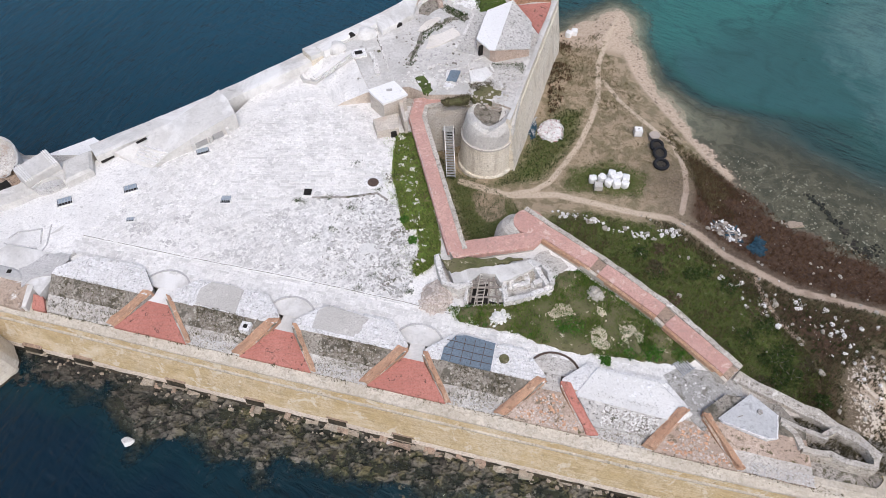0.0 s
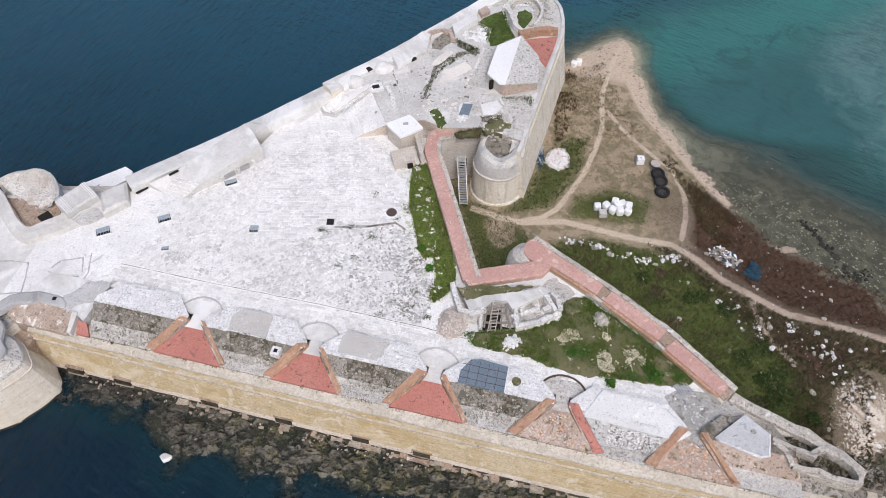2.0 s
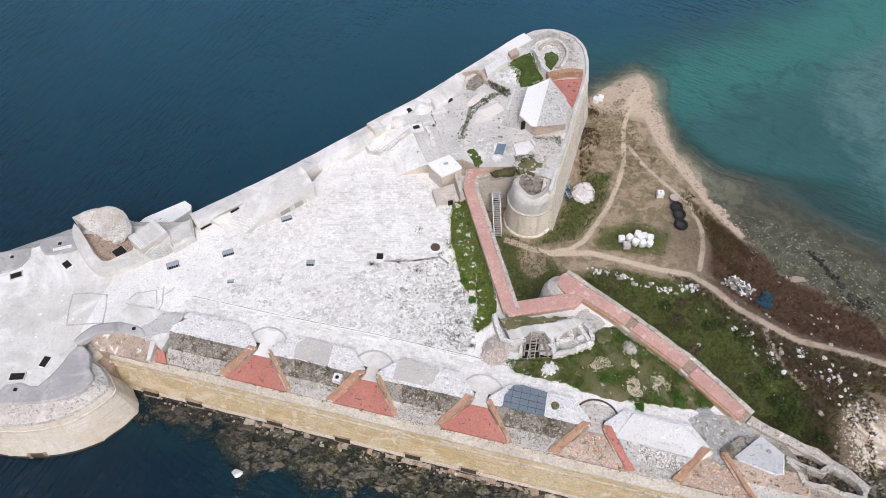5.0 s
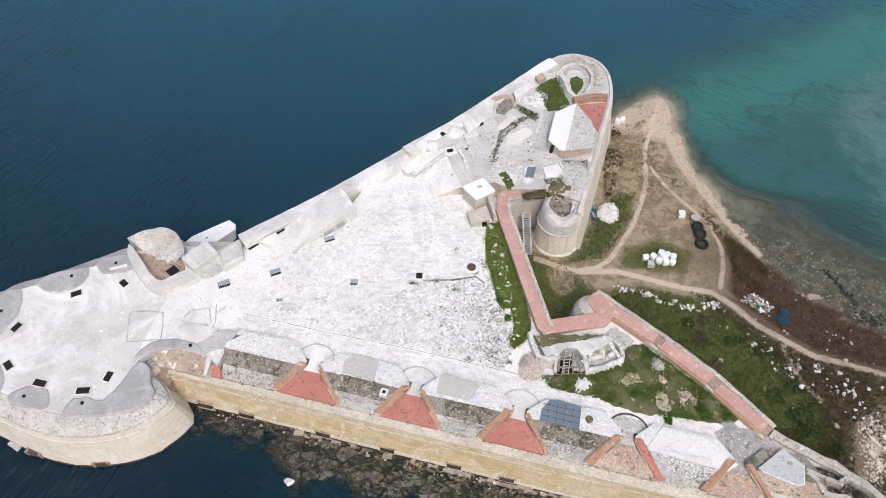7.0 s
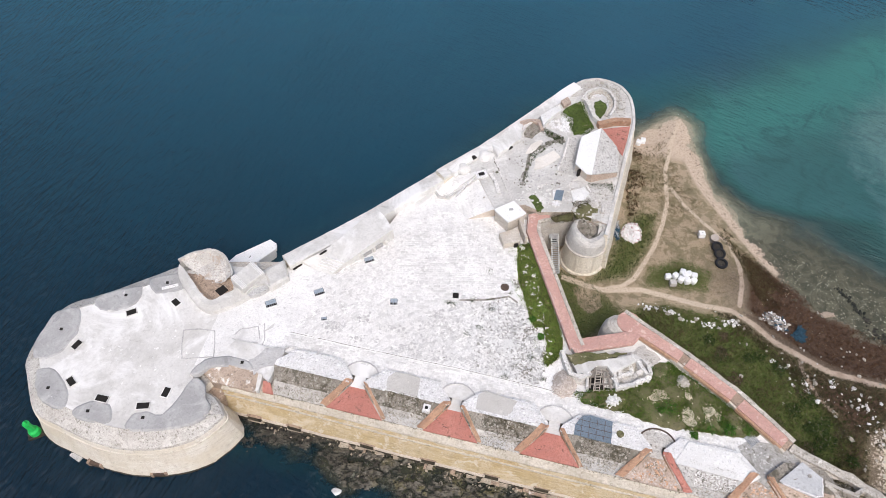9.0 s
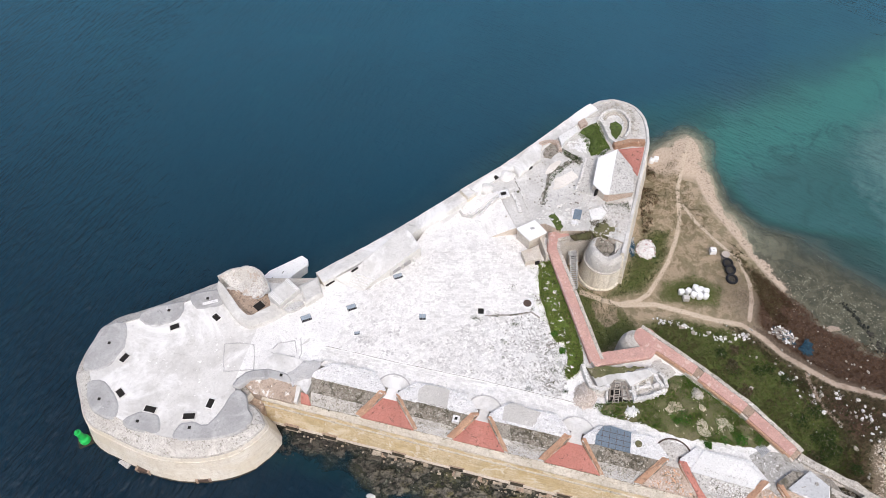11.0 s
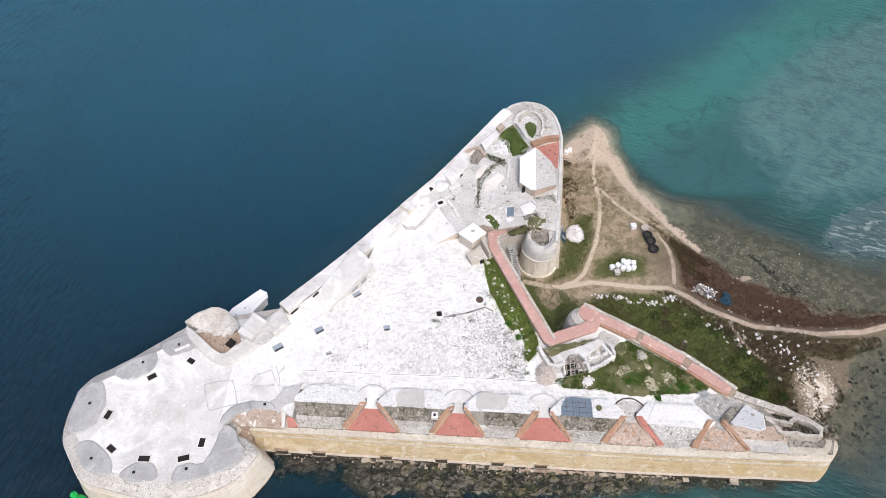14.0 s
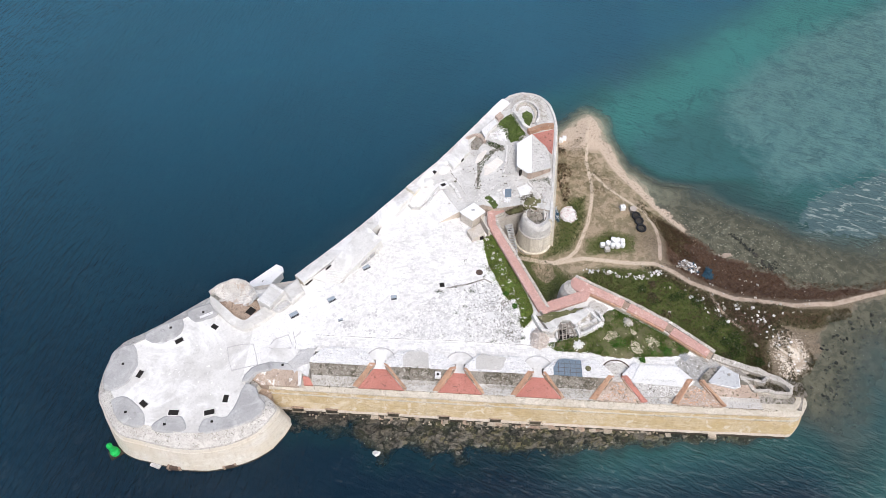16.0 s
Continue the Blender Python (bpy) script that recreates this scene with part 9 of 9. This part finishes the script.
def bush(x, y, z, w, h, material, label, seed):
    rr = np.random.default_rng(seed)
    n = 420
    d = rr.normal(size=(n, 3))
    d /= np.linalg.norm(d, axis=1)[:, None]
    lump = 1 + 0.35 * np.sin(d[:, 0] * 5 + seed) * np.sin(d[:, 1] * 4 + seed * 2)
    c = d * (rr.uniform(0.45, 1, n) ** 0.5 * lump)[:, None] * (w, w, h)
    c[:, 2] = np.abs(c[:, 2])
    s_ = rr.uniform(0.06, 0.16, n)
    a, b = rr.normal(size=(n, 3)), rr.normal(size=(n, 3))
    v = np.stack([c + a * s_[:, None] * 0.7, c + b * s_[:, None] * 0.7, c - (a + b) * s_[:, None] * 0.5], 1).reshape(-1, 3) + (x, y, z)
    ob = tagged(new("shrub"), label, "shrub", "shrubs")
    from_arrays("leaves", v, np.arange(3 * n).reshape(-1, 3).tolist(), material, ob)
    bm = bmesh.new()
    for k in range(4):
        t = k * 1.6 + seed
        bar(bm, (x, y, z - 0.1), (x + w * 0.6 * math.cos(t), y + w * 0.6 * math.sin(t), z + h * 0.7), 0.05, 0.05)
    part("stems", bm, M_WOOD, ob)


for k, ((x, y), w) in enumerate(zip([(16.5, 41.1), (17.2, 40.4), (15.8, 40.5), (23.6, 38.3), (24.6, 38.0), (22.2, 37.9), (19.7, 36.9), (-1.1, 53.7), (0.0, 50.8), (27.0, 37.9)], (1.3, 1.1, 0.9, 1.1, 0.9, 0.7, 0.5, 0.5, 0.5, 0.6))):
    bush(x, y, ZT, w * 1.1, 0.34, L_BUSH, "low bright green shrub in the garden", 100 + k)
for k, ((x, y), w) in enumerate(zip([(39.5, 45.5), (39.9, 41.0), (40.9, 39.5), (36.4, 50.7), (32.3, 52.3), (26.7, 55.1), (43.5, 36.8), (37.1, 43.9)], (1.4, 1.6, 1.3, 1.2, 1.0, 0.9, 0.9, 1.3, 0.9, 1.0))):
    bush(x, y, gz_at(x, y), w, 0.5, L_DARK, "dark green scrub outside the land wall", 120 + k)

field_rng = np.random.default_rng(77)
fx, fy = spread(field_rng, GREEN, 26, lambda a, b: a > 27)
for k, (x, y) in enumerate(zip(fx, fy)):
    bush(x, y, gz_at(x, y) - 0.05, field_rng.uniform(0.6, 1.5), field_rng.uniform(0.2, 0.4), (L_DARK, L_WEED, L_BROWN)[k % 3], ("low dark green scrub in the field", "low dry scrub in the field", "low brown scrub in the field")[k % 3], 230 + k)
# bare limestone breaking through the garden
for k, (pts, n) in enumerate((([(14.1, 41.7), (15.3, 42.8), (16.1, 42.1), (15.2, 41.1)], 60), ([(15.6, 43.0), (17.3, 42.7), (17.6, 41.9), (16.1, 41.9)], 40), ([(18.8, 39.9), (20.0, 40.6), (21.5, 40.6), (21.3, 39.4), (20.0, 38.4), (19.0, 39.0)], 80), ([(21.5, 40.0), (22.5, 40.7), (23.3, 40.1), (23.3, 39.2), (22.0, 38.9)], 50), ([(19.2, 43.3), (20.4, 42.3), (21.7, 41.0), (21.1, 40.7), (19.6, 42.3)], 50))):
    lumpy("limestone_patch", curve(shrink(pts, 1.4), 3, True), ZT - 0.2, ZT + 0.16, 0.12, M_CHALKY, "bare pale limestone in the garden ground", "ground", 0.4)
    x, y = spread(r, shrink(pts, 1.8), n)
    stones("limestone_chips", [(a, b, ZT + 0.2, s_) for a, b, s_ in zip(x[::3], y[::3], 0.05 + 0.14 * r.random(len(x)) ** 2)], M_CHALKY, "loose limestone chips in the garden", "stones", 0.5, 1, 150 + k)
# broken stones along the track and at the edge of the scrub
for k, (line, n, wide) in enumerate((([(17.1, 60.9), (20.2, 60.4), (22.6, 59.3), (25.2, 58.2), (28.3, 57.6)], 75, 0.7), ([(29.0, 58.5), (31.8, 58.4)], 40, 0.6), ([(41.2, 49.4), (44.0, 48.4), (46.0, 45.5), (50.3, 45.4)], 42, 2.0), ([(36.8, 53.0), (38.0, 49.5), (40.6, 46.5)], 36, 2.2), ([(45.8, 45.8), (47.2, 42.0), (50.3, 39.9)], 28, 2.4))):
    base = np.array(split_long(line, 0.2))
    q = base[r.integers(0, len(base), n)] + r.normal(0, wide * 0.5, (n, 2))
    stones("broken_stones", [(a, b, gz_at(a, b) + 0.04, s_) for (a, b), s_ in zip(q, 0.07 + 0.36 * r.random(n) ** 2.2)], M_SLAB, "broken white stones strewn beside the track", "stones", 0.6, 1, 160 + k)
# grey slabs of the reef that stand out of the water
x, y = spread(r, REEF, 260, lambda a, b: (bed(a, b) > -0.5) & (a > -27) & (wavy(a, b, 2.4, 6) > -0.25))
stones("reef_crests", np.stack([x, y, bed(x, y) + 0.1, 0.14 + 0.36 * r.random(len(x)) ** 2], -1), M_REEFGREY, "grey angular slabs of the reef rising above the water", "rocks", 0.32, 1, 85)
# grass creeping into the paving, scrub along the foot of the east wall
x, y = spread(r, [(-4.7, 67.1), (-2.9, 67.1), (-2.0, 56.5), (0.5, 52.2), (0.8, 49.7), (-0.0, 46.4), (-1.6, 46.2), (-1.0, 51.3), (-2.9, 55.6), (-4.3, 60.1)], 620, lambda a, b: wavy(a, b, 0.7, 3) > 0.15)
tufts("creeping_grass", x, y, np.full(len(x), ZT + 0.06), 0.12, L_BRIGHT, "short grass creeping between the paving stones", 172, 5, 0.5)
x, y = spread(r, [(18.8, 98), (21.5, 98.5), (21.0, 88), (18.6, 80), (16.8, 78), (17.2, 85)], 300, lambda a, b: wavy(a, b, 2.6, 5) > 0.05)
tufts("wall_scrub", x, y, bed(x, y), 0.3, L_WEED, "dry brown scrub along the foot of the east wall", 173, 6, 0.4)
x, y = spread(r, [(18.8, 98), (21.5, 98.5), (21.0, 88), (18.6, 80), (16.8, 78), (17.2, 85)], 300, lambda a, b: wavy(a, b, 2.4, 8) > 0.1)
tufts("wall_scrub", x, y, bed(x, y), 0.28, L_REED, "reddish scrub along the foot of the east wall", 174, 6, 0.4)
x, y = spread(r, [(33, 76), (36.5, 73), (40, 66), (37, 62), (35.5, 66), (34.5, 71)], 700)
tufts("shore_scrub", x, y, bed(x, y), 0.24, L_DRY, "pale dry scrub between the track and the shore", 175, 6, 0.4)
for k, (line, n, wide, size) in enumerate((([(50.2, 66.5), (51.5, 64.7), (52.3, 62.4), (53.3, 60.1)], 150, 0.5, 0.28), ([(53.6, 58.8), (54.5, 57.1), (56.8, 58.0)], 90, 0.9, 0.25))):
    base = np.array(split_long(line, 0.2))
    q = base[r.integers(0, len(base), n)] + r.normal(0, wide * 0.5, (n, 2))
    stones("tidal_stones", [(a, b, max(gz_at(a, b), -0.15) + 0.04, s_) for (a, b), s_ in zip(q, 0.08 + size * r.random(n) ** 2)], M_ROCK, "dark weedy stones in a row through the shallows", "rocks", 0.5, 1, 180 + k)
lumpy("sand_bar", [(45.6, 61.5), (47.2, 61.9), (48.2, 61.8), (48.4, 61.1), (46.2, 60.8)], -0.3, 0.12, 0.08, M_BEACH, "pale sand bar breaking the shallow water", "sand", 0.4)
x, y = spread(r, [(40, 74), (47, 72), (55, 68), (63, 60), (70, 54), (64, 51), (56, 55), (48, 61), (43, 66)], 900)
stones("shoal_pebbles", np.stack([x, y, np.maximum(bed(x, y), -0.2), 0.05 + 0.17 * r.random(len(x)) ** 2], -1), M_PALESTONE, "small stones strewn over the shallow mud", "stones", 0.5, 1, 183)
for poly, n, m, label, k in (([(32.8, 79), (35.5, 75.5), (38.5, 70.5), (42.0, 65.0), (38.5, 60.5), (35.3, 64.5), (34.9, 70), (32.0, 76.5)], 1500, L_WEED, "low brown scrub between the track and the shore", 310), ([(35.2, 73), (38.5, 69.5), (42.0, 65.0), (38.5, 60.5), (35.6, 64.5)], 800, L_REED, "reddish low scrub between the track and the shore", 311), ([(19, 95), (26, 99), (28, 90), (31, 82), (25, 80), (21, 84)], 900, L_DRY, "thin dry grass on the spit", 312)):
    x, y = spread(r, poly, n, lambda a, b: wavy(a, b, 1.1, 4) > -0.3)
    tufts("shore_scrub", x, y, bed(x, y), 0.2, m, label, k, 5, 0.4)
# white stones and weeds on the bare ground by the point
x, y = spread(r, CHALK, 30)
stones("chalk_stones", [(a, b, gz_at(a, b) + 0.03, s_) for a, b, s_ in zip(x, y, 0.06 + 0.32 * r.random(len(x)) ** 3)], M_SLAB, "white stones on the bare chalky ground", "stones", 0.6, 1, 170)
x, y = spread(r, shrink(CHALK, 1.3), 420, lambda a, b: wavy(a, b, 1.1, 9) > 0.1)
tufts("chalk_weeds", x, y, bed(x, y), 0.3, L_WEED, "dry brown weeds on the chalky ground", 171, 6, 0.4)
EDGE_GRASS = [(-2.9, 67.0), (-1.7, 67.0), (-0.2, 60.5), (0.6, 55.5), (1.6, 52.0), (1.9, 48.2), (0.5, 46.4), (-0.2, 47.4), (0.8, 49.7), (0.2, 52.4), (-1.7, 56.5)]
flakes("sunken_pavers", EDGE_GRASS, 60, 0.12, 0.5, M_FLAKE_PALE, "white paving slabs half sunk in the grass edge", 410, 0.16)
flakes("sunken_pavers", EDGE_GRASS, 30, 0.12, 0.4, M_FLAKE_GREY, "grey paving slabs half sunk in the grass edge", 411, 0.16)
for (qx, qy), spread_, n, k in (((-3.0, 55.3), 1.0, 80, 0), ((-1.6, 51.8), 0.9, 80, 1), ((-0.6, 48.6), 0.7, 60, 2), ((-3.4, 60.0), 0.8, 50, 3), ((-4.8, 51.2), 1.0, 50, 4), ((-2.2, 45.2), 1.0, 60, 5), ((-7.5, 48.8), 1.2, 40, 6)):
    q = r.normal(0, spread_ * 0.55, (n, 2)) + (qx, qy)
    stones("dark_rubble", [(a, b, ZT + 0.07, s_) for (a, b), s_ in zip(q, 0.05 + 0.17 * r.random(n) ** 2)], M_RUBBLE if k % 2 else M_ROOFGREY, "dark broken stones and soil on the old paving", "stones", 0.4, 1, 420 + k)
# dark crumbs and weeds in the open joints of the terrace
for poly, n, k in ((WEST_COURT, 260, 401), (UPPER_COURT, 200, 402), (OLD, 420, 403), (FRONT_WALK, 130, 404)):
    x, y = spread(r, poly, n)
    stones("dark_crumbs", [(a, b, ZT + 0.07, s_) for a, b, s_ in zip(x, y, 0.03 + 0.08 * r.random(len(x)) ** 3)], M_ROOFGREY, "crumbs of dark stone lying on the terrace", "stones", 0.4, 1, k)

# ---- single paving stones of the worn court ----
for owner, verts, faces, mid in SLABS:
    me = bpy.data.meshes.new("crown_slab")
    me.from_pydata([(v[0] - mid[0], v[1] - mid[1], v[2] - ZC) for v in verts], [], faces)
    me.materials.append(M_SLAB)
    ob = new("crown_slab", me)
    ob.location = (mid[0], mid[1], ZC)
    ob.parent = owner
floor_ob = bpy.data.objects["floor"]
for verts, faces in pavers["old"][1]:
    me = bpy.data.meshes.new("paving_stone")
    c = np.mean(verts[8:], 0)
    me.from_pydata([tuple(np.array(v) - c) for v in verts], [], faces)
    me.materials.append(M_PAVER_OLD)
    ob = new("paving_stone", me)
    ob.location = c
    ob.parent = floor_ob
